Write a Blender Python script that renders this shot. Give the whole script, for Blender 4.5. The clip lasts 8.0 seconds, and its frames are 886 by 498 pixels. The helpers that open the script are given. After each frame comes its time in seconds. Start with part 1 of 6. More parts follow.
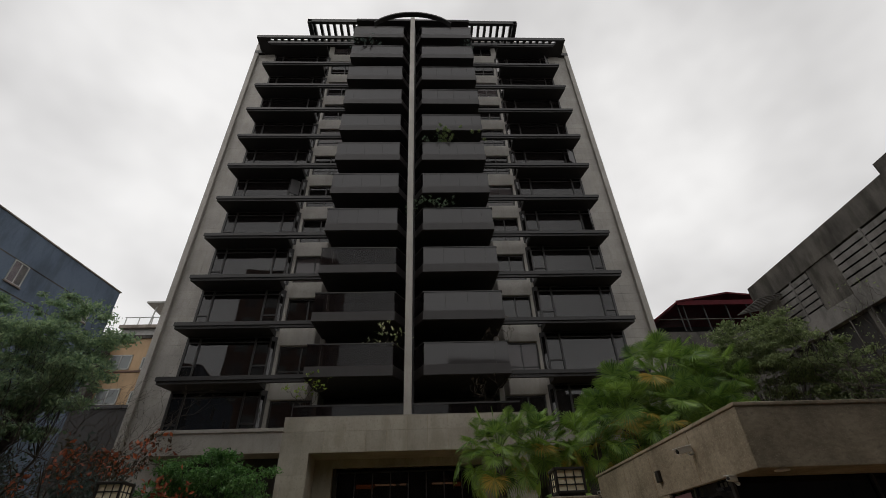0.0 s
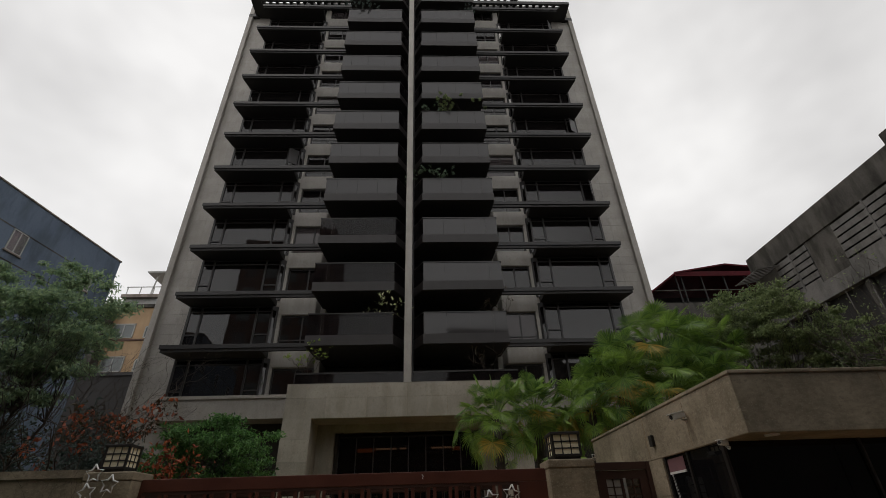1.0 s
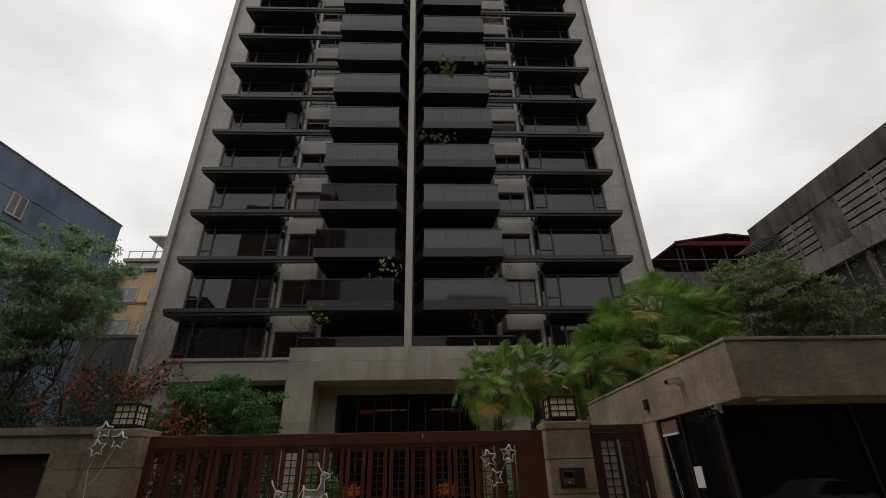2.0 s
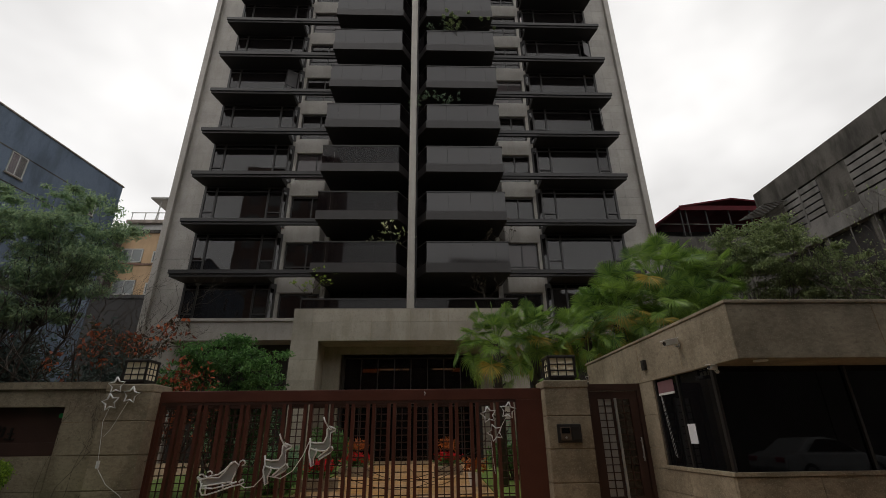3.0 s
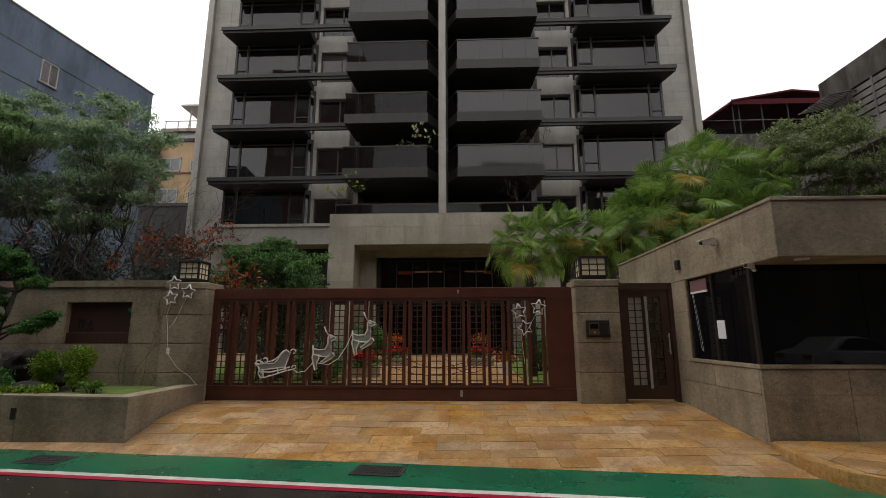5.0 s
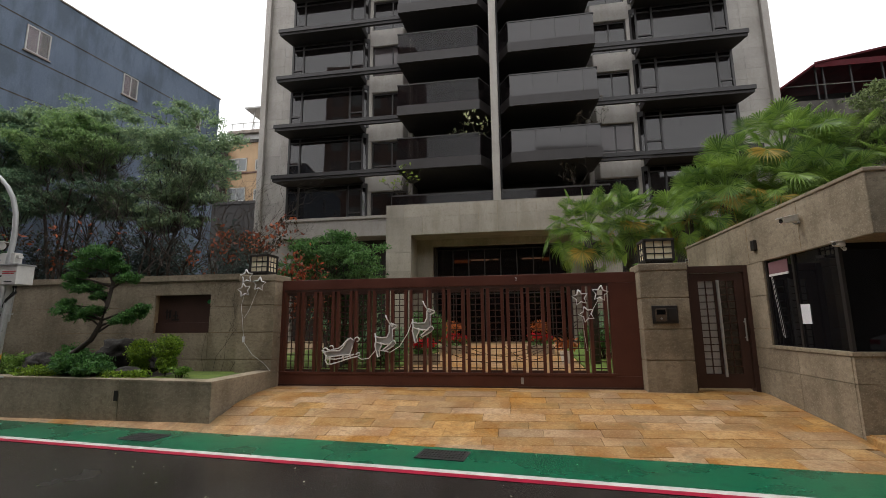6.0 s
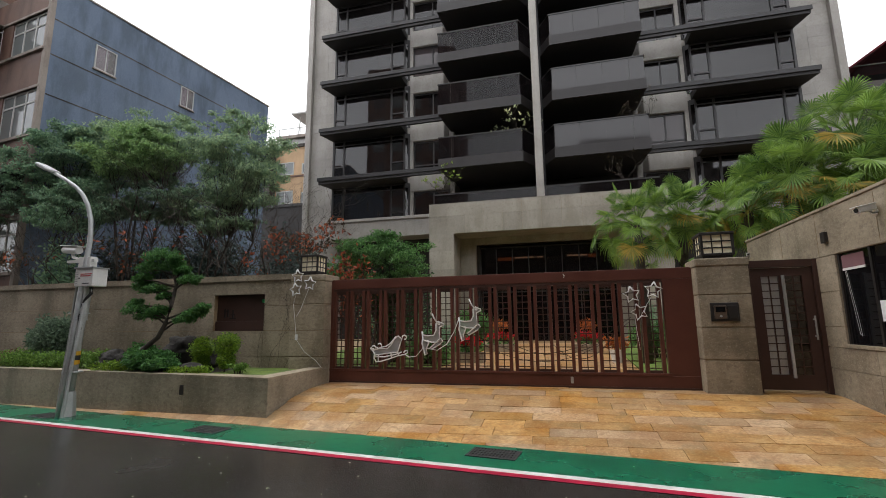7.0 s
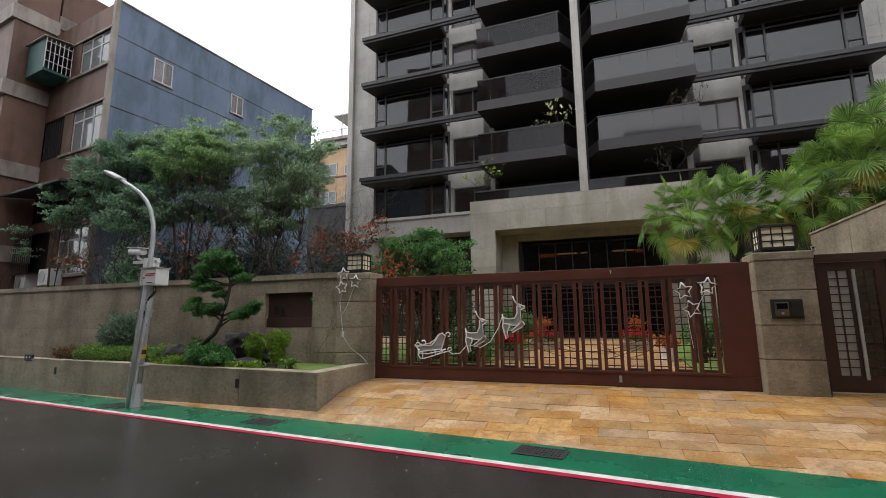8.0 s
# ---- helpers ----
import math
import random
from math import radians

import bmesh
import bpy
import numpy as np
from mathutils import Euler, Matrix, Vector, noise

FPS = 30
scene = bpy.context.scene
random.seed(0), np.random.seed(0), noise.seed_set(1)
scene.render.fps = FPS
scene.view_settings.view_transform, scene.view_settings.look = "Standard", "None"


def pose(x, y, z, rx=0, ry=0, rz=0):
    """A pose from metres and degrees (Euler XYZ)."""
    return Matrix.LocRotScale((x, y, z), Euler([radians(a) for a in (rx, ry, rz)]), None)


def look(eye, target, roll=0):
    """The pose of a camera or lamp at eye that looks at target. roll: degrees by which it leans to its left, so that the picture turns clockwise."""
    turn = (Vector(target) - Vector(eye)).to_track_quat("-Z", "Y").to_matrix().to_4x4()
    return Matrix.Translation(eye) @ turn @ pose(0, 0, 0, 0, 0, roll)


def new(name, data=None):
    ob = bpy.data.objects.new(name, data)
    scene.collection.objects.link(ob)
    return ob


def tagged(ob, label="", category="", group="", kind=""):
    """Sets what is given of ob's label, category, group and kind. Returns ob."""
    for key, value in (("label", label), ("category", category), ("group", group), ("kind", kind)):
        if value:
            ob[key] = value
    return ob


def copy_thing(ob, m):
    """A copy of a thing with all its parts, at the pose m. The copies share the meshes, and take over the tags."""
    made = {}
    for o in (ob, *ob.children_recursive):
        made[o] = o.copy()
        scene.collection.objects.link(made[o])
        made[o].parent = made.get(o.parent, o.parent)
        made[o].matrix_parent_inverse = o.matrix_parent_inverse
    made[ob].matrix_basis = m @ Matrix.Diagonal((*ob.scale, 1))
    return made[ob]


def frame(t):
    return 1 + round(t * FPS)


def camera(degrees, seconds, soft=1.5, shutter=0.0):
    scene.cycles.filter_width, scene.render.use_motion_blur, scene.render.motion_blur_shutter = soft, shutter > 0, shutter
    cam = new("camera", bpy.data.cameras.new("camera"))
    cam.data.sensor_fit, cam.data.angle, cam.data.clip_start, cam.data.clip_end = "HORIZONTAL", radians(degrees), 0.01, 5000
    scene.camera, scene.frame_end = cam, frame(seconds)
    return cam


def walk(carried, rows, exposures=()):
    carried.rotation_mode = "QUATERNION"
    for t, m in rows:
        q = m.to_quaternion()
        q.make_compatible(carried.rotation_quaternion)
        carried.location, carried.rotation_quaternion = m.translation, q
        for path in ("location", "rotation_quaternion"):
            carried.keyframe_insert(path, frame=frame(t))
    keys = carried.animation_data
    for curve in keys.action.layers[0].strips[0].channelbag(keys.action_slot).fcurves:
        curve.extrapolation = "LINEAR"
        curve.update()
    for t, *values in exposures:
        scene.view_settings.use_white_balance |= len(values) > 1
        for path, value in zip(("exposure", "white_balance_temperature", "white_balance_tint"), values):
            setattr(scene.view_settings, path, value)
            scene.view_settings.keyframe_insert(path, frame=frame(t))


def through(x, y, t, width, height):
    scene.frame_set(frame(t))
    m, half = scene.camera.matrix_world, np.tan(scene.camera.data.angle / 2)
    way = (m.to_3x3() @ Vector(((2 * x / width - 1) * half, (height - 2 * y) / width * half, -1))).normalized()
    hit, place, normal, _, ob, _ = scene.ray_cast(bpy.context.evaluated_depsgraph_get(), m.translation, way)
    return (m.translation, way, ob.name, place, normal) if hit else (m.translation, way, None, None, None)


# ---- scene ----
cam = camera(88.43, 8.0, soft=0.85)
PATH = [
    (0.0, pose(0.028, -9.183, 1.360, 124.88, 1.77, -1.66)),
    (0.5, pose(0.022, -9.178, 1.349, 123.00, 1.73, -1.74)),
    (1.0, pose(0.020, -9.169, 1.345, 121.23, 1.66, -1.80)),
    (1.5, pose(0.014, -9.158, 1.340, 119.12, 1.46, -1.97)),
    (3.0, pose(0.004, -9.131, 1.309, 112.55, 0.70, -1.87)),
    (3.5, pose(0.008, -9.123, 1.292, 109.59, 0.73, -1.86)),
    (4.0, pose(0.008, -9.113, 1.277, 106.99, 0.59, -1.50)),
    (4.5, pose(-0.000, -9.105, 1.255, 103.25, 0.22, -0.44)),
    (6.0, pose(-0.025, -9.116, 1.232, 99.36, 0.58, 9.26)),
    (6.5, pose(-0.059, -9.111, 1.233, 99.13, 0.70, 12.27)),
    (7.0, pose(-0.094, -9.120, 1.229, 99.21, 0.64, 14.61)),
    (7.5, pose(-0.118, -9.131, 1.226, 99.15, 0.64, 16.96)),
    (8.0, pose(-0.126, -9.138, 1.227, 98.93, 0.55, 19.78)),
]
walk(cam, PATH, exposures=[(0.0, -0.27, 6700, 10), (1.5, -0.2, 6720, 10), (3.0, -0.06, 6750, 10), (4.5, 0.2, 6780, 11), (5.3, 0.52, 6720, 11), (6.0, 0.79, 6600, 11), (7.0, 1.0, 6380, 11), (8.0, 1.11, 6260, 11)])

# ---- world, sun, exposure ----
world = bpy.data.worlds.new("world")
scene.world = world
world.use_nodes = True
wn, wl = world.node_tree.nodes, world.node_tree.links
wn.clear()
w_out, w_bg = wn.new("ShaderNodeOutputWorld"), wn.new("ShaderNodeBackground")
w_sky = wn.new("ShaderNodeTexSky")
w_sky.sky_type, w_sky.sun_disc = "NISHITA", False
w_sky.sun_elevation, w_sky.sun_rotation = radians(58), radians(260)
w_map, w_tc = wn.new("ShaderNodeMapping"), wn.new("ShaderNodeTexCoord")
w_map.inputs["Scale"].default_value = (1.3, 1.3, 1.9)
w_n = wn.new("ShaderNodeTexNoise")
w_n.inputs["Scale"].default_value, w_n.inputs["Detail"].default_value, w_n.inputs["Roughness"].default_value = 1.6, 4, 0.5
w_ramp = wn.new("ShaderNodeValToRGB")
w_ramp.color_ramp.elements[0].position, w_ramp.color_ramp.elements[0].color = 0.36, (6.9, 6.9, 6.98, 1)
w_ramp.color_ramp.elements[1].position, w_ramp.color_ramp.elements[1].color = 0.6, (9.9, 9.95, 10.05, 1)
w_mix = wn.new("ShaderNodeMixRGB")
w_mix.inputs[0].default_value = 0.93
wl.new(w_tc.outputs["Generated"], w_map.inputs["Vector"])
wl.new(w_map.outputs["Vector"], w_n.inputs["Vector"])
wl.new(w_n.outputs["Fac"], w_ramp.inputs["Fac"])
wl.new(w_sky.outputs["Color"], w_mix.inputs[1])
wl.new(w_ramp.outputs["Color"], w_mix.inputs[2])
wl.new(w_mix.outputs["Color"], w_bg.inputs["Color"])
wl.new(w_bg.outputs["Background"], w_out.inputs["Surface"])
w_bg.inputs["Strength"].default_value = 0.115
sun = new("sun", bpy.data.lights.new("sun", "SUN"))
sun.data.energy, sun.data.angle, sun.data.color = 0.9, radians(40), (1.0, 0.97, 0.93)
sun.matrix_world = look((-22, -4, 36), (0, 0, 0))


# ---- materials ----
def mat(name, c1, c2=None, rough=0.7, scale=3.0, fine=40.0, bump=0.15, spec=0.4, metal=0.0, vary=0.0, stain=0.0, stretch=(1, 1, 1), coat=0.0, spots=0.0, grain=0.35, fleck=None):
    """A surface with two scales of colour noise, fine relief, a random tint for each object and optional dark streaks."""
    m = bpy.data.materials.new(name)
    m.use_nodes = True
    n, l = m.node_tree.nodes, m.node_tree.links
    b = n["Principled BSDF"]
    if c2 is None:
        c2 = tuple(c * 0.8 for c in c1)
    geo, mp = n.new("ShaderNodeNewGeometry"), n.new("ShaderNodeMapping")
    mp.inputs["Scale"].default_value = stretch
    l.new(geo.outputs["Position"], mp.inputs["Vector"])
    big, small = n.new("ShaderNodeTexNoise"), n.new("ShaderNodeTexNoise")
    big.inputs["Scale"].default_value, big.inputs["Detail"].default_value = scale, 5
    small.inputs["Scale"].default_value, small.inputs["Detail"].default_value = fine, 3
    l.new(mp.outputs["Vector"], big.inputs["Vector"])
    l.new(mp.outputs["Vector"], small.inputs["Vector"])
    add = n.new("ShaderNodeMath")
    add.operation = "MULTIPLY_ADD"
    half = n.new("ShaderNodeMath")
    half.operation = "MULTIPLY"
    half.inputs[1].default_value = 1 - grain
    l.new(big.outputs["Fac"], half.inputs[0])
    l.new(small.outputs["Fac"], add.inputs[0])
    add.inputs[1].default_value = grain
    l.new(half.outputs[0], add.inputs[2])
    ramp = n.new("ShaderNodeValToRGB")
    ramp.color_ramp.elements[0].position, ramp.color_ramp.elements[0].color = 0.36, (*c2, 1)
    ramp.color_ramp.elements[1].position, ramp.color_ramp.elements[1].color = 0.64, (*c1, 1)
    l.new(add.outputs[0], ramp.inputs["Fac"])
    col = ramp.outputs["Color"]
    if vary:
        info, hsv, mr = n.new("ShaderNodeObjectInfo"), n.new("ShaderNodeHueSaturation"), n.new("ShaderNodeMapRange")
        mr.inputs["To Min"].default_value, mr.inputs["To Max"].default_value = 1 - vary, 1 + vary
        l.new(info.outputs["Random"], mr.inputs["Value"])
        l.new(mr.outputs["Result"], hsv.inputs["Value"])
        l.new(col, hsv.inputs["Color"])
        col = hsv.outputs["Color"]
    if stain:
        sm, sn, sr, mx = n.new("ShaderNodeMapping"), n.new("ShaderNodeTexNoise"), n.new("ShaderNodeValToRGB"), n.new("ShaderNodeMixRGB")
        sm.inputs["Scale"].default_value = (1.6, 1.6, 0.45)
        sn.inputs["Scale"].default_value, sn.inputs["Detail"].default_value, sn.inputs["Roughness"].default_value = 1.0, 6, 0.6
        l.new(geo.outputs["Position"], sm.inputs["Vector"])
        l.new(sm.outputs["Vector"], sn.inputs["Vector"])
        l.new(sn.outputs["Fac"], sr.inputs["Fac"])
        k = 1 - stain
        sr.color_ramp.elements[0].position, sr.color_ramp.elements[0].color = 0.38, (k, k, k * 0.97, 1)
        sr.color_ramp.elements[1].position, sr.color_ramp.elements[1].color = 0.56, (1, 1, 1, 1)
        mx.blend_type = "MULTIPLY"
        mx.inputs[0].default_value = 1.0
        l.new(col, mx.inputs[1])
        l.new(sr.outputs["Color"], mx.inputs[2])
        col = mx.outputs["Color"]
    for fs, lo, hi, fc in fleck or ():
        # mineral grains, pits and scuffs
        fm, fn, fr, fx = n.new("ShaderNodeMapping"), n.new("ShaderNodeTexNoise"), n.new("ShaderNodeMapRange"), n.new("ShaderNodeMixRGB")
        fm.inputs["Location"].default_value = (fs, 3.1, 7.7)
        fn.inputs["Scale"].default_value, fn.inputs["Detail"].default_value, fn.inputs["Roughness"].default_value = fs, 4, 0.65
        fr.inputs["From Min"].default_value, fr.inputs["From Max"].default_value, fr.inputs["To Max"].default_value = lo, hi, fc[3]
        l.new(geo.outputs["Position"], fm.inputs["Vector"])
        l.new(fm.outputs["Vector"], fn.inputs["Vector"])
        l.new(fn.outputs["Fac"], fr.inputs["Value"])
        l.new(fr.outputs["Result"], fx.inputs[0])
        l.new(col, fx.inputs[1])
        fx.inputs[2].default_value = (*fc[:3], 1)
        col = fx.outputs["Color"]
    if spots:
        # rusty veins and blotches, and greyer slabs among them
        vn, vr, vm = n.new("ShaderNodeTexNoise"), n.new("ShaderNodeValToRGB"), n.new("ShaderNodeMixRGB")
        vn.inputs["Scale"].default_value, vn.inputs["Detail"].default_value, vn.inputs["Roughness"].default_value, vn.inputs["Distortion"].default_value = 4.5, 8, 0.7, 1.5
        l.new(geo.outputs["Position"], vn.inputs["Vector"])
        vr.color_ramp.elements[0].position, vr.color_ramp.elements[0].color = 0.5, (0, 0, 0, 1)
        vr.color_ramp.elements[1].position, vr.color_ramp.elements[1].color = 0.72, (spots, spots, spots, 1)
        l.new(vn.outputs["Fac"], vr.inputs["Fac"])
        l.new(vr.outputs["Color"], vm.inputs[0])
        l.new(col, vm.inputs[1])
        vm.inputs[2].default_value = (0.24, 0.085, 0.02, 1)
        oi, sat, sr2, mul = n.new("ShaderNodeObjectInfo"), n.new("ShaderNodeHueSaturation"), n.new("ShaderNodeMapRange"), n.new("ShaderNodeMath")
        mul.operation = "FRACT"
        mm = n.new("ShaderNodeMath")
        mm.operation = "MULTIPLY"
        mm.inputs[1].default_value = 7.31
        l.new(oi.outputs["Random"], mm.inputs[0])
        l.new(mm.outputs[0], mul.inputs[0])
        sr2.inputs["To Min"].default_value, sr2.inputs["To Max"].default_value = 0.8, 1.1
        l.new(mul.outputs[0], sr2.inputs["Value"])
        l.new(sr2.outputs["Result"], sat.inputs["Saturation"])
        l.new(vm.outputs["Color"], sat.inputs["Color"])
        col = sat.outputs["Color"]
    l.new(col, b.inputs["Base Color"])
    rr = n.new("ShaderNodeMapRange")
    rr.inputs["To Min"].default_value, rr.inputs["To Max"].default_value = max(0.02, rough - 0.12), min(1, rough + 0.12)
    l.new(big.outputs["Fac"], rr.inputs["Value"])
    l.new(rr.outputs["Result"], b.inputs["Roughness"])
    b.inputs["Specular IOR Level"].default_value, b.inputs["Metallic"].default_value = spec, metal
    b.inputs["Coat Weight"].default_value = coat
    if bump:
        bp = n.new("ShaderNodeBump")
        bp.inputs["Strength"].default_value, bp.inputs["Distance"].default_value = bump, 0.02
        l.new(add.outputs[0], bp.inputs["Height"])
        l.new(bp.outputs["Normal"], b.inputs["Normal"])
    return m


def glass(name, tint, alpha, rough=0.03, spec=0.5, clear=(0.5, 0.47, 0.46)):
    """Tinted glazing: a glossy dark pane that lets some light through."""
    m = bpy.data.materials.new(name)
    m.use_nodes = True
    n, l = m.node_tree.nodes, m.node_tree.links
    b = n["Principled BSDF"]
    b.inputs["Base Color"].default_value = (*tint, 1)
    b.inputs["Roughness"].default_value = rough
    b.inputs["Specular IOR Level"].default_value = spec
    tr, mix = n.new("ShaderNodeBsdfTransparent"), n.new("ShaderNodeMixShader")
    tr.inputs["Color"].default_value = (*clear, 1)
    mix.inputs[0].default_value = alpha
    noise_t, bp, geo = n.new("ShaderNodeTexNoise"), n.new("ShaderNodeBump"), n.new("ShaderNodeNewGeometry")
    noise_t.inputs["Scale"].default_value = 0.7
    bp.inputs["Strength"].default_value, bp.inputs["Distance"].default_value = 0.04, 0.05
    l.new(geo.outputs["Position"], noise_t.inputs["Vector"])
    l.new(noise_t.outputs["Fac"], bp.inputs["Height"])
    l.new(bp.outputs["Normal"], b.inputs["Normal"])
    l.new(tr.outputs[0], mix.inputs[1])
    l.new(b.outputs[0], mix.inputs[2])
    l.new(mix.outputs[0], n["Material Output"].inputs["Surface"])
    return m


def leafy(name, c1, c2, through=0.25, rough=0.5, whole=0.0):
    """Leaves: colour varies leaf by leaf (and, by the share whole, object by object), and some light comes through."""
    m = bpy.data.materials.new(name)
    m.use_nodes = True
    n, l = m.node_tree.nodes, m.node_tree.links
    b = n["Principled BSDF"]
    geo, ramp, tl, mix = n.new("ShaderNodeNewGeometry"), n.new("ShaderNodeValToRGB"), n.new("ShaderNodeBsdfTranslucent"), n.new("ShaderNodeMixShader")
    ramp.color_ramp.elements[0].color, ramp.color_ramp.elements[1].color = (*c2, 1), (*c1, 1)
    pick, info = n.new("ShaderNodeMixRGB"), n.new("ShaderNodeObjectInfo")
    pick.inputs[0].default_value = whole
    l.new(geo.outputs["Random Per Island"], pick.inputs[1])
    l.new(info.outputs["Random"], pick.inputs[2])
    l.new(pick.outputs["Color"], ramp.inputs["Fac"])
    l.new(ramp.outputs["Color"], b.inputs["Base Color"])
    l.new(ramp.outputs["Color"], tl.inputs["Color"])
    b.inputs["Roughness"].default_value, b.inputs["Specular IOR Level"].default_value = rough, 0.35
    mix.inputs[0].default_value = through
    l.new(b.outputs[0], mix.inputs[1])
    l.new(tl.outputs[0], mix.inputs[2])
    l.new(mix.outputs[0], n["Material Output"].inputs["Surface"])
    return m


def glow(name, colour, strength):
    m = bpy.data.materials.new(name)
    m.use_nodes = True
    b = m.node_tree.nodes["Principled BSDF"]
    b.inputs["Base Color"].default_value = (*colour, 1)
    b.inputs["Emission Color"].default_value = (*colour, 1)
    b.inputs["Emission Strength"].default_value = strength
    return m


ASPHALT = mat("wet_asphalt", (0.036, 0.033, 0.03), (0.018, 0.016, 0.015), 0.22, 0.55, 90, 0.12, 0.45, grain=0.5, fleck=((70, 0.52, 0.64, (0.1, 0.094, 0.09, 0.45)), (28, 0.52, 0.66, (0.012, 0.011, 0.011, 0.6)), (42, 0.69, 0.705, (0.5, 0.48, 0.45, 0.85))))
GREEN = mat("green_road_paint", (0.006, 0.17, 0.08), (0.003, 0.085, 0.045), 0.28, 0.9, 60, 0.08, 0.5, fleck=((6, 0.53, 0.68, (0.004, 0.045, 0.026, 0.6)), (60, 0.55, 0.68, (0.05, 0.22, 0.13, 0.5))))
WHITE_LINE = mat("white_road_paint", (0.72, 0.7, 0.66), (0.5, 0.48, 0.45), 0.4, 5, 90, 0.2)
RED_LINE = mat("red_road_paint", (0.45, 0.014, 0.05), (0.28, 0.01, 0.035), 0.4, 5, 90, 0.2)
PAVING = mat("ochre_sandstone_slab", (0.54, 0.35, 0.16), (0.33, 0.15, 0.038), 0.36, 2.1, 26, 0.3, 0.5, vary=0.2, spots=0.6, fleck=((3.2, 0.52, 0.68, (0.22, 0.15, 0.07, 0.7)), (11, 0.53, 0.66, (0.26, 0.12, 0.035, 0.65)), (34, 0.55, 0.68, (0.66, 0.5, 0.3, 0.45)), (50, 0.56, 0.66, (0.16, 0.08, 0.03, 0.5))))
JOINT = mat("ochre_joint_mortar", (0.3, 0.215, 0.125), (0.19, 0.13, 0.07), 0.8, 6, 60, 0.2)
GRANITE = mat("warm_grey_granite", (0.365, 0.305, 0.222), (0.2, 0.163, 0.113), 0.62, 1.1, 14, 0.22, 0.3, vary=0.07, stain=0.34, stretch=(0.8, 0.8, 1.6), grain=0.4, fleck=((44, 0.56, 0.68, (0.13, 0.1, 0.075, 0.6)), (9, 0.57, 0.68, (0.15, 0.12, 0.09, 0.6)), (58, 0.55, 0.68, (0.5, 0.43, 0.34, 0.5))))
FACADE = mat("pale_facade_stone", (0.4, 0.375, 0.345), (0.3, 0.28, 0.255), 0.55, 0.7, 30, 0.12, 0.4, vary=0.06, stain=0.14, fleck=((7, 0.53, 0.68, (0.26, 0.24, 0.21, 0.6)), (24, 0.55, 0.68, (0.44, 0.41, 0.37, 0.5))))
PORTICO = mat("warm_portico_stone", (0.365, 0.335, 0.282), (0.265, 0.24, 0.198), 0.6, 0.7, 26, 0.12, 0.35, vary=0.13, stain=0.2, fleck=((7, 0.53, 0.68, (0.22, 0.2, 0.165, 0.6)), (24, 0.55, 0.68, (0.4, 0.37, 0.3, 0.5))))
LEDGE = mat("dark_bronze_panel", (0.024, 0.022, 0.022), (0.015, 0.014, 0.014), 0.5, 1.2, 30, 0.05, 0.5)
DARKMETAL = mat("brown_black_metal", (0.03, 0.026, 0.026), (0.02, 0.018, 0.018), 0.4, 2, 40, 0.05, 0.5)
FASCIA = mat("warm_dark_grey_panel", (0.032, 0.028, 0.028), (0.023, 0.02, 0.02), 0.5, 1.0, 30, 0.06, 0.45, stain=0.15)
# soffit paint, also the near-black of sheets that stand for shaded depth
SOFFIT = mat("dark_soffit_and_shade", (0.034, 0.032, 0.032), None, 0.7, 2, 40, 0.05)
GATE = mat("maroon_painted_steel", (0.112, 0.036, 0.023), (0.074, 0.023, 0.015), 0.42, 2.2, 60, 0.06, 0.45)
GATE_DARK = mat("dark_brown_painted_steel", (0.062, 0.029, 0.022), (0.042, 0.02, 0.015), 0.45, 2.2, 60, 0.06, 0.45)
BLACKMETAL = mat("black_lantern_metal", (0.02, 0.017, 0.015), None, 0.5, 6, 60, 0.1)
STEEL = mat("galvanised_steel", (0.5, 0.51, 0.51), (0.36, 0.37, 0.37), 0.45, 4, 40, 0.08, 0.5, metal=0.3, stain=0.2)
WHITEMETAL = mat("white_enamel", (0.72, 0.71, 0.68), (0.6, 0.59, 0.57), 0.4, 5, 40, 0.03)
WIRE = mat("white_rope_light", (0.78, 0.78, 0.78), (0.6, 0.6, 0.6), 0.35, 9, 60, 0.1)
CABLE = mat("black_rubber_cable", (0.02, 0.02, 0.02), None, 0.5, 5, 40, 0.05)
SOIL = mat("planter_soil", (0.05, 0.04, 0.03), (0.025, 0.02, 0.015), 0.9, 5, 40, 0.6)
LAWN = mat("damp_lawn", (0.15, 0.21, 0.035), (0.06, 0.11, 0.02), 0.8, 3, 60, 0.8)
ROCK = mat("dark_garden_rock", (0.05, 0.044, 0.04), (0.012, 0.011, 0.01), 0.75, 5, 30, 1.0, 0.25)
BLUEWALL = mat("blue_painted_render", (0.185, 0.235, 0.315), (0.13, 0.17, 0.24), 0.75, 0.5, 25, 0.12, 0.3, stain=0.28)
BROWNTILE = mat("red_brown_tile_wall", (0.19, 0.104, 0.075), (0.122, 0.066, 0.049), 0.6, 0.7, 45, 0.25, 0.35, stain=0.35, fleck=((12, 0.58, 0.7, (0.2, 0.12, 0.09, 0.5)),))
BAND = mat("weathered_cream_band", (0.36, 0.31, 0.27), (0.24, 0.2, 0.17), 0.75, 1.0, 30, 0.15, stain=0.4)
WINFRAME = mat("pale_aluminium_frame", (0.55, 0.55, 0.53), (0.42, 0.42, 0.41), 0.45, 4, 40, 0.03)
OLDCONC = mat("weathered_concrete", (0.15, 0.14, 0.125), (0.065, 0.06, 0.055), 0.85, 0.6, 20, 0.4, 0.25, stain=0.55)
YELLOW = mat("ochre_tile_wall", (0.54, 0.37, 0.22), (0.45, 0.3, 0.17), 0.65, 1, 40, 0.1, stain=0.12)
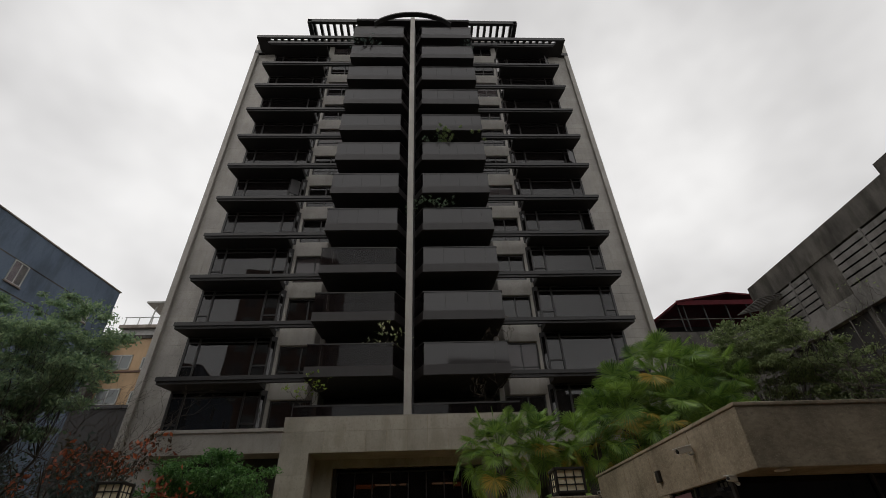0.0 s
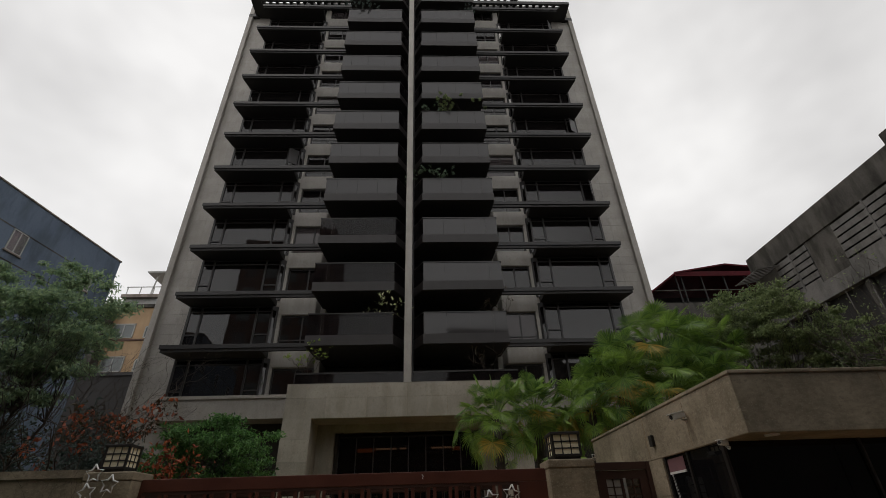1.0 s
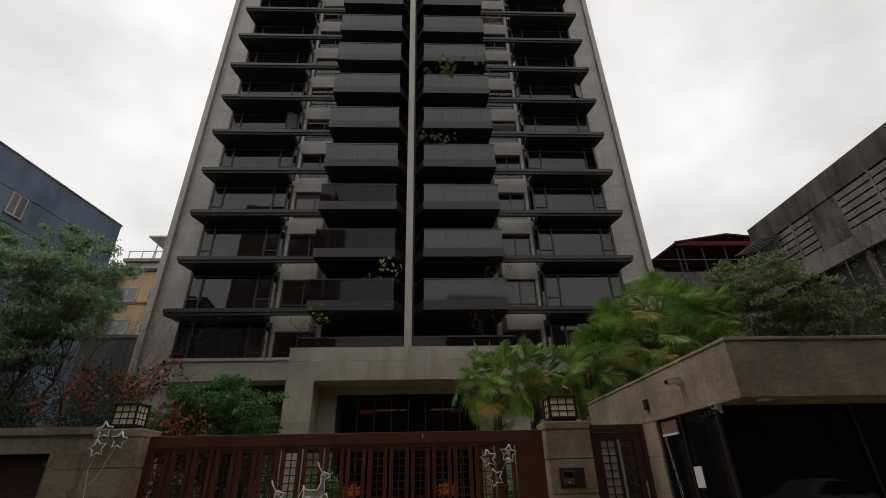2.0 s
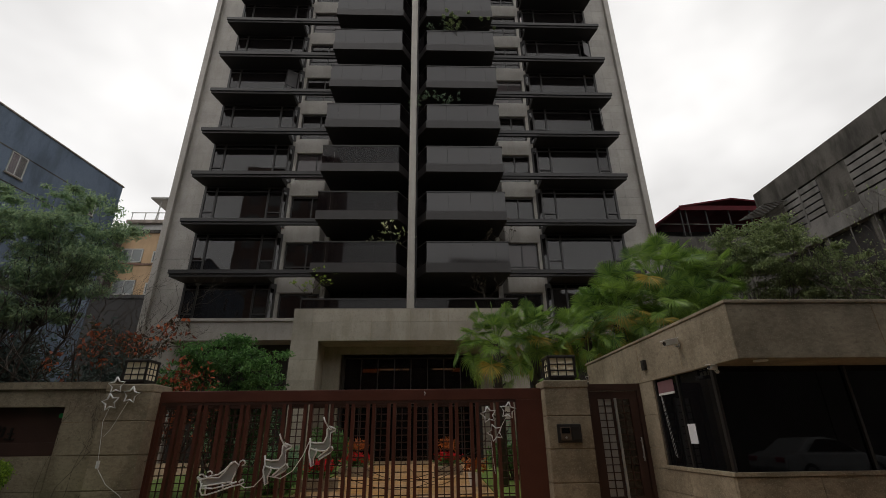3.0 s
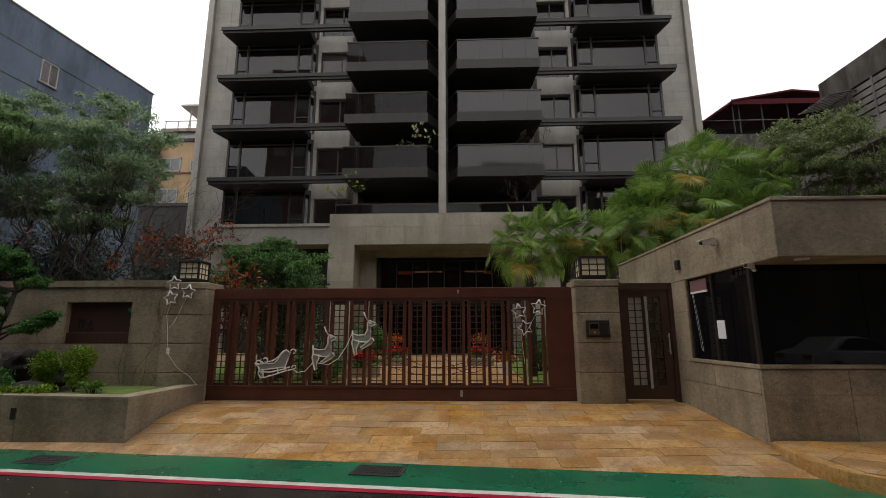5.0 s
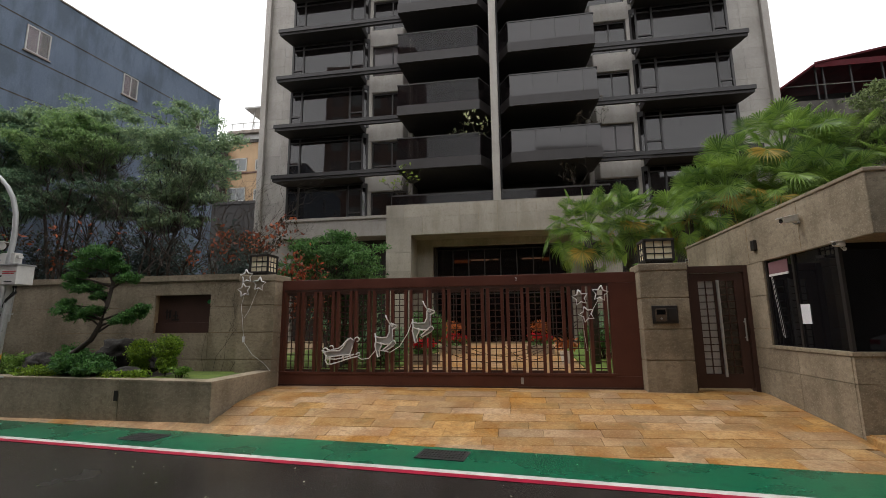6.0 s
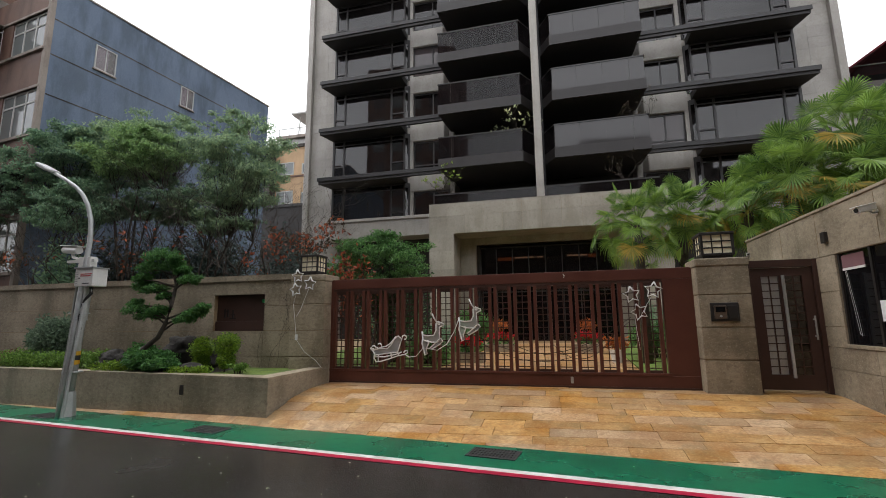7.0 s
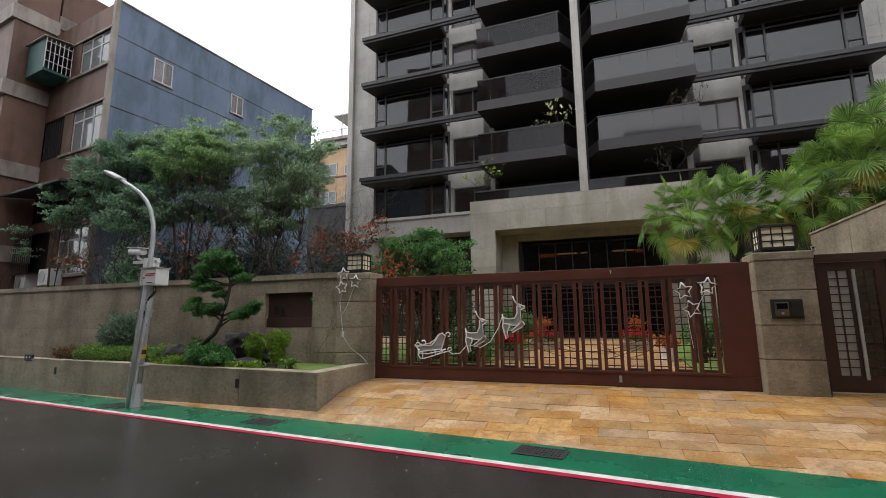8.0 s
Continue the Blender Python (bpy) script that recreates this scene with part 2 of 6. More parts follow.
REDROOF = mat("dark_red_metal_roof", (0.1, 0.011, 0.017), (0.06, 0.008, 0.011), 0.75, 1, 30, 0.1, 0.15, stain=0.2)
BARK = mat("dark_wet_bark", (0.075, 0.06, 0.048), (0.035, 0.028, 0.023), 0.85, 6, 40, 0.7)
GREENMETAL = mat("green_corrugated_screen", (0.04, 0.13, 0.11), (0.025, 0.08, 0.07), 0.6, 2, 40, 0.2, stain=0.3)
TERRACE = mat("orange_flower_pot", (0.5, 0.16, 0.04), None, 0.7, 5, 40, 0.1)
# base colour raised to hold the sky sheen that the soffits keep off the panes
GLASS_DARK = glass("bronze_sky_sheen_glass", (0.086, 0.072, 0.073), 0.84, 0.02, 0.65, (0.74, 0.7, 0.7))
GLASS_BALC = glass("grey_tinted_balustrade_glass", (0.045, 0.042, 0.043), 0.93, 0.06, 0.55)
GLASS_CLEAR = glass("clear_dark_balustrade_glass", (0.014, 0.011, 0.012), 0.44, 0.02, 0.55)
GLASS_PALE = glass("pale_window_glass", (0.2, 0.22, 0.22), 0.85, 0.06, 0.6)
GLASS_HUT = glass("black_guard_glass", (0.006, 0.006, 0.007), 0.97, 0.02, 0.3)
# grey of the sky reflected in the windows, put on added blinds
SKY_BLIND = mat("grey_mirrored_sky_blind", (0.38, 0.345, 0.335), (0.33, 0.3, 0.29), 0.8, 1, 60, 0.0, grain=0.1)
GLASS_BLACK = glass("black_tinted_glass", (0.012, 0.01, 0.01), 0.7, 0.02, 0.9)
# red-brown of the building reflected in the bays, put on added curtains
MIRROR_CURTAIN = mat("red_brown_mirrored_building_curtain", (0.2, 0.1, 0.088), (0.1, 0.05, 0.045), 0.9, 3, 60, 0.1, stretch=(6, 6, 0.3))
# the dimness of unlit rooms and recesses is put into this wall colour
INTERIOR = mat("shade_toned_interior_wall", (0.05, 0.045, 0.042), (0.03, 0.027, 0.025), 0.9, 1, 30, 0.05)
LANTERN_GLASS = mat("cream_lantern_panel", (0.86, 0.78, 0.58), (0.78, 0.69, 0.5), 0.5, 2, 40, 0.02)
WARM_STRIP = glow("warm_light_strip", (1.0, 0.6, 0.36), 0.4)
ORANGE_STRIP = glow("orange_light_panel", (1.0, 0.28, 0.08), 0.16)
FROST = mat("frosted_white_pane", (0.5, 0.5, 0.49), (0.4, 0.4, 0.39), 0.5, 2, 40, 0.0)
PAPER = mat("white_paper_notice", (0.75, 0.76, 0.8), None, 0.7, 3, 40, 0.0)


# ---- mesh helpers ----
class Geo:
    """Collects vertices and faces for one mesh."""

    def __init__(self):
        self.v, self.f = [], []

    def box(self, x0, x1, y0, y1, z0, z1):
        k = len(self.v)
        self.v += [(x0, y0, z0), (x1, y0, z0), (x1, y1, z0), (x0, y1, z0), (x0, y0, z1), (x1, y0, z1), (x1, y1, z1), (x0, y1, z1)]
        self.f += [(k, k + 3, k + 2, k + 1), (k + 4, k + 5, k + 6, k + 7), (k, k + 1, k + 5, k + 4), (k + 1, k + 2, k + 6, k + 5), (k + 2, k + 3, k + 7, k + 6), (k + 3, k, k + 4, k + 7)]
        return self

    def prism(self, poly, z0, z1):
        """An upright prism; poly runs anticlockwise from above. z0, z1: numbers, or functions of x and y."""
        k, n = len(self.v), len(poly)
        a = z0 if callable(z0) else (lambda x, y: z0)
        b = z1 if callable(z1) else (lambda x, y: z1)
        self.v += [(x, y, a(x, y)) for x, y in poly] + [(x, y, b(x, y)) for x, y in poly]
        self.f += [tuple(k + n - 1 - i for i in range(n)), tuple(k + n + i for i in range(n))]
        self.f += [(k + i, k + (i + 1) % n, k + n + (i + 1) % n, k + n + i) for i in range(n)]
        return self

    def quad(self, *p):
        k = len(self.v)
        self.v += [tuple(q) for q in p]
        self.f.append(tuple(range(k, k + len(p))))
        return self

    def tube(self, pts, r, n=8, r1=None, cap=True):
        """A round bar along points; r tapers to r1."""
        pts = [Vector(p) for p in pts]
        r1 = r if r1 is None else r1
        k, m = len(self.v), len(pts)
        up = Vector((0, 0, 1))
        for i, p in enumerate(pts):
            d = (pts[min(i + 1, m - 1)] - pts[max(i - 1, 0)]).normalized()
            a = d.cross(up)
            a = d.cross(Vector((1, 0, 0))) if a.length < 0.2 else a
            a.normalize()
            b = a.cross(d)
            q = r + (r1 - r) * i / max(1, m - 1)
            for j in range(n):
                t = 2 * math.pi * j / n
                self.v.append(tuple(p + a * (math.cos(t) * q) + b * (math.sin(t) * q)))
        for i in range(m - 1):
            for j in range(n):
                a0, b0 = k + i * n + j, k + i * n + (j + 1) % n
                self.f.append((a0, b0, b0 + n, a0 + n))
        if cap:
            self.f.append(tuple(k + n - 1 - j for j in range(n)))
            self.f.append(tuple(k + (m - 1) * n + j for j in range(n)))
        return self

    def mesh(self, name):
        me = bpy.data.meshes.new(name)
        me.from_pydata(self.v, [], self.f)
        me.update()
        return me


def part(name, g, material, parent=None, label="", bevel=0.0, smooth=False, at=None, kind=""):
    """Links one mesh object, under a thing or a part where one is given."""
    me = g.mesh(name) if isinstance(g, Geo) else g
    if not me.materials:
        me.materials.append(material)
    ob = new(name, me)
    if parent is not None:
        ob.parent = parent
    if at is not None:
        ob.matrix_basis = at if isinstance(at, Matrix) else Matrix.Translation(at)
    if bevel:
        mod = ob.modifiers.new("bevel", "BEVEL")
        mod.width, mod.segments, mod.limit_method, mod.angle_limit = bevel, 2, "ANGLE", radians(40)
    if smooth:
        for p in me.polygons:
            p.use_smooth = True
    if label or kind:
        tagged(ob, label=label, kind=kind)
    return ob


def thing(name, at, label, category, group="", kind=""):
    ob = new(name)
    ob.empty_display_size = 0.2
    ob.matrix_basis = at if isinstance(at, Matrix) else Matrix.Translation(at)
    return tagged(ob, label, category, group, kind)


def clip(poly, a, b, c):
    """The part of a polygon where a*x + b*y + c >= 0."""
    out = []
    for i, p in enumerate(poly):
        q = poly[(i + 1) % len(poly)]
        dp, dq = a * p[0] + b * p[1] + c, a * q[0] + b * q[1] + c
        if dp >= 0:
            out.append(p)
        if dp * dq < 0:
            t = dp / (dp - dq)
            out.append((p[0] + (q[0] - p[0]) * t, p[1] + (q[1] - p[1]) * t))
    return out


# ---- ground: the street runs a little askew to the gate ----
SLOPE = -0.127


def road_z(x, y=0):
    return -0.365 + 0.006 * max(-30, min(12, x))


def edge_y(x):
    """The line where the stone apron meets the street."""
    return -3.0 + SLOPE * x


def apron_z(x, y):
    if x < -5.15:
        k = max(0.0, 1 - (-5.15 - x) / 9)
        return road_z(x) + 0.1 * k * max(0.0, min(1.0, (y - edge_y(x)) / 0.27))
    t = max(0.0, min(1.0, (-0.35 - y) / (-0.35 - edge_y(x))))
    return road_z(x) * t ** (1 + 1.1 * max(0.0, min(1.0, (-1.5 - x) / 3.4)))


g = Geo()
xs = [-600, -90, -30, -20, -10, 0, 6, 12, 90, 600]
for x0, x1 in zip(xs, xs[1:]):
    for d0, d1 in ((-600, -30), (-30, -6), (-6, 0.0), (0.0, 0.05), (0.05, 700)):
        g.quad(*[(x, edge_y(x) + d, road_z(x) - (0.3 if d > 0.04 else 0.0)) for x, d in ((x0, d0), (x1, d0), (x1, d1), (x0, d1))])
ground = part("ground", g, ASPHALT)
tagged(ground, "wet dark grey asphalt street", "road", kind="structure")


def strip(name, d0, d1, lift, m, label, x0=-60, x1=40):
    g = Geo()
    xx = [x0 + (x1 - x0) * i / 20 for i in range(21)]
    for a, b in zip(xx, xx[1:]):
        g.quad(*[(x, edge_y(x) + d, road_z(x) + lift) for x, d in ((a, d1), (b, d1), (b, d0), (a, d0))])
    return tagged(part(name, g, m), label, "road marking", kind="structure")


strip("pavement_green_lane", -0.02, -0.9, 0.004, GREEN, "wet green painted footway lane along the street edge")
strip("road_line_white", -0.9, -1.01, 0.005, WHITE_LINE, "white edge line beside the green lane")
strip("road_line_red", -1.01, -1.12, 0.005, RED_LINE, "red no-parking line beside the white line")

# ---- the apartment tower ----
XC, STOREY, NF = -0.9, 3.3, 11
WALL_Y, BAY_Y, LEDGE_Y, BALC_Y = 18.2, 17.1, 15.8, 15.0
tower = thing("apartment_tower", (XC, WALL_Y, 0), "tall apartment tower of pale stone with dark bays and balconies", "apartment building")


def mx(poly):
    """Mirrored in x, still anticlockwise."""
    return [(-x, y) for x, y in reversed(poly)]


def both(poly):
    return (poly, mx(poly))


# all below is local to the tower: x from its axis, y from the wall plane
by, ly, cy = BAY_Y - WALL_Y, LEDGE_Y - WALL_Y, BALC_Y - WALL_Y
HW = 16.1
for s in (-1, 1):
    a, b = sorted((s * HW, s * 13.45))
    part("wall", Geo().box(a, b, 0, 14, 0, 46.8), FACADE, tower, "pale grey-beige stone cladding")
part("rear_wall", Geo().box(-13.3, 13.3, 6.0, 14, 0, 46.0), FACADE, tower)
part("roof_slab", Geo().box(-13.3, 13.3, 0.9, 6.0, 45.6, 46.0), FACADE, tower)
# corner pilasters
for s in (-1, 1):
    a, b = sorted((s * (HW + 0.05), s * (HW - 0.34)))
    part("corner_pilaster", Geo().box(a, b, -0.28, 0.4, 0, 46.8), FACADE, tower, bevel=0.02)
# inner core: flats behind the glazing coloured dark as unlit rooms, floor slabs
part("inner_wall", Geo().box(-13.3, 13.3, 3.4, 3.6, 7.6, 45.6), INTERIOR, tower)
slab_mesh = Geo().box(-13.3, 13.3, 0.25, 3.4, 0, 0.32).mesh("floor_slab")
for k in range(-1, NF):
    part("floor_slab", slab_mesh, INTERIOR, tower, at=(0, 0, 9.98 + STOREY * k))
# wall between bay and balcony: a pale beam over each window, with a jamb
wy = -0.95
for k in range(0, NF + 1):
    z = 9.4 + STOREY * k
    for s in (-1, 1):
        a, b = sorted((s * 8.14, s * 5.86))
        beam = [(-8.14, wy), (-5.86, wy), (-5.55, wy + 0.5), (-5.55, wy + 0.6), (-8.14, wy + 0.6)]
        if k <= NF:
            part("beam", Geo().prism(beam if s < 0 else mx(beam), z, z + 1.2), FACADE, tower, "pale stone beam", bevel=0.06)
        a, b = sorted((s * 8.4, s * 7.92))
        part("jamb", Geo().box(a, b, wy + 0.02, wy + 0.4, z - 2.12, z + 1.2), FACADE, tower)
        a, b = sorted((s * 7.92, s * 5.6))
        m_ = a * 0.45 + b * 0.55
        win = part("window", Geo().box(a, b, wy + 0.17, wy + 0.25, z - 0.1, z), DARKMETAL, tower, "dark aluminium window")
        for q in (a, m_, b - 0.07):
            part("mullion", Geo().box(q, q + 0.08, wy + 0.17, wy + 0.25, z - 2.12, z - 0.1), DARKMETAL, win)
        part("transom", Geo().box(a, b, wy + 0.172, wy + 0.248, z - 1.62, z - 1.54), DARKMETAL, win)
        part("pane", Geo().box(a, b, wy + 0.205, wy + 0.215, z - 2.12, z), GLASS_DARK if (k * 7 + s) % 4 == 0 else GLASS_BLACK, win)
        # added blind lightens the pane as reflected sky would
        if (k * 7 + s) % 4 == 0:
            part("blind", Geo().box(a + 0.1, b - 0.1, wy + 0.3, wy + 0.32, z - 2.1, z - 0.05), SKY_BLIND, win)
# ledges: long dark slabs with splayed outer ends
poly = [(-13.86, ly), (-8.3, ly), (-8.3, by + 0.15), (-8.4, 0.2), (-13.5, 0.2), (-13.52, by)]
inner = [(-13.8, ly + 0.08), (-8.3, ly + 0.08), (-8.3, by + 0.15), (-8.4, 0.2), (-13.5, 0.2), (-13.52, by)]
brow = [Geo().box(-8.3, -5.6, ly, ly + 0.28, 0.17, 0.40).box(-8.3, -5.6, ly + 0.06, ly + 0.24, 0, 0.17).mesh("brow"), Geo().box(5.6, 8.3, ly, ly + 0.28, 0.17, 0.40).box(5.6, 8.3, ly + 0.06, ly + 0.24, 0, 0.17).mesh("brow")]
ledge_mesh, soffit_mesh = [], []
for q, qi in zip(both(poly), both(inner)):
    ledge_mesh.append(Geo().prism(q, 0.17, 0.40).mesh("ledge"))
    soffit_mesh.append(Geo().prism(qi, 0.0, 0.17).mesh("soffit"))
for k in range(0, NF):
    for i in range(2):
        le = part("ledge", ledge_mesh[i], LEDGE, tower, at=(0, 0, 9.98 + STOREY * k))
        part("soffit", soffit_mesh[i], SOFFIT, le)
        part("brow", brow[i], LEDGE, le)
# bay windows
BAYS = ((-13.42, -12.66), (-12.66, -9.35), (-9.35, -8.45))


def bay(side):
    """Frame members and panes of one storey's bay, from ledge to ledge; z from the lower ledge's top."""
    h = STOREY - 0.42
    sill = Geo().box(-13.44, -8.4, by - 0.04, by + 0.08, 0, 0.1)
    mem = [("mullion", Geo().box(x, x + 0.11, by - 0.05, by + 0.1, 0, h)) for x in (-13.46, -12.72, -9.4, -8.5)]
    mem.append(("head", Geo().box(-13.44, -8.4, by - 0.04, by + 0.08, h - 0.1, h)))
    mem.append(("transom", Geo().box(-13.44, -8.4, by - 0.042, by + 0.08, h - 0.4, h - 0.33)))
    mem.append(("transom", Geo().box(-13.35, -12.72, by - 0.045, by + 0.06, 1.0, 1.08)))
    mem.append(("transom", Geo().box(-9.3, -8.5, by - 0.045, by + 0.06, 0.98, 1.06)))
    mem.append(("return_head", Geo().prism([(-8.5, by - 0.04), (-8.4, by - 0.04), (-8.12, by + 0.2), (-8.3, by + 0.2)], h - 0.3, h)))
    mem.append(("return_post", Geo().prism([(-8.22, by + 0.08), (-8.12, by + 0.16), (-8.12, by + 0.22), (-8.24, by + 0.22)], 0, h)))
    mem.append(("cheek", Geo().box(-13.5, -13.4, by, 0.0, 0, h)))
    panes = [("pane", Geo().box(a, b, by + 0.02, by + 0.03, 0, h)) for a, b in BAYS]
    panes.append(("pane", Geo().prism([(-8.42, by), (-8.4, by), (-8.14, by + 0.18), (-8.16, by + 0.18)], 0, h)))
    if side:
        for q in [sill] + [m for _, m in mem + panes]:
            q.v = [(-x, y, z) for x, y, z in q.v]
            q.f = [tuple(reversed(c)) for c in q.f]
    return sill.mesh("bay_window"), [(n, m.mesh(n)) for n, m in mem], [m.mesh(n) for n, m in panes]


bays = [bay(0), bay(1)]
rnd = random.Random(5)
blind_mesh = [Geo().box(a, b, 0, 0.02, 0, 2.3).mesh("blind") for a, b in BAYS]
for k in range(-1, NF - 1):
    for i in range(2):
        z = 10.38 + STOREY * k if k >= 0 else 7.9
        m = bays[i]
        bw = part("bay_window", m[0], DARKMETAL, tower, at=(0, 0, z if k >= 0 else 10.38 - STOREY), label="dark bronze aluminium bay window")
        for nm, q in m[1]:
            part(nm, q, DARKMETAL, bw)
        for q in m[2]:
            part("pane", q, GLASS_BLACK if k < 0 else GLASS_DARK, bw)
        if k >= 0:
            # blinds and curtains added behind the panes, toned like mirrored sky and building
            drawn = i == 0 and k < 3 or rnd.random() < 0.25
            for a, b in BAYS[:2] if rnd.random() < 0.5 else BAYS:
                if rnd.random() < 0.9:
                    b = -10.45 if drawn and b == -9.35 else b
                    x0, x1 = (a + 0.1, b - 0.05) if i == 0 else (-b + 0.05, -a - 0.1)
                    drop = rnd.choice((0.05, 0.05, 0.05, 0.9))
                    part("blind", Geo().box(x0, x1, by + 0.2, by + 0.22, drop, STOREY - 0.5), SKY_BLIND, bw)
            if drawn:
                cg = Geo()
                for j in range(9):
                    xx = (-10.45 if i == 0 else 9.35) + 0.12 * j
                    cg.box(xx, xx + 0.13, by + 0.24 + 0.05 * (j % 2), by + 0.26 + 0.05 * (j % 2), 0.02, STOREY - 0.5)
                part("curtain", cg, MIRROR_CURTAIN, bw)
# open casements on the right-hand bays
for k, xo, a in ((9, 9.35, -40), (5, 13.3, 35), (3, 13.35, 62), (9, 13.35, 50), (4, -8.55, 35)):
    z = 10.38 + STOREY * k
    g = Geo().box(0, 0.7, 0, 0.05, 1.06, 2.45)
    part("open_casement", g, DARKMETAL, tower, at=pose(xo, by - 0.09, z, 0, 0, 180 + a), label="casement window standing open")
# balconies
BP = [(-5.66, cy), (-0.84, cy), (-0.3, cy + 1.0), (-0.3, 0.7), (-5.4, 0.7)]


def offset_front(d):
    return [(-5.66 + d, cy + d), (-0.84 - d * 0.4, cy + d), (-0.3, cy + 1.0 + d * 0.4), (-0.3, 0.7), (-5.4 + d, 0.7)]


def balcony(i, storey):
    fl = (lambda q: q) if i == 0 else mx
    b = part("balcony", Geo().prism(fl(BP), 0, 0.58), FASCIA, tower, at=(0, 0, 9.92 + STOREY * storey), label="balcony with dark grey fascia")
    part("soffit", Geo().prism(fl(offset_front(0.12)), -0.02, 0.0), SOFFIT, b)
    top = 1.9
    rail = Geo()
    q = fl(BP)
    pts = [(-5.66, cy), (-0.84, cy), (-0.3, cy + 1.0)]
    pts = pts if i == 0 else [(-x, y) for x, y in pts]
    for a, c in zip(pts, pts[1:]):
        v = Vector((c[0] - a[0], c[1] - a[1])).normalized()
        nn = Vector((-v.y, v.x)) if i == 0 else Vector((v.y, -v.x))
        w = nn * 0.07
        quad_ = [a, c, (c[0] + w.x, c[1] + w.y), (a[0] + w.x, a[1] + w.y)]
        rail.prism(quad_ if i == 0 else list(reversed(quad_)), top - 0.07, top)
    side = pts[0]
    rail.box(*sorted((side[0], side[0] + (0.06 if i == 0 else -0.06))), cy, 0.0, top - 0.07, top)
    part("rail", rail, DARKMETAL, b)
    clear = i == 0 and storey in (0, 1, 2)
    gm = GLASS_CLEAR if clear else GLASS_BALC
    x = -5.62
    for w in (0.75, 1.35, 1.35, 1.3):
        a, c = (x, x + w - 0.008) if i == 0 else (-x - w + 0.008, -x)
        part("glass_panel", Geo().box(a, c, cy + 0.03, cy + 0.045, 0.5, top - 0.07), gm, b)
        x += w
    a, c = pts[1], pts[2]
    part("glass_panel", Geo().prism([(a[0], a[1] + 0.03), (c[0], c[1] + 0.03), (c[0], c[1] + 0.05), (a[0], a[1] + 0.05)] if i == 0 else [(c[0], c[1] + 0.03), (a[0], a[1] + 0.03), (a[0], a[1] + 0.05), (c[0], c[1] + 0.05)], 0.5, top - 0.07), GLASS_CLEAR, b)
    return b


for k in range(NF):
    for i in range(2):
        balcony(i, k)
# recessed balcony walls and doors
for k in range(-1, NF):
    z = 10.4 + STOREY * k
    for s in (-1, 1):
        a, b = sorted((s * 0.3, s * 5.3))
        d = part("balcony_door", Geo().box(a, b, 0.95, 1.03, z + 2.5, z + 2.9), DARKMETAL, tower)
        for j in range(5):
            q = a + (b - a - 0.07) * j / 4
            part("mullion", Geo().box(q, q + 0.07, 0.95, 1.03, z, z + 2.5), DARKMETAL, d)
        part("pane", Geo().box(a, b, 0.98, 0.99, z, z + 2.5), GLASS_DARK, d)
        a, b = sorted((s * 5.6, s * 5.3))
        part("side_wall", Geo().box(a, b, wy + 0.3, 1.0, z - 0.1, z + 3.0), FACADE, tower)
part("party_wall", Geo().box(-0.28, 0.28, cy + 1.0, 1.0, 7.7, 46.5), SOFFIT, tower)
# slender stone fin down the middle
fin = part("fin", Geo().box(-0.2, 0.2, cy - 0.25, cy + 0.3, 7.76, 46.1), FACADE, tower, "tall slender pale stone fin", bevel=0.015)
# portico, measured from the tower's axis
py = 14.75 - WALL_Y
part("portico", Geo().box(-6.13, 6.13, py + 0.02, -0.6, 6.08, 7.74), JOINT, tower, "pale stone entrance portico")
part("portico_top", Geo().box(-6.15, 6.15, py, -0.6, 7.74, 7.78), PORTICO, tower)
part("portico_soffit", Geo().box(-6.1, 6.1, py + 0.03, -0.6, 6.05, 6.08), PORTICO, tower)
for s in (-1, 1):
    a, b = sorted((s * 6.13, s * 4.77))
    part("portico_pier", Geo().box(a, b, py + 0.02, py + 1.75, 0, 6.08), PORTICO, tower)
    a, b = sorted((s * 6.15, s * 4.75))
    for z0, z1 in ((0, 1.0), (1.0, 2.0), (2.0, 3.05), (3.05, 4.1), (4.1, 5.1), (5.1, 6.07)):
        part("stone_tile", Geo().box(a, b, py, py + 0.03, z0 + 0.004, z1 - 0.004), PORTICO, tower)
for i in range(12):
    x0 = -6.15 + 12.3 * i / 12
    for z0, z1 in ((6.06, 7.05), (7.05, 7.74)):
        part("stone_tile", Geo().box(x0 + 0.004, x0 + 1.021, py, py + 0.03, z0 + 0.004, z1 - 0.004), PORTICO, tower)
for s in (-1, 1):
    a, b = sorted((s * 4.77, s * 3.85))
    part("portico_inner_wall", Geo().box(a, b, py + 1.75, py + 2.0, 0, 6.08), PORTICO, tower)
part("portico_header", Geo().box(-3.85, 3.85, py + 1.75, py + 2.0, 5.66, 6.08), PORTICO, tower)
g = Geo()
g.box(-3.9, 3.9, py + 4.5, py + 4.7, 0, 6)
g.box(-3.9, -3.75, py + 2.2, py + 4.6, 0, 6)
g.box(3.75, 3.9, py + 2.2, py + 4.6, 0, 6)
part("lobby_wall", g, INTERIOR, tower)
d = part("entrance_screen", Geo().box(-3.75, 3.75, py + 2.5, py + 2.56, 5.5, 5.58), DARKMETAL, tower)
for j in range(9):
    x = -3.75 + 7.44 * j / 8
    part("mullion", Geo().box(x, x + 0.06, py + 2.5, py + 2.56, 0.1, 5.5), DARKMETAL, d)
for z in (0.1, 2.9):
    part("transom", Geo().box(-3.75, 3.75, py + 2.5, py + 2.56, z, z + 0.08), DARKMETAL, d)
part("pane", Geo().box(-3.75, 3.75, py + 2.52, py + 2.53, 0.1, 5.6), GLASS_CLEAR, d)
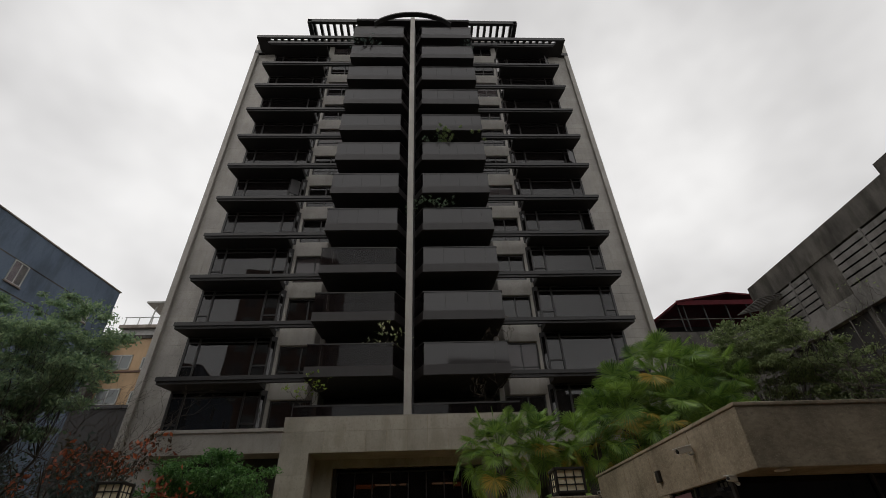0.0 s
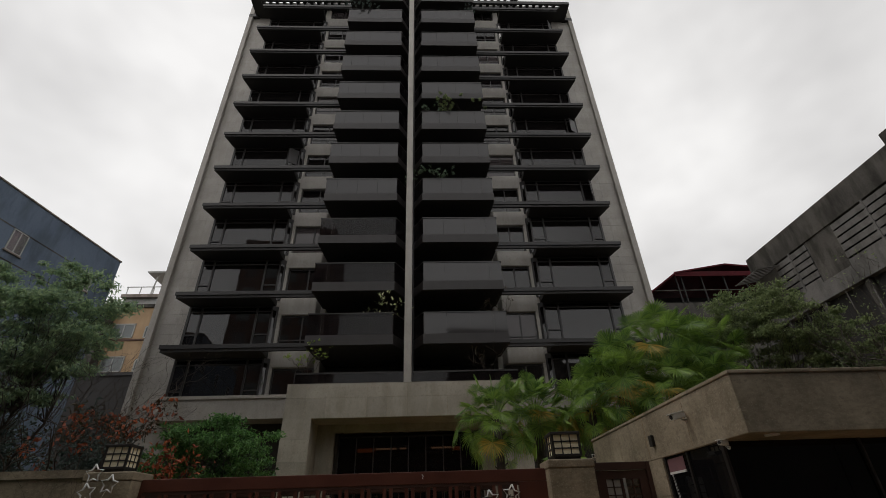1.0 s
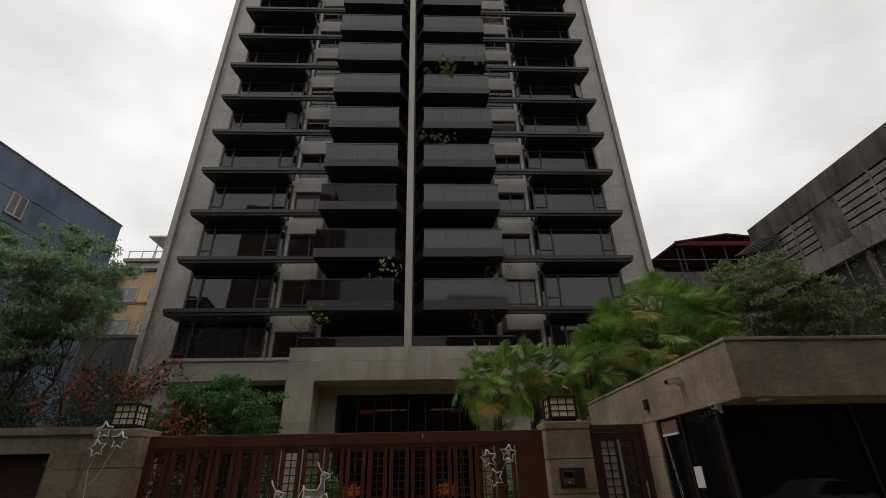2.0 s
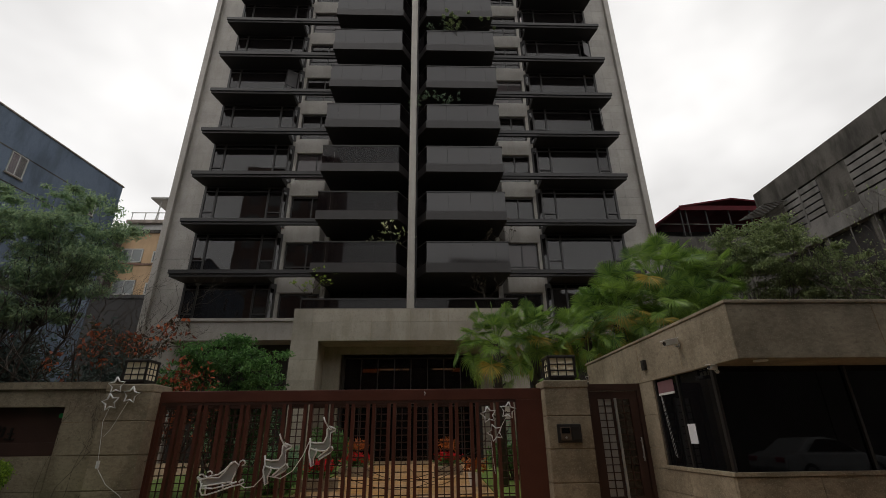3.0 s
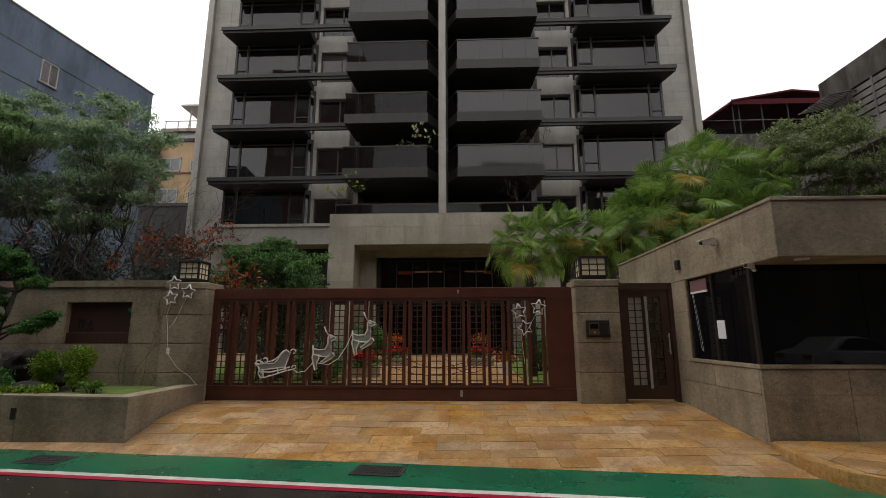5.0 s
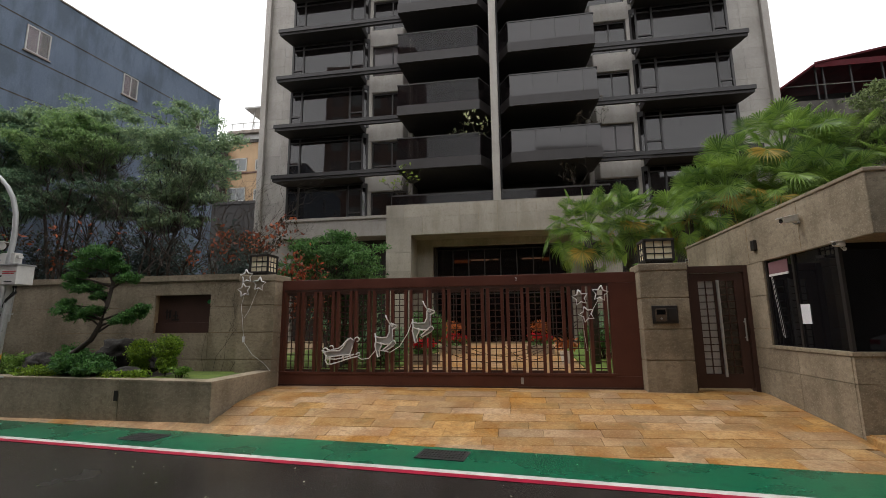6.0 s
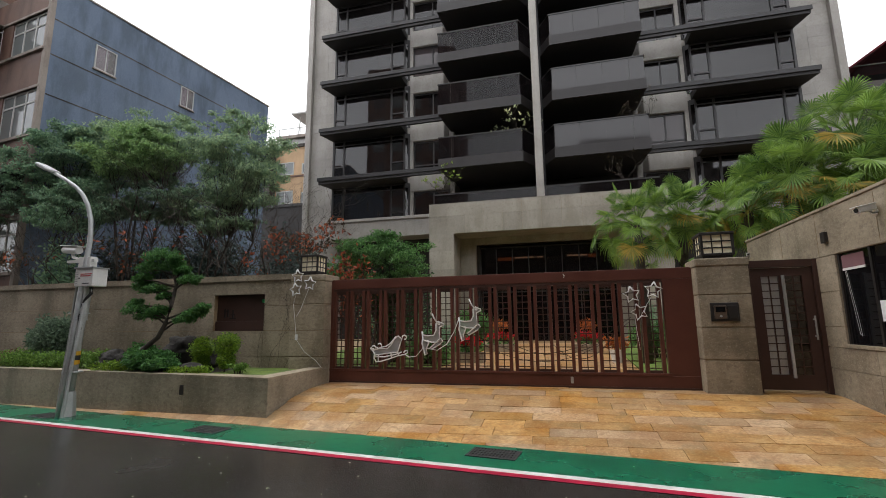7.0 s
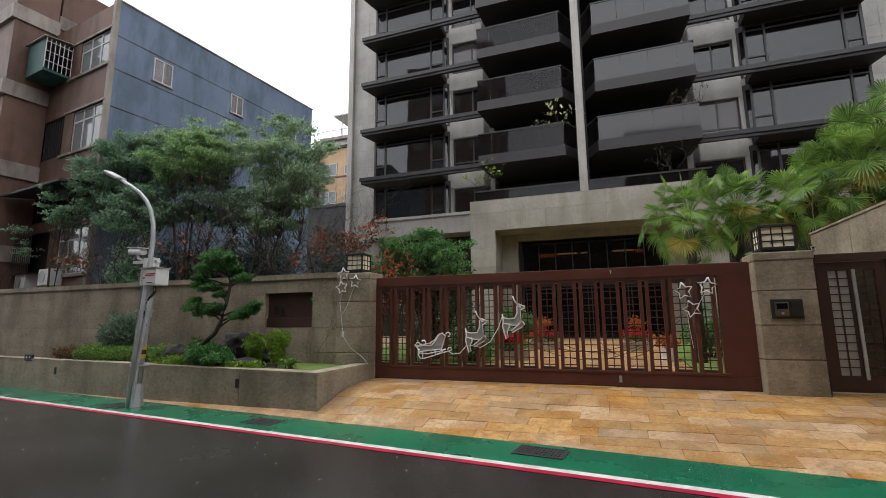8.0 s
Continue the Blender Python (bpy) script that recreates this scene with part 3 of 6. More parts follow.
for x0, x1, mm in ((-2.95, -1.95, ORANGE_STRIP), (-1.9, -0.75, WARM_STRIP), (-0.55, -0.2, WARM_STRIP), (1.25, 2.4, WARM_STRIP), (2.45, 2.9, ORANGE_STRIP)):
    part("light_strip", Geo().box(x0, x1, py + 4.3, py + 4.4, 5.0 if mm is ORANGE_STRIP else 5.12, 5.2), mm, tower, "glowing lobby light strip")
# base band and low wing walls at first-floor level
for s in (-1, 1):
    a, b = sorted((s * 13.9, s * 6.15))
    part("base_band", Geo().box(a, b, by - 0.15, 0.6, 6.55, 7.62), FACADE, tower)
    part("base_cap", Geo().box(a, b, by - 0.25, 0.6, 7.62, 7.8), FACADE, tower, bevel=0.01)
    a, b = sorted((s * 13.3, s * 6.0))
    # dark sheet stands for the shade under the base band
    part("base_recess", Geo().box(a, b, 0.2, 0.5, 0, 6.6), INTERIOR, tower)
    # railing over the portico
    a, b = sorted((s * 0.25, s * 5.9))
    r = part("terrace_rail", Geo().box(a, b, cy, cy + 0.06, 8.34, 8.42), DARKMETAL, tower)
    part("glass_panel", Geo().box(a, b, cy + 0.02, cy + 0.035, 7.76, 8.34), GLASS_CLEAR, r)
# roof: cornice pergola, upper frame, arch
cz = 44.93
CW = HW - 0.65
g = Geo()
g.box(-CW, CW, -1.9, -1.72, cz, cz + 0.4)
g.box(-CW, CW, -1.42, 0.4, cz, cz + 0.38)
for s in (-1, 1):
    a, b = sorted((s * CW, s * (CW - 0.9)))
    g.box(a, b, -1.72, -1.42, cz, cz + 0.38)
    a, b = sorted((s * (HW + 0.05), s * (CW - 0.3)))
    g.box(a, b, -0.3, 0.4, cz - 0.1, cz + 0.3)
n = 44
for j in range(n):
    x = -14.5 + 29.0 * j / n
    g.box(x, x + 0.26, -1.72, -1.42, cz + 0.02, cz + 0.36)
part("cornice", g, LEDGE, tower, "dark pierced roof cornice")
uz, uy = 47.85, -1.9
g = Geo()
g.box(-10.9, 10.9, uy, uy + 0.3, uz + 0.1, uz + 0.6)
g.box(-10.6, 10.6, uy + 2.6, uy + 2.9, uz, uz + 0.5)
for s in (-1, 1):
    a, b = sorted((s * 10.9, s * 10.5))
    g.box(a, b, uy, uy + 2.9, uz, uz + 0.55)
    g.box(a, b, uy + 2.4, uy + 2.8, 45.3, uz)
for j in range(31):
    x = -10.3 + 20.6 * j / 30
    g.box(x - 0.13, x + 0.13, uy + 0.3, uy + 2.6, uz + 0.1, uz + 0.5)
part("pergola", g, LEDGE, tower, "dark open pergola on the roof")
g = Geo()
arc = [(math.sin(radians(t)) * 4.64, 42.42 + math.cos(radians(t)) * 4.64) for t in range(-54, 55, 6)]
for x, z in arc:
    g.v += [(x, cy - 0.3, z), (x, cy + 0.15, z), (x, cy + 0.15, z - 0.17), (x, cy - 0.3, z - 0.17)]
for q in range(len(arc) - 1):
    k = 4 * q
    g.f += [(k, k + 4, k + 5, k + 1), (k + 3, k + 2, k + 6, k + 7), (k, k + 3, k + 7, k + 4), (k + 1, k + 5, k + 6, k + 2)]
g.f += [(0, 1, 2, 3), (k + 7, k + 6, k + 5, k + 4)]
part("arch", g, LEDGE, tower, "curved dark roof arch")
part("roof", Geo().box(-13.3, 13.3, 1.0, 14, 46.0, 46.3), SOFFIT, tower)
part("roof_canopy", Geo().box(-5.7, 5.7, -2.6, 1.4, 47.0, 47.3), SOFFIT, tower, "dark canopy over the top balconies")
for s in (-1, 1):
    a, b = sorted((s * 5.7, s * 5.4))
    part("canopy_post", Geo().box(a, b, -1.2, -0.8, 46.0, 47.0), SOFFIT, tower)

# stone cladding panels on the two flanks of the front
tile_mesh = Geo().box(0.004, 0.996, -0.02, 0.01, 0.004, 0.656).mesh("stone_tile")
for s in (-1, 1):
    for i in range(2):
        x0 = 13.56 + 1.08 * i
        for j in range(64):
            part("stone_tile", tile_mesh, FACADE, tower, at=Matrix.Translation((x0 if s > 0 else -x0 - 1.0 * 1.08, 0, 4.0 + 0.66 * j)) @ Matrix.Diagonal((1.08, 1, 1, 1)))

# ---- paved apron and courtyard base ----
g = Geo()
nx, ny = 24, 8


def apron_y(x, t):
    return edge_y(x) + (0.2 - edge_y(x)) * t


for i in range(nx):
    for j in range(ny):
        x0, x1 = -5.2 + 9.5 * i / nx, -5.2 + 9.5 * (i + 1) / nx
        g.quad(*[(x, apron_y(x, t), apron_z(x, apron_y(x, t)) - 0.014) for x, t in ((x0, j / ny), (x1, j / ny), (x1, (j + 1) / ny), (x0, (j + 1) / ny))])
for i in range(20):
    x0, x1 = -25 + 20.1 * i / 20, -25 + 20.1 * (i + 1) / 20
    g.quad(*[(x, edge_y(x) + d, apron_z(min(x, -5.2), edge_y(x) + d) - 0.014) for x, d in ((x0, 0), (x1, 0), (x1, 0.27), (x0, 0.27))])
apron = tagged(part("pavement_apron", g, JOINT), "ochre sandstone slab apron, wet, in front of the gate", "pavement", kind="structure")


def court_z(x, y):
    return -0.014 + 0.014 * max(0, y)


court = tagged(part("pavement_courtyard", Geo().prism([(-24, 0.2), (24, 0.2), (24, 15), (24, 30), (-24, 30), (-24, 15)], -0.5, court_z), JOINT), "ochre stone slab courtyard behind the gate", "pavement", kind="structure")

# raised footway in front of the guard house
RP = [(4.12, -2.5), (3.98, -3.3), (4.02, -3.85), (4.3, -4.15), (5.0, -4.3), (14, -5.4), (14, -2.5)]
raised = tagged(part("pavement_raised", Geo().prism(RP, -0.5, -0.165), PAVING, bevel=0.01), "raised stone footway with a kerb beside the guard house", "pavement", kind="structure")

# ---- planter bed and long wall ----
BED = -0.1


def bed_y(x):
    return -2.13 + BED * (x + 5.0)


bed = tagged(part("planter_bed", Geo().prism([(-24, bed_y(-24) + 0.06), (-5.06, bed_y(-5.06) + 0.06), (-5.06, -0.15), (-5.03, 0.0), (-24, 0.0)], -0.6, 0.26), SOIL), "raised planter bed of dark soil along the garden wall", "planter", kind="structure")
ends = [-5.0, -6.9, -8.9, -10.9, -12.9, -14.9, -17.5, -20, -24]
for a, b in zip(ends, ends[1:]):
    q = [(b + 0.004, bed_y(b)), (a - 0.004, bed_y(a)), (a - 0.004, bed_y(a) + 0.1), (b + 0.004, bed_y(b) + 0.1)]
    part("stone_panel", Geo().prism(q, -0.6, 0.30), GRANITE, bed)
    q = [(b + 0.004, bed_y(b) - 0.006), (a - 0.004, bed_y(a) - 0.006), (a - 0.004, bed_y(a) + 0.3), (b + 0.004, bed_y(b) + 0.3)]
    part("coping", Geo().prism(q, 0.30, 0.338), GRANITE, bed)
# side facing the drive
part("stone_panel", Geo().prism([(-5.1, bed_y(-5.0) + 0.1), (-5.0, bed_y(-5.0)), (-4.98, -0.1), (-5.08, -0.1)], -0.6, 0.30), GRANITE, bed)
part("coping", Geo().prism([(-5.32, bed_y(-5.0) + 0.3), (-4.994, bed_y(-5.0)), (-4.975, -0.32), (-5.3, -0.32)], 0.302, 0.34), GRANITE, bed)
for x in (-6.95, -10.25, -13.4):
    part("vent", Geo().box(x - 0.04, x + 0.04, bed_y(x) - 0.012, bed_y(x) + 0.02, -0.02, 0.15), BLACKMETAL, bed)

wall_g = tagged(part("wall_garden", Geo().box(-30, -8.06, 0.03, 0.32, -0.5, 2.24).box(-6.69, -5.85, 0.03, 0.32, -0.5, 2.24).box(-8.06, -6.69, 0.16, 0.32, -0.5, 2.24), JOINT), "long granite garden wall with a recessed dark name plaque", "wall", kind="structure")
levels = (-0.5, 0.53, 1.1, 1.66, 2.24)
cols = [-5.85, -6.69, -8.06, -10.4, -12.9, -15.4, -18, -21, -25, -30]
for z0, z1 in zip(levels, levels[1:]):
    for a, b in zip(cols, cols[1:]):
        if a == -6.69 and z0 > 1.0:
            continue
        part("stone_panel", Geo().box(b + 0.004, a - 0.004, 0, 0.05, z0 + 0.005, z1 - 0.005), GRANITE, wall_g)
part("stone_panel", Geo().box(-8.06, -6.69, 0, 0.05, 1.93, 2.235), GRANITE, wall_g)
for a, b in zip(cols, cols[1:]):
    if a != -6.69 and b != -8.06:
        part("coping", Geo().box(b + 0.003, a - 0.003, -0.04, 0.36, 2.24, 2.37), GRANITE, wall_g)
part("coping", Geo().box(-8.06, -6.69, -0.04, 0.36, 2.24, 2.37), GRANITE, wall_g)
plq = thing("name_plaque", (-7.375, 0.15, 1.52), "dark brown recessed metal name plaque in the garden wall", "sign")
part("plate", Geo().box(-0.685, 0.685, -0.02, 0.01, -0.2, 0.41), GATE_DARK, plq, bevel=0.004)
part("lower_plate", Geo().box(-0.685, 0.685, -0.07, 0.01, -0.42, -0.2), GATE_DARK, plq, bevel=0.004)
for i, (a, b, c, d) in enumerate(((-0.5, -0.36, 0.02, 0.05), (-0.48, -0.44, -0.12, 0.1), (-0.4, -0.36, -0.1, 0.08), (-0.3, -0.18, -0.06, -0.03), (-0.26, -0.22, -0.14, 0.06), (-0.33, -0.15, -0.15, -0.12))):
    part("character_bar", Geo().box(a, b, -0.035, -0.02, c, d), BLACKMETAL, plq)
part("green_sticker", Geo().tube([(0.57, -0.03, 0.26), (0.57, -0.02, 0.26)], 0.045, 14), mat("green_sticker", (0.03, 0.4, 0.12), None, 0.5, 5, 40, 0), plq, "round green sticker")


# ---- gate pillars and lanterns ----
def pillar(x0, x1, label):
    p = thing("gate_pillar", (x0, -0.25, 0), label, "gate pillar", "gate pillars")
    w = x1 - x0
    part("core", Geo().box(0.02, w - 0.02, 0.02, 0.6, -0.1, 2.2), JOINT, p)
    for z0, z1 in zip((-0.1, 0.55, 1.1, 1.66, 2.16), (0.55, 1.1, 1.66, 2.16)):
        part("stone_block", Geo().box(0, w, 0, 0.62, z0 + 0.006, z1 - 0.006), GRANITE, p, bevel=0.01)
    part("cap", Geo().box(-0.015, w + 0.015, -0.015, 0.64, 2.16, 2.3), GRANITE, p, bevel=0.02)
    return p


pil_r = pillar(2.22, 3.04, "square granite gate pillar carrying a lantern and an intercom")
pil_l = pillar(-5.85, -5.03, "granite gate pillar ending the garden wall, carrying a lantern")


def lantern(at):
    l = thing("lantern", at, "square lantern with black bars and cream panels on a pillar", "lantern", "gate lanterns")
    part("base", Geo().box(-0.3, 0.3, -0.22, 0.22, 0, 0.07), BLACKMETAL, l, bevel=0.01)
    part("panel", Geo().box(-0.3, 0.3, -0.23, 0.23, 0.09, 0.46), LANTERN_GLASS, l, "cream translucent panels")
    part("lid", Geo().box(-0.35, 0.35, -0.28, 0.28, 0.44, 0.49), BLACKMETAL, l, bevel=0.008)
    part("lower_frame", Geo().box(-0.32, 0.32, -0.25, 0.25, 0.05, 0.1), BLACKMETAL, l, bevel=0.008)
    for sx in (-1, 1):
        for sy in (-1, 1):
            part("post", Geo().box(sx * 0.31 - 0.025, sx * 0.31 + 0.025, sy * 0.24 - 0.025, sy * 0.24 + 0.025, 0.06, 0.46), BLACKMETAL, l)
    for sy in (-0.243, 0.235):
        for x in (-0.1, 0.1):
            part("bar", Geo().box(x - 0.011, x + 0.011, sy, sy + 0.02, 0.08, 0.45), BLACKMETAL, l)
        for z in (0.2, 0.32):
            part("bar", Geo().box(-0.3, 0.3, sy - 0.002, sy + 0.016, z - 0.011, z + 0.011), BLACKMETAL, l)
    for sx in (-0.315, 0.298):
        for y in (-0.08, 0.08):
            part("bar", Geo().box(sx, sx + 0.017, y - 0.011, y + 0.011, 0.08, 0.45), BLACKMETAL, l)
        for z in (0.2, 0.32):
            part("bar", Geo().box(sx - 0.002, sx + 0.015, -0.23, 0.23, z - 0.011, z + 0.011), BLACKMETAL, l)
    return l


SHAPE = Matrix.Diagonal((0.8, 0.88, 0.97, 1))
lan = lantern(pose(2.62, 0.05, 2.3) @ SHAPE)
copy_thing(lan, pose(-5.49, 0.05, 2.3) @ SHAPE)
ic = thing("intercom", (2.6, -0.25, 1.2), "stainless intercom panel with a dark screen set in the pillar", "intercom")
part("plate", Geo().box(-0.22, 0.22, -0.03, 0.0, 0.0, 0.32), DARKMETAL, ic, bevel=0.01)
part("unit", Geo().box(-0.17, 0.02, -0.055, -0.03, 0.04, 0.27), mat("bronze_metal", (0.16, 0.12, 0.09), (0.1, 0.075, 0.055), 0.4, 4, 40, 0.05, metal=0.5), ic, bevel=0.008)
part("screen", Geo().box(-0.15, 0.0, -0.06, -0.054, 0.16, 0.25), GLASS_HUT, ic)
part("keypad", Geo().box(0.05, 0.19, -0.045, -0.03, 0.05, 0.27), BLACKMETAL, ic, bevel=0.005)
part("button", Geo().tube([(-0.075, -0.055, 0.09), (-0.075, -0.064, 0.09)], 0.02, 10), STEEL, ic)

# ---- sliding gate ----
GX0 = -5.03
gate = thing("sliding_gate", (GX0, 0.06, 0), "maroon painted steel sliding gate with lattice panels", "gate")
part("top_rail", Geo().box(0, 7.26, 0, 0.12, 1.985, 2.19), GATE, gate, bevel=0.008)
part("upper_rail", Geo().box(0, 6.8, 0.01, 0.11, 1.93, 1.985), GATE_DARK, gate, bevel=0.004)
part("bottom_rail", Geo().box(0, 7.26, 0, 0.12, 0.03, 0.24), GATE, gate, bevel=0.008)
part("lower_rail", Geo().box(0, 6.8, -0.015, 0.13, 0.24, 0.285), GATE, gate, bevel=0.004)
part("end_panel", Geo().box(6.74, 7.26, 0.004, 0.116, 0.24, 1.985), GATE, gate, "plain maroon end panel", bevel=0.006)
part("end_stile", Geo().box(-0.0, 0.05, 0.0, 0.12, 0.24, 1.985), GATE, gate)
NPAN, PITCH = 17, 6.69 / 17
lat = Geo()
lw = PITCH - 0.05 - 0.12
lat.box(0.06 + lw / 2 - 0.009, 0.06 + lw / 2 + 0.009, 0.05, 0.066, 0, 1.6)
for j in range(13):
    z = 0.06 + 1.5 * j / 12
    lat.box(0.06, 0.06 + lw, 0.048, 0.064, z - 0.009, z + 0.009)
lat = lat.mesh("lattice")
stile = Geo().box(0, 0.062, 0.0, 0.1, 0, 1.65).mesh("stile")
for i in range(NPAN):
    x = 0.06 + PITCH * i
    p = part("panel", Geo().box(x, x + PITCH - 0.05, 0.02, 0.1, 0.285, 0.33), GATE_DARK, gate)
    part("panel_head", Geo().box(x, x + PITCH - 0.05, 0.02, 0.1, 1.88, 1.93), GATE_DARK, p)
    part("lattice", lat, GATE_DARK, p, at=(x, 0.0, 0.31))
    part("stile", stile, GATE, p, at=(x, 0.0, 0.285))
    part("stile", stile, GATE, p, at=(x + PITCH - 0.112, 0.0, 0.285))
part("hook", Geo().tube([(4.99, -0.03, 2.07), (5.0, -0.03, 2.11), (4.98, -0.03, 2.14)], 0.012, 6), STEEL, gate)
part("lock_plate", Geo().box(5.02, 5.07, -0.012, 0.0, 0.08, 0.2), STEEL, gate)
track = tagged(part("gate_track", Geo().box(-5.03, 2.22, 0.05, 0.19, -0.02, 0.035), GATE_DARK), "steel gate track set in the paving", "gate track", kind="structure")

# ---- rope-light decorations tied to the gate ----
NET = glass("white_mesh_net", (0.75, 0.75, 0.75), 0.36, 0.6, 0.1, (0.8, 0.8, 0.8))


def figure(name, at, label, lines, fills, cat):
    f = thing(name, at, label, cat, "festive gate lights" if "star" not in name else "star lights")
    for ln in lines:
        part("rope_light", Geo().tube([(x, 0, z) for x, z in ln], 0.0145, 6), WIRE, f, smooth=True)
    for ln in fills:
        part("net", Geo().quad(*[(x, 0.004, z) for x, z in ln]), NET, f, "fine white netting")
    return f


body = [(0.0, 0.02), (0.02, -0.05), (0.12, -0.07), (0.25, -0.06), (0.3, 0.04), (0.3, 0.17), (0.34, 0.22), (0.46, 0.17), (0.45, 0.14), (0.37, 0.1), (0.37, -0.02), (0.38, -0.13), (0.3, -0.2), (0.2, -0.2), (0.1, -0.18), (0.02, -0.15), (0.0, 0.02)]
rear = [(0.02, -0.1), (0.0, -0.22), (0.03, -0.34), (0.06, -0.46), (0.11, -0.43), (0.09, -0.33), (0.14, -0.22), (0.12, -0.16)]
fore = [(0.4, -0.12), (0.44, -0.18), (0.38, -0.24), (0.2, -0.34), (0.17, -0.31), (0.28, -0.22), (0.34, -0.18)]
antler = [(0.31, 0.21), (0.25, 0.3), (0.22, 0.38)]
eye = [(0.36 + 0.02 * math.cos(a), 0.175 + 0.02 * math.sin(a)) for a in (0, 1, 2, 3, 4, 5, 6.28)]
for x, z in ((-2.14, 1.32), (-2.92, 1.04)):
    figure("deer_light", (x, -0.0, z), "white rope-light deer with netting tied to the gate", [body, rear, fore, antler, eye], [body[:-1], rear, fore], "light figure")


def coil(x, z, r, a0=0.0, turn=5.2):
    return [(x + r * (1 - 0.35 * k / 9) * math.cos(a0 + turn * k / 9), z + r * (1 - 0.35 * k / 9) * math.sin(a0 + turn * k / 9)) for k in range(10)]


sl_body = [(0.0, 0.01), (0.1, -0.02), (0.2, 0.0), (0.38, 0.0), (0.46, 0.08), (0.54, 0.2), (0.62, 0.255), (0.7, 0.2), (0.66, 0.08), (0.61, -0.07), (0.36, -0.1), (0.1, -0.135), (0.07, -0.06)]
sl_far = [(0.2, 0.02), (0.36, 0.05), (0.46, 0.12), (0.56, 0.235), (0.63, 0.26)]
runner = [(0.1, -0.08), (0.085, -0.2), (0.13, -0.27), (0.22, -0.265), (0.4, -0.215), (0.6, -0.15), (0.78, -0.11), (0.83, -0.08), (0.82, -0.04), (0.77, -0.045), (0.74, -0.08)]
rail = [(0.1, -0.16), (0.3, -0.17), (0.55, -0.12), (0.7, -0.07)]
figure("sleigh_light", (-4.06, -0.0, 0.71), "white rope-light sleigh with netting tied to the gate", [sl_body + sl_body[:1], sl_far, runner, rail, coil(0.07, 0.005, 0.06), coil(0.2, 0.06, 0.065, 3.6), coil(0.76, 0.225, 0.055, 3.4, -5.2), [(0.18, -0.13), (0.18, -0.26)], [(0.46, -0.1), (0.48, -0.19)], [(0.61, -0.07), (0.63, -0.15)]], [sl_body], "light figure")
tie = thing("rope_light_cable", (-3.3, 0, 0.6), "white cable linking the sleigh and deer lights", "cable")
part("cable", Geo().tube([(-0.0, 0, 0.0), (0.1, 0, -0.06), (0.25, 0, -0.04), (0.38, 0, 0.1), (0.4, 0, 0.2)], 0.009, 6), WIRE, tie)
part("cable", Geo().tube([(0.48, 0, 0.12), (0.7, 0, 0.08), (0.9, 0, 0.2), (1.06, 0, 0.45), (1.16, 0, 0.7)], 0.009, 6), WIRE, tie)


def star(at, a, r=0.155):
    pts = []
    for k in range(11):
        q = r if k % 2 == 0 else r * 0.52
        t = radians(90 + a + 36 * k)
        pts.append((q * math.cos(t), q * math.sin(t)))
    return figure("star_light", at, "white rope-light star hung on the pillar or gate", [pts], [], "light figure")


for x, z, a in ((1.17, 1.71, 10), (1.55, 1.785, -8), (1.28, 1.39, 20)):
    star((x, 0.03, z), a, 0.155)
for x, z, a in ((-5.66, 2.27, 5), (-5.36, 2.1, -6), (-5.7, 1.98, 12)):
    star((x, -0.31, z), a, 0.15)
lead = thing("star_light_cable", (-5.7, -0.28, 1.9), "thin white lead hanging from the star lights down the pillar", "cable")
part("cable", Geo().tube([(0, 0, 0), (-0.06, 0, -0.25), (-0.02, 0, -0.5), (0.02, 0, -0.8), (0.05, 0, -1.0), (0.25, 0, -1.25), (0.52, 0, -1.42), (0.68, 0.02, -1.6)], 0.0045, 5), WIRE, lead)
part("cable", Geo().tube([(0.3, 0, 0.1), (0.2, 0, -0.15), (0.12, 0, -0.35), (0.02, 0, -0.5)], 0.004, 5), WIRE, lead)
part("connector", Geo().box(0.02, 0.06, -0.02, 0.02, -1.0, -0.88), WIRE, lead)
lead = thing("star_light_cable", (1.2, 0.055, 1.3), "thin white lead under the star lights on the gate", "cable")
part("cable", Geo().tube([(0.0, 0, 0), (0.02, 0, -0.3), (0.05, 0, -0.6)], 0.004, 5), WIRE, lead)
part("cable", Geo().tube([(0.3, 0, 0.35), (0.18, 0, 0.15), (0.1, 0, 0)], 0.004, 5), WIRE, lead)

swag = thing("string_light_cable", (0, 0.186, 0), "black string-light cables sagging behind the gate lattice", "cable")
for x0, z0, x1, z1, sag in ((1.15, 1.3, -1.8, 0.95, 0.5), (1.1, 1.2, -1.2, 0.85, 0.42), (0.95, 1.15, -0.4, 0.9, 0.5), (0.6, 0.8, -1.7, 0.8, 0.34)):
    pts = [(x0 + (x1 - x0) * k / 12, 0, z0 + (z1 - z0) * k / 12 - sag * 4 * (k / 12) * (1 - k / 12)) for k in range(13)]
    part("cable", Geo().tube(pts, 0.006, 5), CABLE, swag)

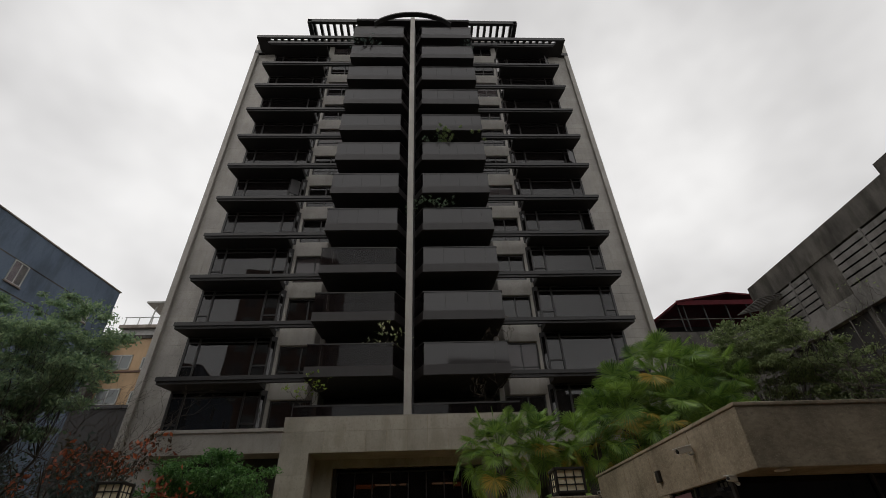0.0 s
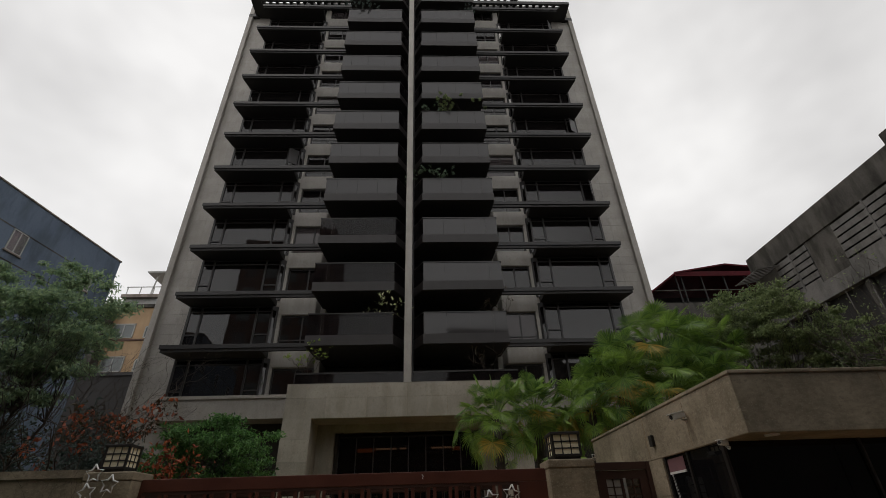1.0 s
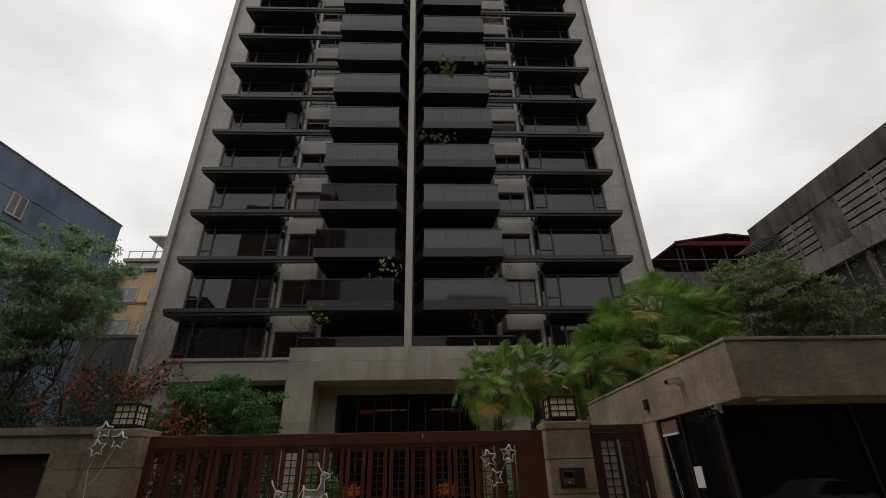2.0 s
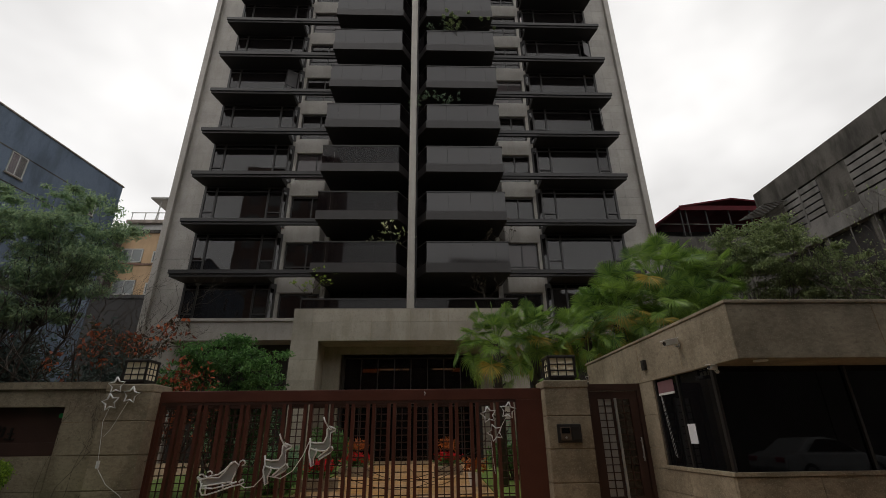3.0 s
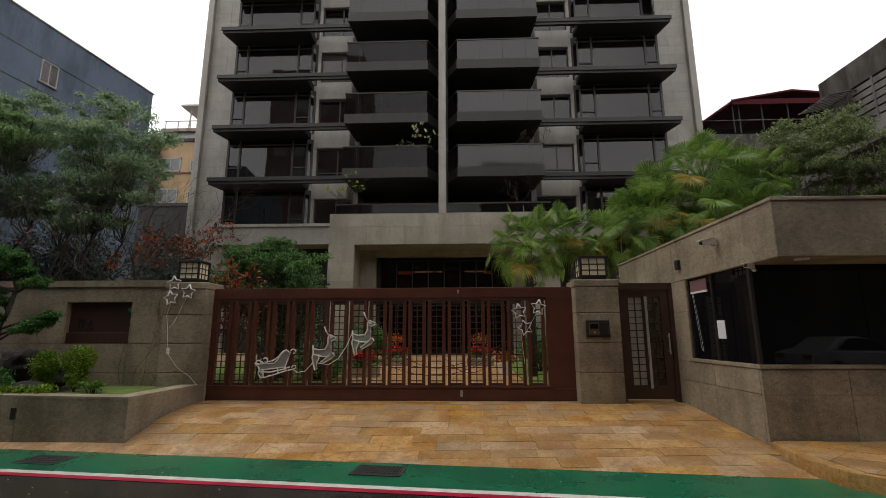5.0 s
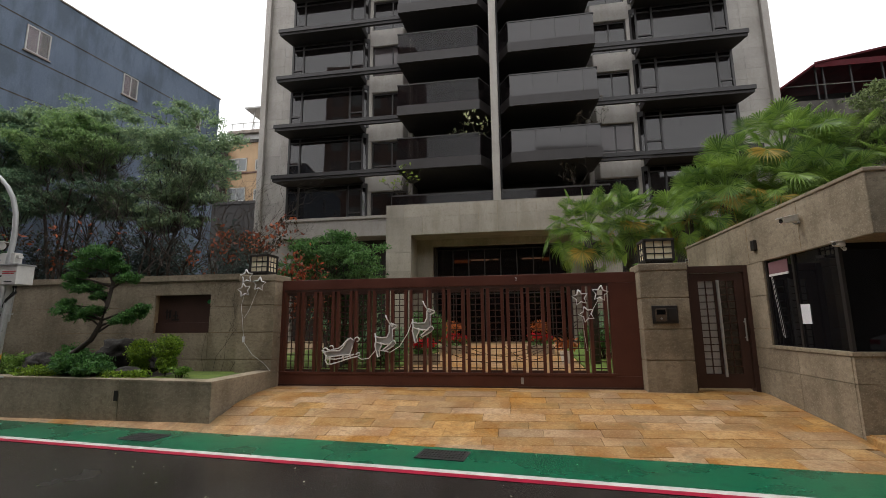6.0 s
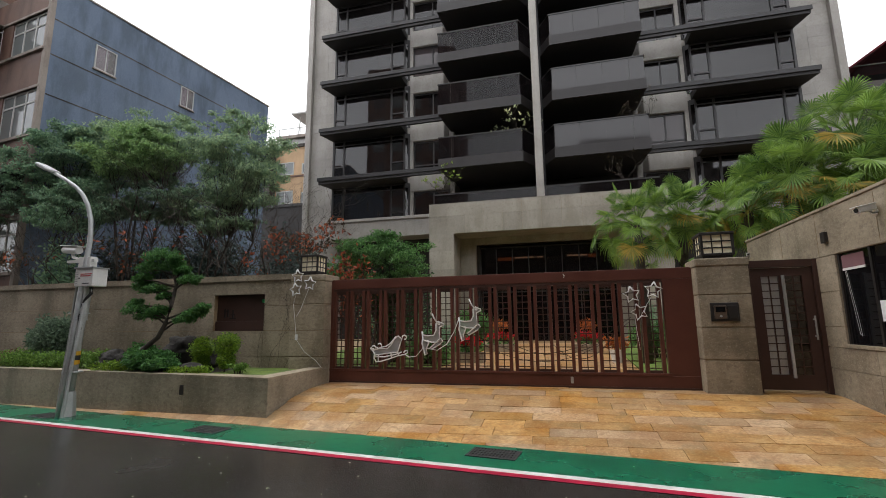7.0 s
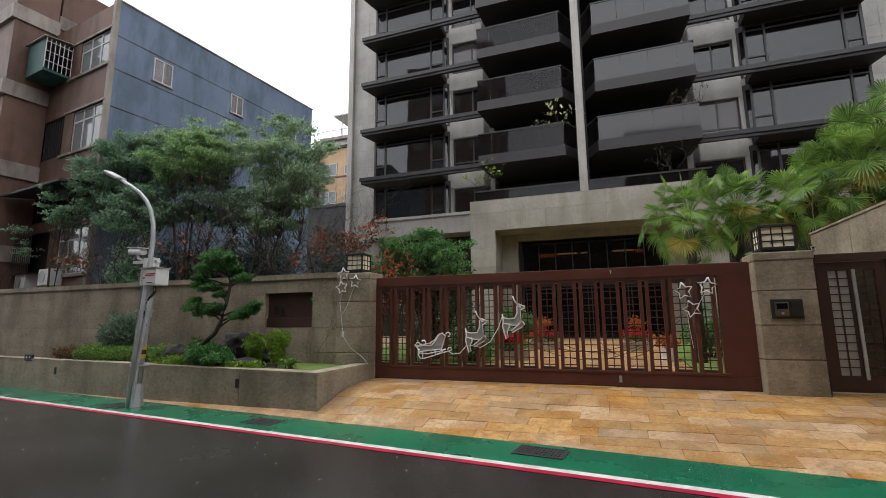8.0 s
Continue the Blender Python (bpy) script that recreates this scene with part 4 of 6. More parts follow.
# ---- pedestrian gate ----
pg = thing("pedestrian_gate", (3.05, 0.0, 0), "dark brown steel pedestrian gate with two lattice windows", "gate")
part("jamb", Geo().box(0.0, 0.09, -0.03, 0.12, 0, 2.25), GATE_DARK, pg, bevel=0.006)
part("jamb", Geo().box(1.03, 1.13, -0.03, 0.14, 0, 2.25), GATE_DARK, pg, bevel=0.006)
part("head", Geo().box(0.09, 1.03, -0.02, 0.11, 2.12, 2.25), GATE_DARK, pg, bevel=0.006)
leaf = part("leaf", Geo().box(0.1, 0.25, 0.01, 0.07, 0.05, 2.11).box(0.87, 1.02, 0.01, 0.07, 0.05, 2.11).box(0.25, 0.87, 0.01, 0.07, 1.97, 2.11).box(0.25, 0.87, 0.01, 0.07, 0.05, 0.3).box(0.52, 0.61, 0.012, 0.068, 0.3, 1.97), GATE_DARK, pg)
for x0 in (0.25, 0.61):
    lt = Geo().box(x0 + 0.125, x0 + 0.143, 0.03, 0.05, 0.3, 1.97)
    for j in range(1, 13):
        z = 0.3 + 1.67 * j / 13
        lt.box(x0, x0 + 0.27, 0.028, 0.048, z - 0.008, z + 0.008)
    part("lattice", lt, GATE_DARK, leaf)
part("pane", Geo().box(0.25, 0.52, 0.055, 0.06, 0.3, 1.97), FROST, leaf, "white frosted pane")
part("pane", Geo().box(0.61, 0.88, 0.055, 0.06, 0.3, 1.97), GLASS_CLEAR, leaf, "dark clear pane")
part("pull_bar", Geo().box(0.55, 0.59, -0.05, -0.015, 0.25, 1.98).box(0.56, 0.58, -0.02, 0.02, 0.4, 0.43).box(0.56, 0.58, -0.02, 0.02, 1.8, 1.83), STEEL, leaf, "long steel pull bar")
part("handle", Geo().tube([(0.96, -0.05, 0.88), (0.96, -0.05, 1.28)], 0.014, 8).box(0.95, 0.97, -0.05, 0.02, 0.93, 0.95).box(0.95, 0.97, -0.05, 0.02, 1.21, 1.23), STEEL, leaf, "steel handle")

# ---- guard house ----
hut = thing("guard_house", (4.15, -2.45, 0), "granite guard house with black wrap-around window and deep fascia", "guard house")
W = 9.0
part("core", Geo().box(0.03, W, 0.03, 5.3, -0.4, 0.78).box(0.03, W, 1.9, 5.3, 0.78, 2.25), JOINT, hut)
xs = (0, 1.17, 3.1, 5.0, 7.0, 9.0)
for z0, z1 in ((-0.4, 0.43), (0.43, 0.77)):
    for a, b in zip(xs, xs[1:]):
        part("stone_panel", Geo().box(a + 0.004, b - 0.004, 0, 0.05, z0 + 0.004, z1 - 0.004), GRANITE, hut)
    for a, b in ((0.0, 1.2), (1.2, 2.43)):
        part("stone_panel", Geo().box(0, 0.05, a + 0.004 + (0.05 if a == 0 else 0), b - 0.004, z0 + 0.004, z1 - 0.004), GRANITE, hut)
for z0, z1 in ((0.77, 1.1), (1.1, 1.66), (1.66, 2.24)):
    part("stone_panel", Geo().box(0.0, 0.05, 1.87, 2.43, z0 + 0.004, z1 - 0.004), GRANITE, hut)
    part("stone_panel", Geo().box(0.0, 0.05, 2.43, 5.3, z0 + 0.004, z1 - 0.004), GRANITE, hut)
part("sill", Geo().box(-0.02, W, -0.02, 0.2, 0.775, 0.83).box(-0.02, 0.2, 0.2, 1.87, 0.775, 0.83), GRANITE, hut, bevel=0.006)
part("fascia", Geo().box(-0.0, W, -0.65, 5.3, 2.24, 3.0), GRANITE, hut, "deep granite fascia, streaked with damp", bevel=0.012)
part("coping", Geo().box(-0.02, W, -0.67, 5.32, 3.0, 3.05), GRANITE, hut, bevel=0.01)
for x in (2.1, 4.4):
    part("joint", Geo().box(x, x + 0.006, -0.654, -0.64, 2.26, 2.99), JOINT, hut)
for y in (0.75, 2.3, 3.6):
    part("joint", Geo().box(-0.004, 0.01, y, y + 0.006, 2.26, 2.99), JOINT, hut)
part("pane", Geo().box(0.06, W, 0.06, 0.075, 0.83, 2.24), GLASS_HUT, hut, "black glass")
part("pane", Geo().box(0.06, 0.075, 0.085, 1.87, 0.83, 2.24), GLASS_HUT, hut, "black glass")
for x in (0.02, 2.0, 4.2, 6.4):
    part("mullion", Geo().box(x, x + 0.04, 0.02, 0.085, 0.83, 2.24), BLACKMETAL, hut)
for y in (1.05, 1.82):
    part("mullion", Geo().box(0.03, 0.09, y, y + 0.05, 0.83, 2.24), BLACKMETAL, hut)
part("room", Geo().box(0.5, W, 1.7, 1.85, 0.5, 2.24), INTERIOR, hut)
part("blind", Geo().box(0.05, 0.058, 1.25, 1.8, 2.0, 2.2), mat("maroon_fabric_blind", (0.2, 0.1, 0.11), None, 0.8, 4, 60, 0.1), hut, "short maroon roller blind")
part("blind_bar", Geo().box(0.046, 0.062, 1.25, 1.8, 1.965, 2.0), WHITEMETAL, hut)
part("blind_cord", Geo().tube([(0.05, 1.75, 1.97), (0.048, 1.66, 1.4), (0.048, 1.6, 1.0), (0.048, 1.55, 0.96), (0.048, 1.58, 1.2), (0.05, 1.72, 1.97)], 0.0025, 5), WHITEMETAL, hut)
part("notice", Geo().box(0.05, 0.056, 0.83, 1.06, 1.18, 1.47), PAPER, hut, "white paper notice taped to the glass")
part("downlight", Geo().tube([(0.42, -0.48, 2.24), (0.42, -0.48, 2.225)], 0.09, 16), WHITEMETAL, hut, smooth=False)


def security_camera(at, name="security_camera"):
    """A bullet camera on a bent bracket, pointing along -x locally."""
    c = thing(name, at, "white bullet security camera on a wall bracket", "security camera", "security cameras")
    part("housing", Geo().box(-0.32, -0.02, -0.055, 0.055, -0.05, 0.05), WHITEMETAL, c, bevel=0.02)
    part("hood", Geo().box(-0.36, -0.02, -0.065, 0.065, 0.045, 0.06), WHITEMETAL, c, bevel=0.005)
    part("lens", Geo().tube([(-0.335, 0, 0), (-0.31, 0, 0)], 0.035, 12), BLACKMETAL, c)
    part("bracket", Geo().tube([(-0.12, 0, -0.05), (-0.08, 0, -0.09), (0.02, 0, -0.09)], 0.014, 8), STEEL, c)
    part("base", Geo().tube([(0.0, 0, -0.09), (0.025, 0, -0.09)], 0.04, 12), WHITEMETAL, c)
    return c


security_camera(pose(4.13, -1.74, 2.74, 0, -12, 12) @ Matrix.Diagonal((0.82, 0.9, 0.9, 1)))
security_camera(pose(4.2, -2.5, 2.2, 0, 0, 30) @ Matrix.Diagonal((0.6, 0.6, 0.6, 1)))
security_camera(pose(3.13, -0.06, 2.34, 0, 0, 70) @ Matrix.Diagonal((0.5, 0.5, 0.5, 1)))
spk = thing("wall_speaker", (4.15, -0.42, 2.54), "small black box fixed to the guard house fascia", "speaker")
part("case", Geo().box(-0.06, 0.0, -0.06, 0.06, -0.09, 0.09), BLACKMETAL, spk, bevel=0.008)

# ---- street lamp post with camera and cabinet ----
post = thing("street_lamp", (-9.2, -2.28, road_z(-9.2)), "grey steel street lamp post with curved arm, camera and cabinet", "street lamp")
part("foot", Geo().tube([(0, 0, 0), (0, 0, 0.45)], 0.16, 8, 0.12), STEEL, post)
part("pole", Geo().tube([(0, 0, 0.4), (0.17, 0, 2.8)], 0.095, 12, 0.075), mat("grey_painted_pole", (0.5, 0.5, 0.48), (0.36, 0.36, 0.35), 0.55, 4, 40, 0.1, stain=0.3), post, smooth=True)
part("arm", Geo().tube([(0.0, -0.13, 0.0), (0.1, -0.13, 1.2), (0.17, -0.11, 2.4), (0.15, -0.03, 3.35), (0.07, 0, 3.75), (-0.04, 0, 4.05), (-0.2, 0, 4.28), (-0.42, 0, 4.48), (-0.75, 0, 4.68), (-1.05, 0, 4.84)], 0.05, 10, 0.034), STEEL, post, "galvanised curved arm", smooth=True)
part("conduit", Geo().tube([(0.12, -0.16, 0.0), (0.14, -0.15, 0.25), (0.17, -0.14, 0.8), (0.24, -0.12, 1.6), (0.27, -0.1, 2.1)], 0.03, 8), STEEL, post)
part("conduit", Geo().tube([(-0.1, -0.1, 0.0), (-0.07, -0.12, 0.4), (0.0, -0.11, 1.4), (0.03, -0.1, 1.9)], 0.016, 6), STEEL, post)
part("sign_plate", Geo().box(-0.012, 0.012, -0.2, 0.24, 1.78, 2.62), STEEL, post, "grey sign plate seen on edge", at=pose(-0.2, 0.1, 0, 0, 2.5, 18))
hd = part("lamp_head", Geo().box(-0.24, 0.3, -0.11, 0.11, -0.03, 0.045), STEEL, post, bevel=0.03, at=pose(-1.3, 0, 4.97, 0, 26, 0), label="flat LED lamp head")
part("lens", Geo().box(-0.2, 0.1, -0.08, 0.08, -0.04, -0.028), WHITEMETAL, hd)
cabm = part("cabinet", Geo().box(0.04, 0.48, -0.16, 0.14, 2.42, 2.76), WHITEMETAL, post, "pale grey control cabinet", bevel=0.01)
part("cabinet_lid", Geo().box(0.02, 0.5, -0.18, 0.15, 2.76, 2.785), STEEL, cabm)
for j in range(6):
    part("louvre", Geo().box(0.05, 0.12, -0.168, -0.16, 2.46 + 0.045 * j, 2.475 + 0.045 * j), STEEL, cabm)
REDINK = mat("red_print", (0.5, 0.04, 0.05), None, 0.6, 5, 40, 0)
for a, b, z in ((0.18, 0.46, 2.64), (0.18, 0.43, 2.605), (0.24, 0.4, 2.46)):
    part("print_bar", Geo().box(a, b, -0.164, -0.16, z, z + 0.018), REDINK if z > 2.5 else CABLE, cabm)
part("lock", Geo().tube([(0.16, -0.16, 2.57), (0.16, -0.17, 2.57)], 0.015, 8), BLACKMETAL, cabm)
part("bracket", Geo().box(-0.35, 0.35, -0.06, 0.02, 2.9, 2.95), WHITEMETAL, post)
for a, b in ((-0.02, 0.1), (0.14, 0.28)):
    part("bracket_plate", Geo().box(a, b, -0.08, 0.06, 2.8, 3.0), WHITEMETAL, post, bevel=0.008)
cm = part("camera_housing", Geo().tube([(-0.56, 0, 0), (-0.02, 0, 0.0)], 0.075, 14), WHITEMETAL, post, "white traffic camera housing", bevel=0.012, at=pose(-0.06, -0.05, 3.14, 0, 6, -12))
part("camera_glass", Geo().tube([(-0.566, 0, 0), (-0.55, 0, 0)], 0.058, 14), BLACKMETAL, cm)
part("sun_hood", Geo().box(-0.62, 0.02, -0.08, 0.08, 0.07, 0.084), WHITEMETAL, cm, bevel=0.005)
part("camera_neck", Geo().tube([(-0.25, 0, -0.07), (-0.2, 0, -0.14), (-0.02, 0, -0.17)], 0.028, 8), WHITEMETAL, cm)
for dx in (0.0, 0.05):
    part("cable", Geo().tube([(0.3 + dx, -0.04, 2.4), (0.34 + dx, -0.06, 2.28), (0.24, -0.08, 2.15), (0.16, -0.1, 1.98), (0.2, -0.1, 1.75), (0.25, -0.1, 1.6)], 0.02, 6), CABLE, post, smooth=True)
YEL = mat("yellow_warning_tape", (0.6, 0.33, 0.02), None, 0.5, 5, 40, 0)
part("warning_band", Geo().tube([(0.034, 0, 0.95), (0.05, 0, 1.22)], 0.098, 12, 0.096), YEL, post, "yellow and black warning band")
part("warning_stripe", Geo().tube([(0.04, 0, 1.03), (0.044, 0, 1.12)], 0.1, 12), CABLE, post)
for z in (0.8, 1.9):
    part("strap", Geo().tube([(0.06, -0.01, z), (0.06, -0.01, z + 0.02)], 0.17, 12), STEEL, post)

# ---- drain covers ----
GRATE = mat("cast_iron_grate", (0.05, 0.05, 0.05), (0.03, 0.028, 0.028), 0.5, 8, 60, 0.3)


def drain(at, label):
    d = thing("drain_grate", at, label, "drain grate", "drain grates")
    # flat black sheet stands for the shaded depth below the bars
    part("pit", Geo().box(-0.29, 0.29, -0.17, 0.17, 0.0055, 0.007), CABLE, d)
    part("frame", Geo().box(-0.31, 0.31, 0.17, 0.2, 0.005, 0.016).box(-0.31, 0.31, -0.2, -0.17, 0.005, 0.016).box(-0.31, -0.28, -0.17, 0.17, 0.005, 0.016).box(0.28, 0.31, -0.17, 0.17, 0.005, 0.016), GRATE, d)
    for j in range(13):
        x = -0.26 + 0.52 * j / 12
        part("bar", Geo().box(x - 0.01, x + 0.01, -0.17, 0.17, 0.007, 0.014), GRATE, d)
    for y in (-0.08, 0.0, 0.08):
        part("cross_bar", Geo().box(-0.28, 0.28, y - 0.008, y + 0.008, 0.007, 0.0145), GRATE, d)
    return d


d1 = drain(pose(-1.0, -3.24, road_z(-1.0), 0, 0, -7.3), "cast iron drain grate in the green lane")
copy_thing(d1, pose(-5.6, -2.75, road_z(-5.6) - 0.003, 0, 0, -7.3))
copy_thing(d1, pose(-9.6, -2.3, road_z(-9.6) - 0.003, 0, 0, -7.3))

# ---- the blue and brown apartment block ----
block = thing("apartment_block", pose(-17.06, 1.63, 0, 0, 0, -7.3), "old apartment block with blue rendered flank and brown tiled front", "apartment building")
part("flank_wall", Geo().box(-0.3, 0, 0, 10.4, -1, 13.5), BLUEWALL, block, "blue rendered flank wall")
part("rear_wall", Geo().box(-14, -0.3, 10.0, 10.4, -1, 13.4), BLUEWALL, block)
part("parapet_cap", Geo().box(-0.35, 0.04, -0.08, 10.45, 13.5, 13.56), BAND, block)
for z in (12.05, 10.7, 9.2, 6.1):
    part("groove", Geo().box(-0.01, 0.006, 0.02, 10.4, z, z + 0.05), OLDCONC, block)


PINK = mat("pink_curtain", (0.6, 0.48, 0.5), (0.48, 0.37, 0.4), 0.9, 8, 60, 0.1)


GLASS_FLANK = glass("thin_clear_glass", (0.3, 0.3, 0.32), 0.3, 0.05, 0.4, (0.95, 0.95, 0.95))


def side_window(y, z, w, h):
    t = 0.045
    f = part("window", Geo().box(0.0, 0.04, y, y + w, z, z + t).box(0.0, 0.04, y, y + w, z + h - t, z + h).box(0.0, 0.04, y, y + t, z, z + h).box(0.0, 0.04, y + w - t, y + w, z, z + h).box(0.0, 0.035, y + w / 2 - 0.02, y + w / 2 + 0.02, z, z + h), WINFRAME, block, "white framed window in the blue wall")
    part("pane", Geo().box(0.014, 0.02, y + 0.04, y + w - 0.04, z + 0.04, z + h - 0.04), GLASS_FLANK, f)
    part("curtain", Geo().box(0.002, 0.01, y + 0.04, y + w * 0.62, z + 0.04, z + h - 0.04), PINK, f)
    part("blank", Geo().box(0.001, 0.006, y + w * 0.62, y + w - 0.04, z + 0.04, z + h - 0.04), BAND, f)
    part("sill", Geo().box(0.0, 0.07, y - 0.04, y + w + 0.04, z - 0.05, z), BAND, f)


side_window(1.4, 10.95, 0.78, 0.98)
side_window(5.0, 11.1, 0.68, 0.95)
side_window(8.6, 11.2, 0.6, 0.9)
# front: brown piers and spandrels round the window bands
FR = part("front_wall", Geo().box(-14, -0.02, -0.12, 0.0, 12.4, 13.4), BROWNTILE, block, "red-brown tiled front")
for z0, z1 in ((9.45, 10.95), (6.3, 7.75), (4.75, 5.15), (-1, 3.0)):
    part("spandrel", Geo().box(-14, -0.02, -0.12, 0.0, z0, z1), BROWNTILE, block, "red-brown tiled spandrel")
part("corner_strip", Geo().box(-0.16, 0.03, -0.15, 0.0, -1, 13.5), BAND, block)
# dark sheet stands for the shaded depth behind the window bands
part("front_backing", Geo().box(-14, -0.3, 0.3, 0.4, -1, 13.3), INTERIOR, block)
for z0, z1 in ((10.95, 12.4), (7.75, 9.45), (3.0, 4.75)):
    part("pier", Geo().box(-3.0, -2.3, -0.11, 0.0, z0, z1), BROWNTILE, block)
    part("sill", Geo().box(-3.0, -0.1, -0.2, 0.0, z0 - 0.1, z0), BAND, block)
    part("lintel", Geo().box(-3.0, -0.1, -0.16, 0.0, z1, z1 + 0.08), BAND, block)
    w = part("window", Geo().box(-2.3, -0.16, -0.07, -0.02, z0, z0 + 0.06), WINFRAME, block, "pale aluminium window band")
    for j in range(4):
        x = -2.3 + 2.12 * j / 3
        part("mullion", Geo().box(x - 0.035, x + 0.035, -0.072, -0.018, z0 + 0.06, z1), WINFRAME, w)
    for q in (z1 - 0.06, z1 - 0.5):
        part("transom", Geo().box(-2.3, -0.16, -0.07, -0.02, q, q + 0.06), WINFRAME, w)
    for j in range(3):
        x = -2.3 + 2.12 * j / 3
        part("pane", Geo().box(x + 0.035, x + 0.67, -0.05, -0.04, z0 + 0.05, z1 - 0.05), GLASS_PALE, w)
# green caged balcony
cage = part("balcony_cage", Geo().box(-4.4, -3.0, -1.0, -0.1, 11.0, 11.1), GREENMETAL, block, "green screened window cage")
part("awning", Geo().prism([(-4.5, -1.1), (-2.9, -1.1), (-2.9, -0.05), (-4.5, -0.05)], lambda x, y: 12.35 + 0.12 * (y + 1.1), lambda x, y: 12.39 + 0.12 * (y + 1.1)), BAND, cage)
part("screen", Geo().box(-4.4, -3.0, -1.0, -0.97, 11.1, 12.35), GREENMETAL, cage)
part("screen", Geo().box(-4.4, -4.37, -0.97, -0.1, 11.1, 12.35), GREENMETAL, cage)
for j in range(7):
    part("bar", Geo().box(-3.0, -2.97, -1.0 + 0.145 * j, -0.975 + 0.145 * j, 11.1, 12.35), WINFRAME, cage)
for z in (11.4, 11.8, 12.2):
    part("bar", Geo().box(-3.0, -2.97, -1.0, -0.1, z, z + 0.025), WINFRAME, cage)
# projecting wing with cream bands
part("wing_wall", Geo().box(-14, -4.6, -1.5, -0.1, -1, 17.5), BROWNTILE, block, "red-brown tiled wing")
for z in (13.4, 10.15, 6.9, 3.6):
    part("band", Geo().box(-14.0, -4.5, -1.62, -0.05, z, z + 0.62), BAND, block, "weathered cream band")
part("upper_wall", Geo().box(-14, -5.2, 0.2, 2.5, 13.4, 16.4), BROWNTILE, block)
part("upper_band", Geo().box(-14, -5.1, 0.1, 2.6, 14.1, 14.7), BAND, block)
part("canopy", Geo().prism([(-4.5, -1.2), (-0.1, -1.2), (-0.1, -0.12), (-4.5, -0.12)], lambda x, y: 6.2 + 0.15 * (y + 0.12), lambda x, y: 6.28 + 0.15 * (y + 0.12)), SOFFIT, block, "dark sheet canopy")
for z0, z1 in ((7.75, 9.45), (5.15, 6.15)):
    dw = part("dark_window", Geo().box(-4.55, -3.0, -0.07, -0.02, z0, z0 + 0.06), DARKMETAL, block, "dark framed barred window")
    for j in range(9):
        part("bar", Geo().box(-4.55 + 0.19 * j, -4.52 + 0.19 * j, -0.075, -0.02, z0 + 0.06, z1), DARKMETAL, dw)
    part("pane", Geo().box(-4.55, -3.0, -0.01, 0.0, z0, z1), GLASS_PALE if z0 > 7 else GLASS_DARK, dw)
for x, z in ((-4.2, 2.5), (-2.4, 2.6)):
    ac = part("air_conditioner", Geo().box(x, x + 0.8, -0.55, -0.14, z, z + 0.6), WHITEMETAL, block, "white outdoor air-conditioning unit", bevel=0.02)
    part("fan_grille", Geo().tube([(x + 0.3, -0.555, z + 0.3), (x + 0.3, -0.57, z + 0.3)], 0.23, 16), STEEL, ac)

grille = part("window_grille", Geo().box(-4.45, -3.1, -0.62, -0.1, 3.1, 3.14), DARKMETAL, block, "dark barred window cage")
for j in range(9):
    part("bar", Geo().box(-4.45 + 0.165 * j, -4.42 + 0.165 * j, -0.62, -0.6, 3.14, 4.65), DARKMETAL, grille)
for z in (3.5, 3.9, 4.3, 4.64):
    part("bar", Geo().box(-4.45, -3.1, -0.625, -0.6, z, z + 0.03), DARKMETAL, grille)

# ---- old concrete building ----
LOUVRE = mat("grey_concrete_louvre", (0.22, 0.21, 0.2), (0.13, 0.125, 0.12), 0.85, 1.2, 20, 0.2, stain=0.4)
old = thing("old_concrete_building", (18, -6, 0), "weathered old concrete building with louvred openings over a dark undercroft", "building")
part("upper_wall", Geo().box(0, 8, 0, 18.4, 12.3, 13.5), OLDCONC, old)
part("beam", Geo().box(-0.02, 8, 0, 18.42, 9.45, 10.2), LOUVRE, old)
part("roof_step", Geo().box(0.1, 8, 0, 9.4, 13.5, 14.1), OLDCONC, old)
# near-black sheet stands for the shade behind the louvres and in the undercroft
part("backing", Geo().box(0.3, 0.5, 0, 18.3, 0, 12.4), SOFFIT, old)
for y0, y1 in ((0, 4.4), (7.8, 9.6), (13.0, 14.6), (16.7, 18.4)):
    part("pier", Geo().box(0.06, 0.4, y0, y1, 10.2, 12.3), OLDCONC, old)
for y0, y1 in ((14.6, 16.7), (9.6, 13.0), (4.4, 7.8)):
    for j in range(6):
        z = 10.2 + 0.345 * j
        part("louvre", Geo().prism([(0.0, y0), (0.2, y0), (0.2, y1), (0.0, y1)], lambda x, y, z=z: z + 0.5 * x, lambda x, y, z=z: z + 0.27 + 0.5 * x), LOUVRE, old)
    for y in (y0 + (y1 - y0) * 0.48,):
        part("louvre_post", Geo().box(-0.03, 0.03, y, y + 0.09, 10.2, 12.3), LOUVRE, old)
for j in range(8):
    part("column", Geo().box(0.1, 0.5, 1.2 + 2.3 * j, 1.5 + 2.3 * j, 0, 9.45), OLDCONC, old)
for j in range(12):
    part("railing_bar", Geo().tube([(0.05, 4.6 + 1.16 * j, 6.0), (0.05, 4.6 + 1.16 * j, 9.45)], 0.025, 5), LOUVRE, old)
slatted = part("awning", Geo().box(-0.05, 0.02, 17.0, 18.3, 12.2, 12.26), LOUVRE, old, "pale slatted awning at the corner")
for j in range(9):
    part("awning_slat", Geo().prism([(-1.3, 16.4 + 0.22 * j), (0.0, 16.4 + 0.22 * j), (0.0, 16.52 + 0.22 * j), (-1.3, 16.52 + 0.22 * j)], lambda x, y: 12.1 + 0.2 * x, lambda x, y: 12.14 + 0.2 * x), LOUVRE, slatted)
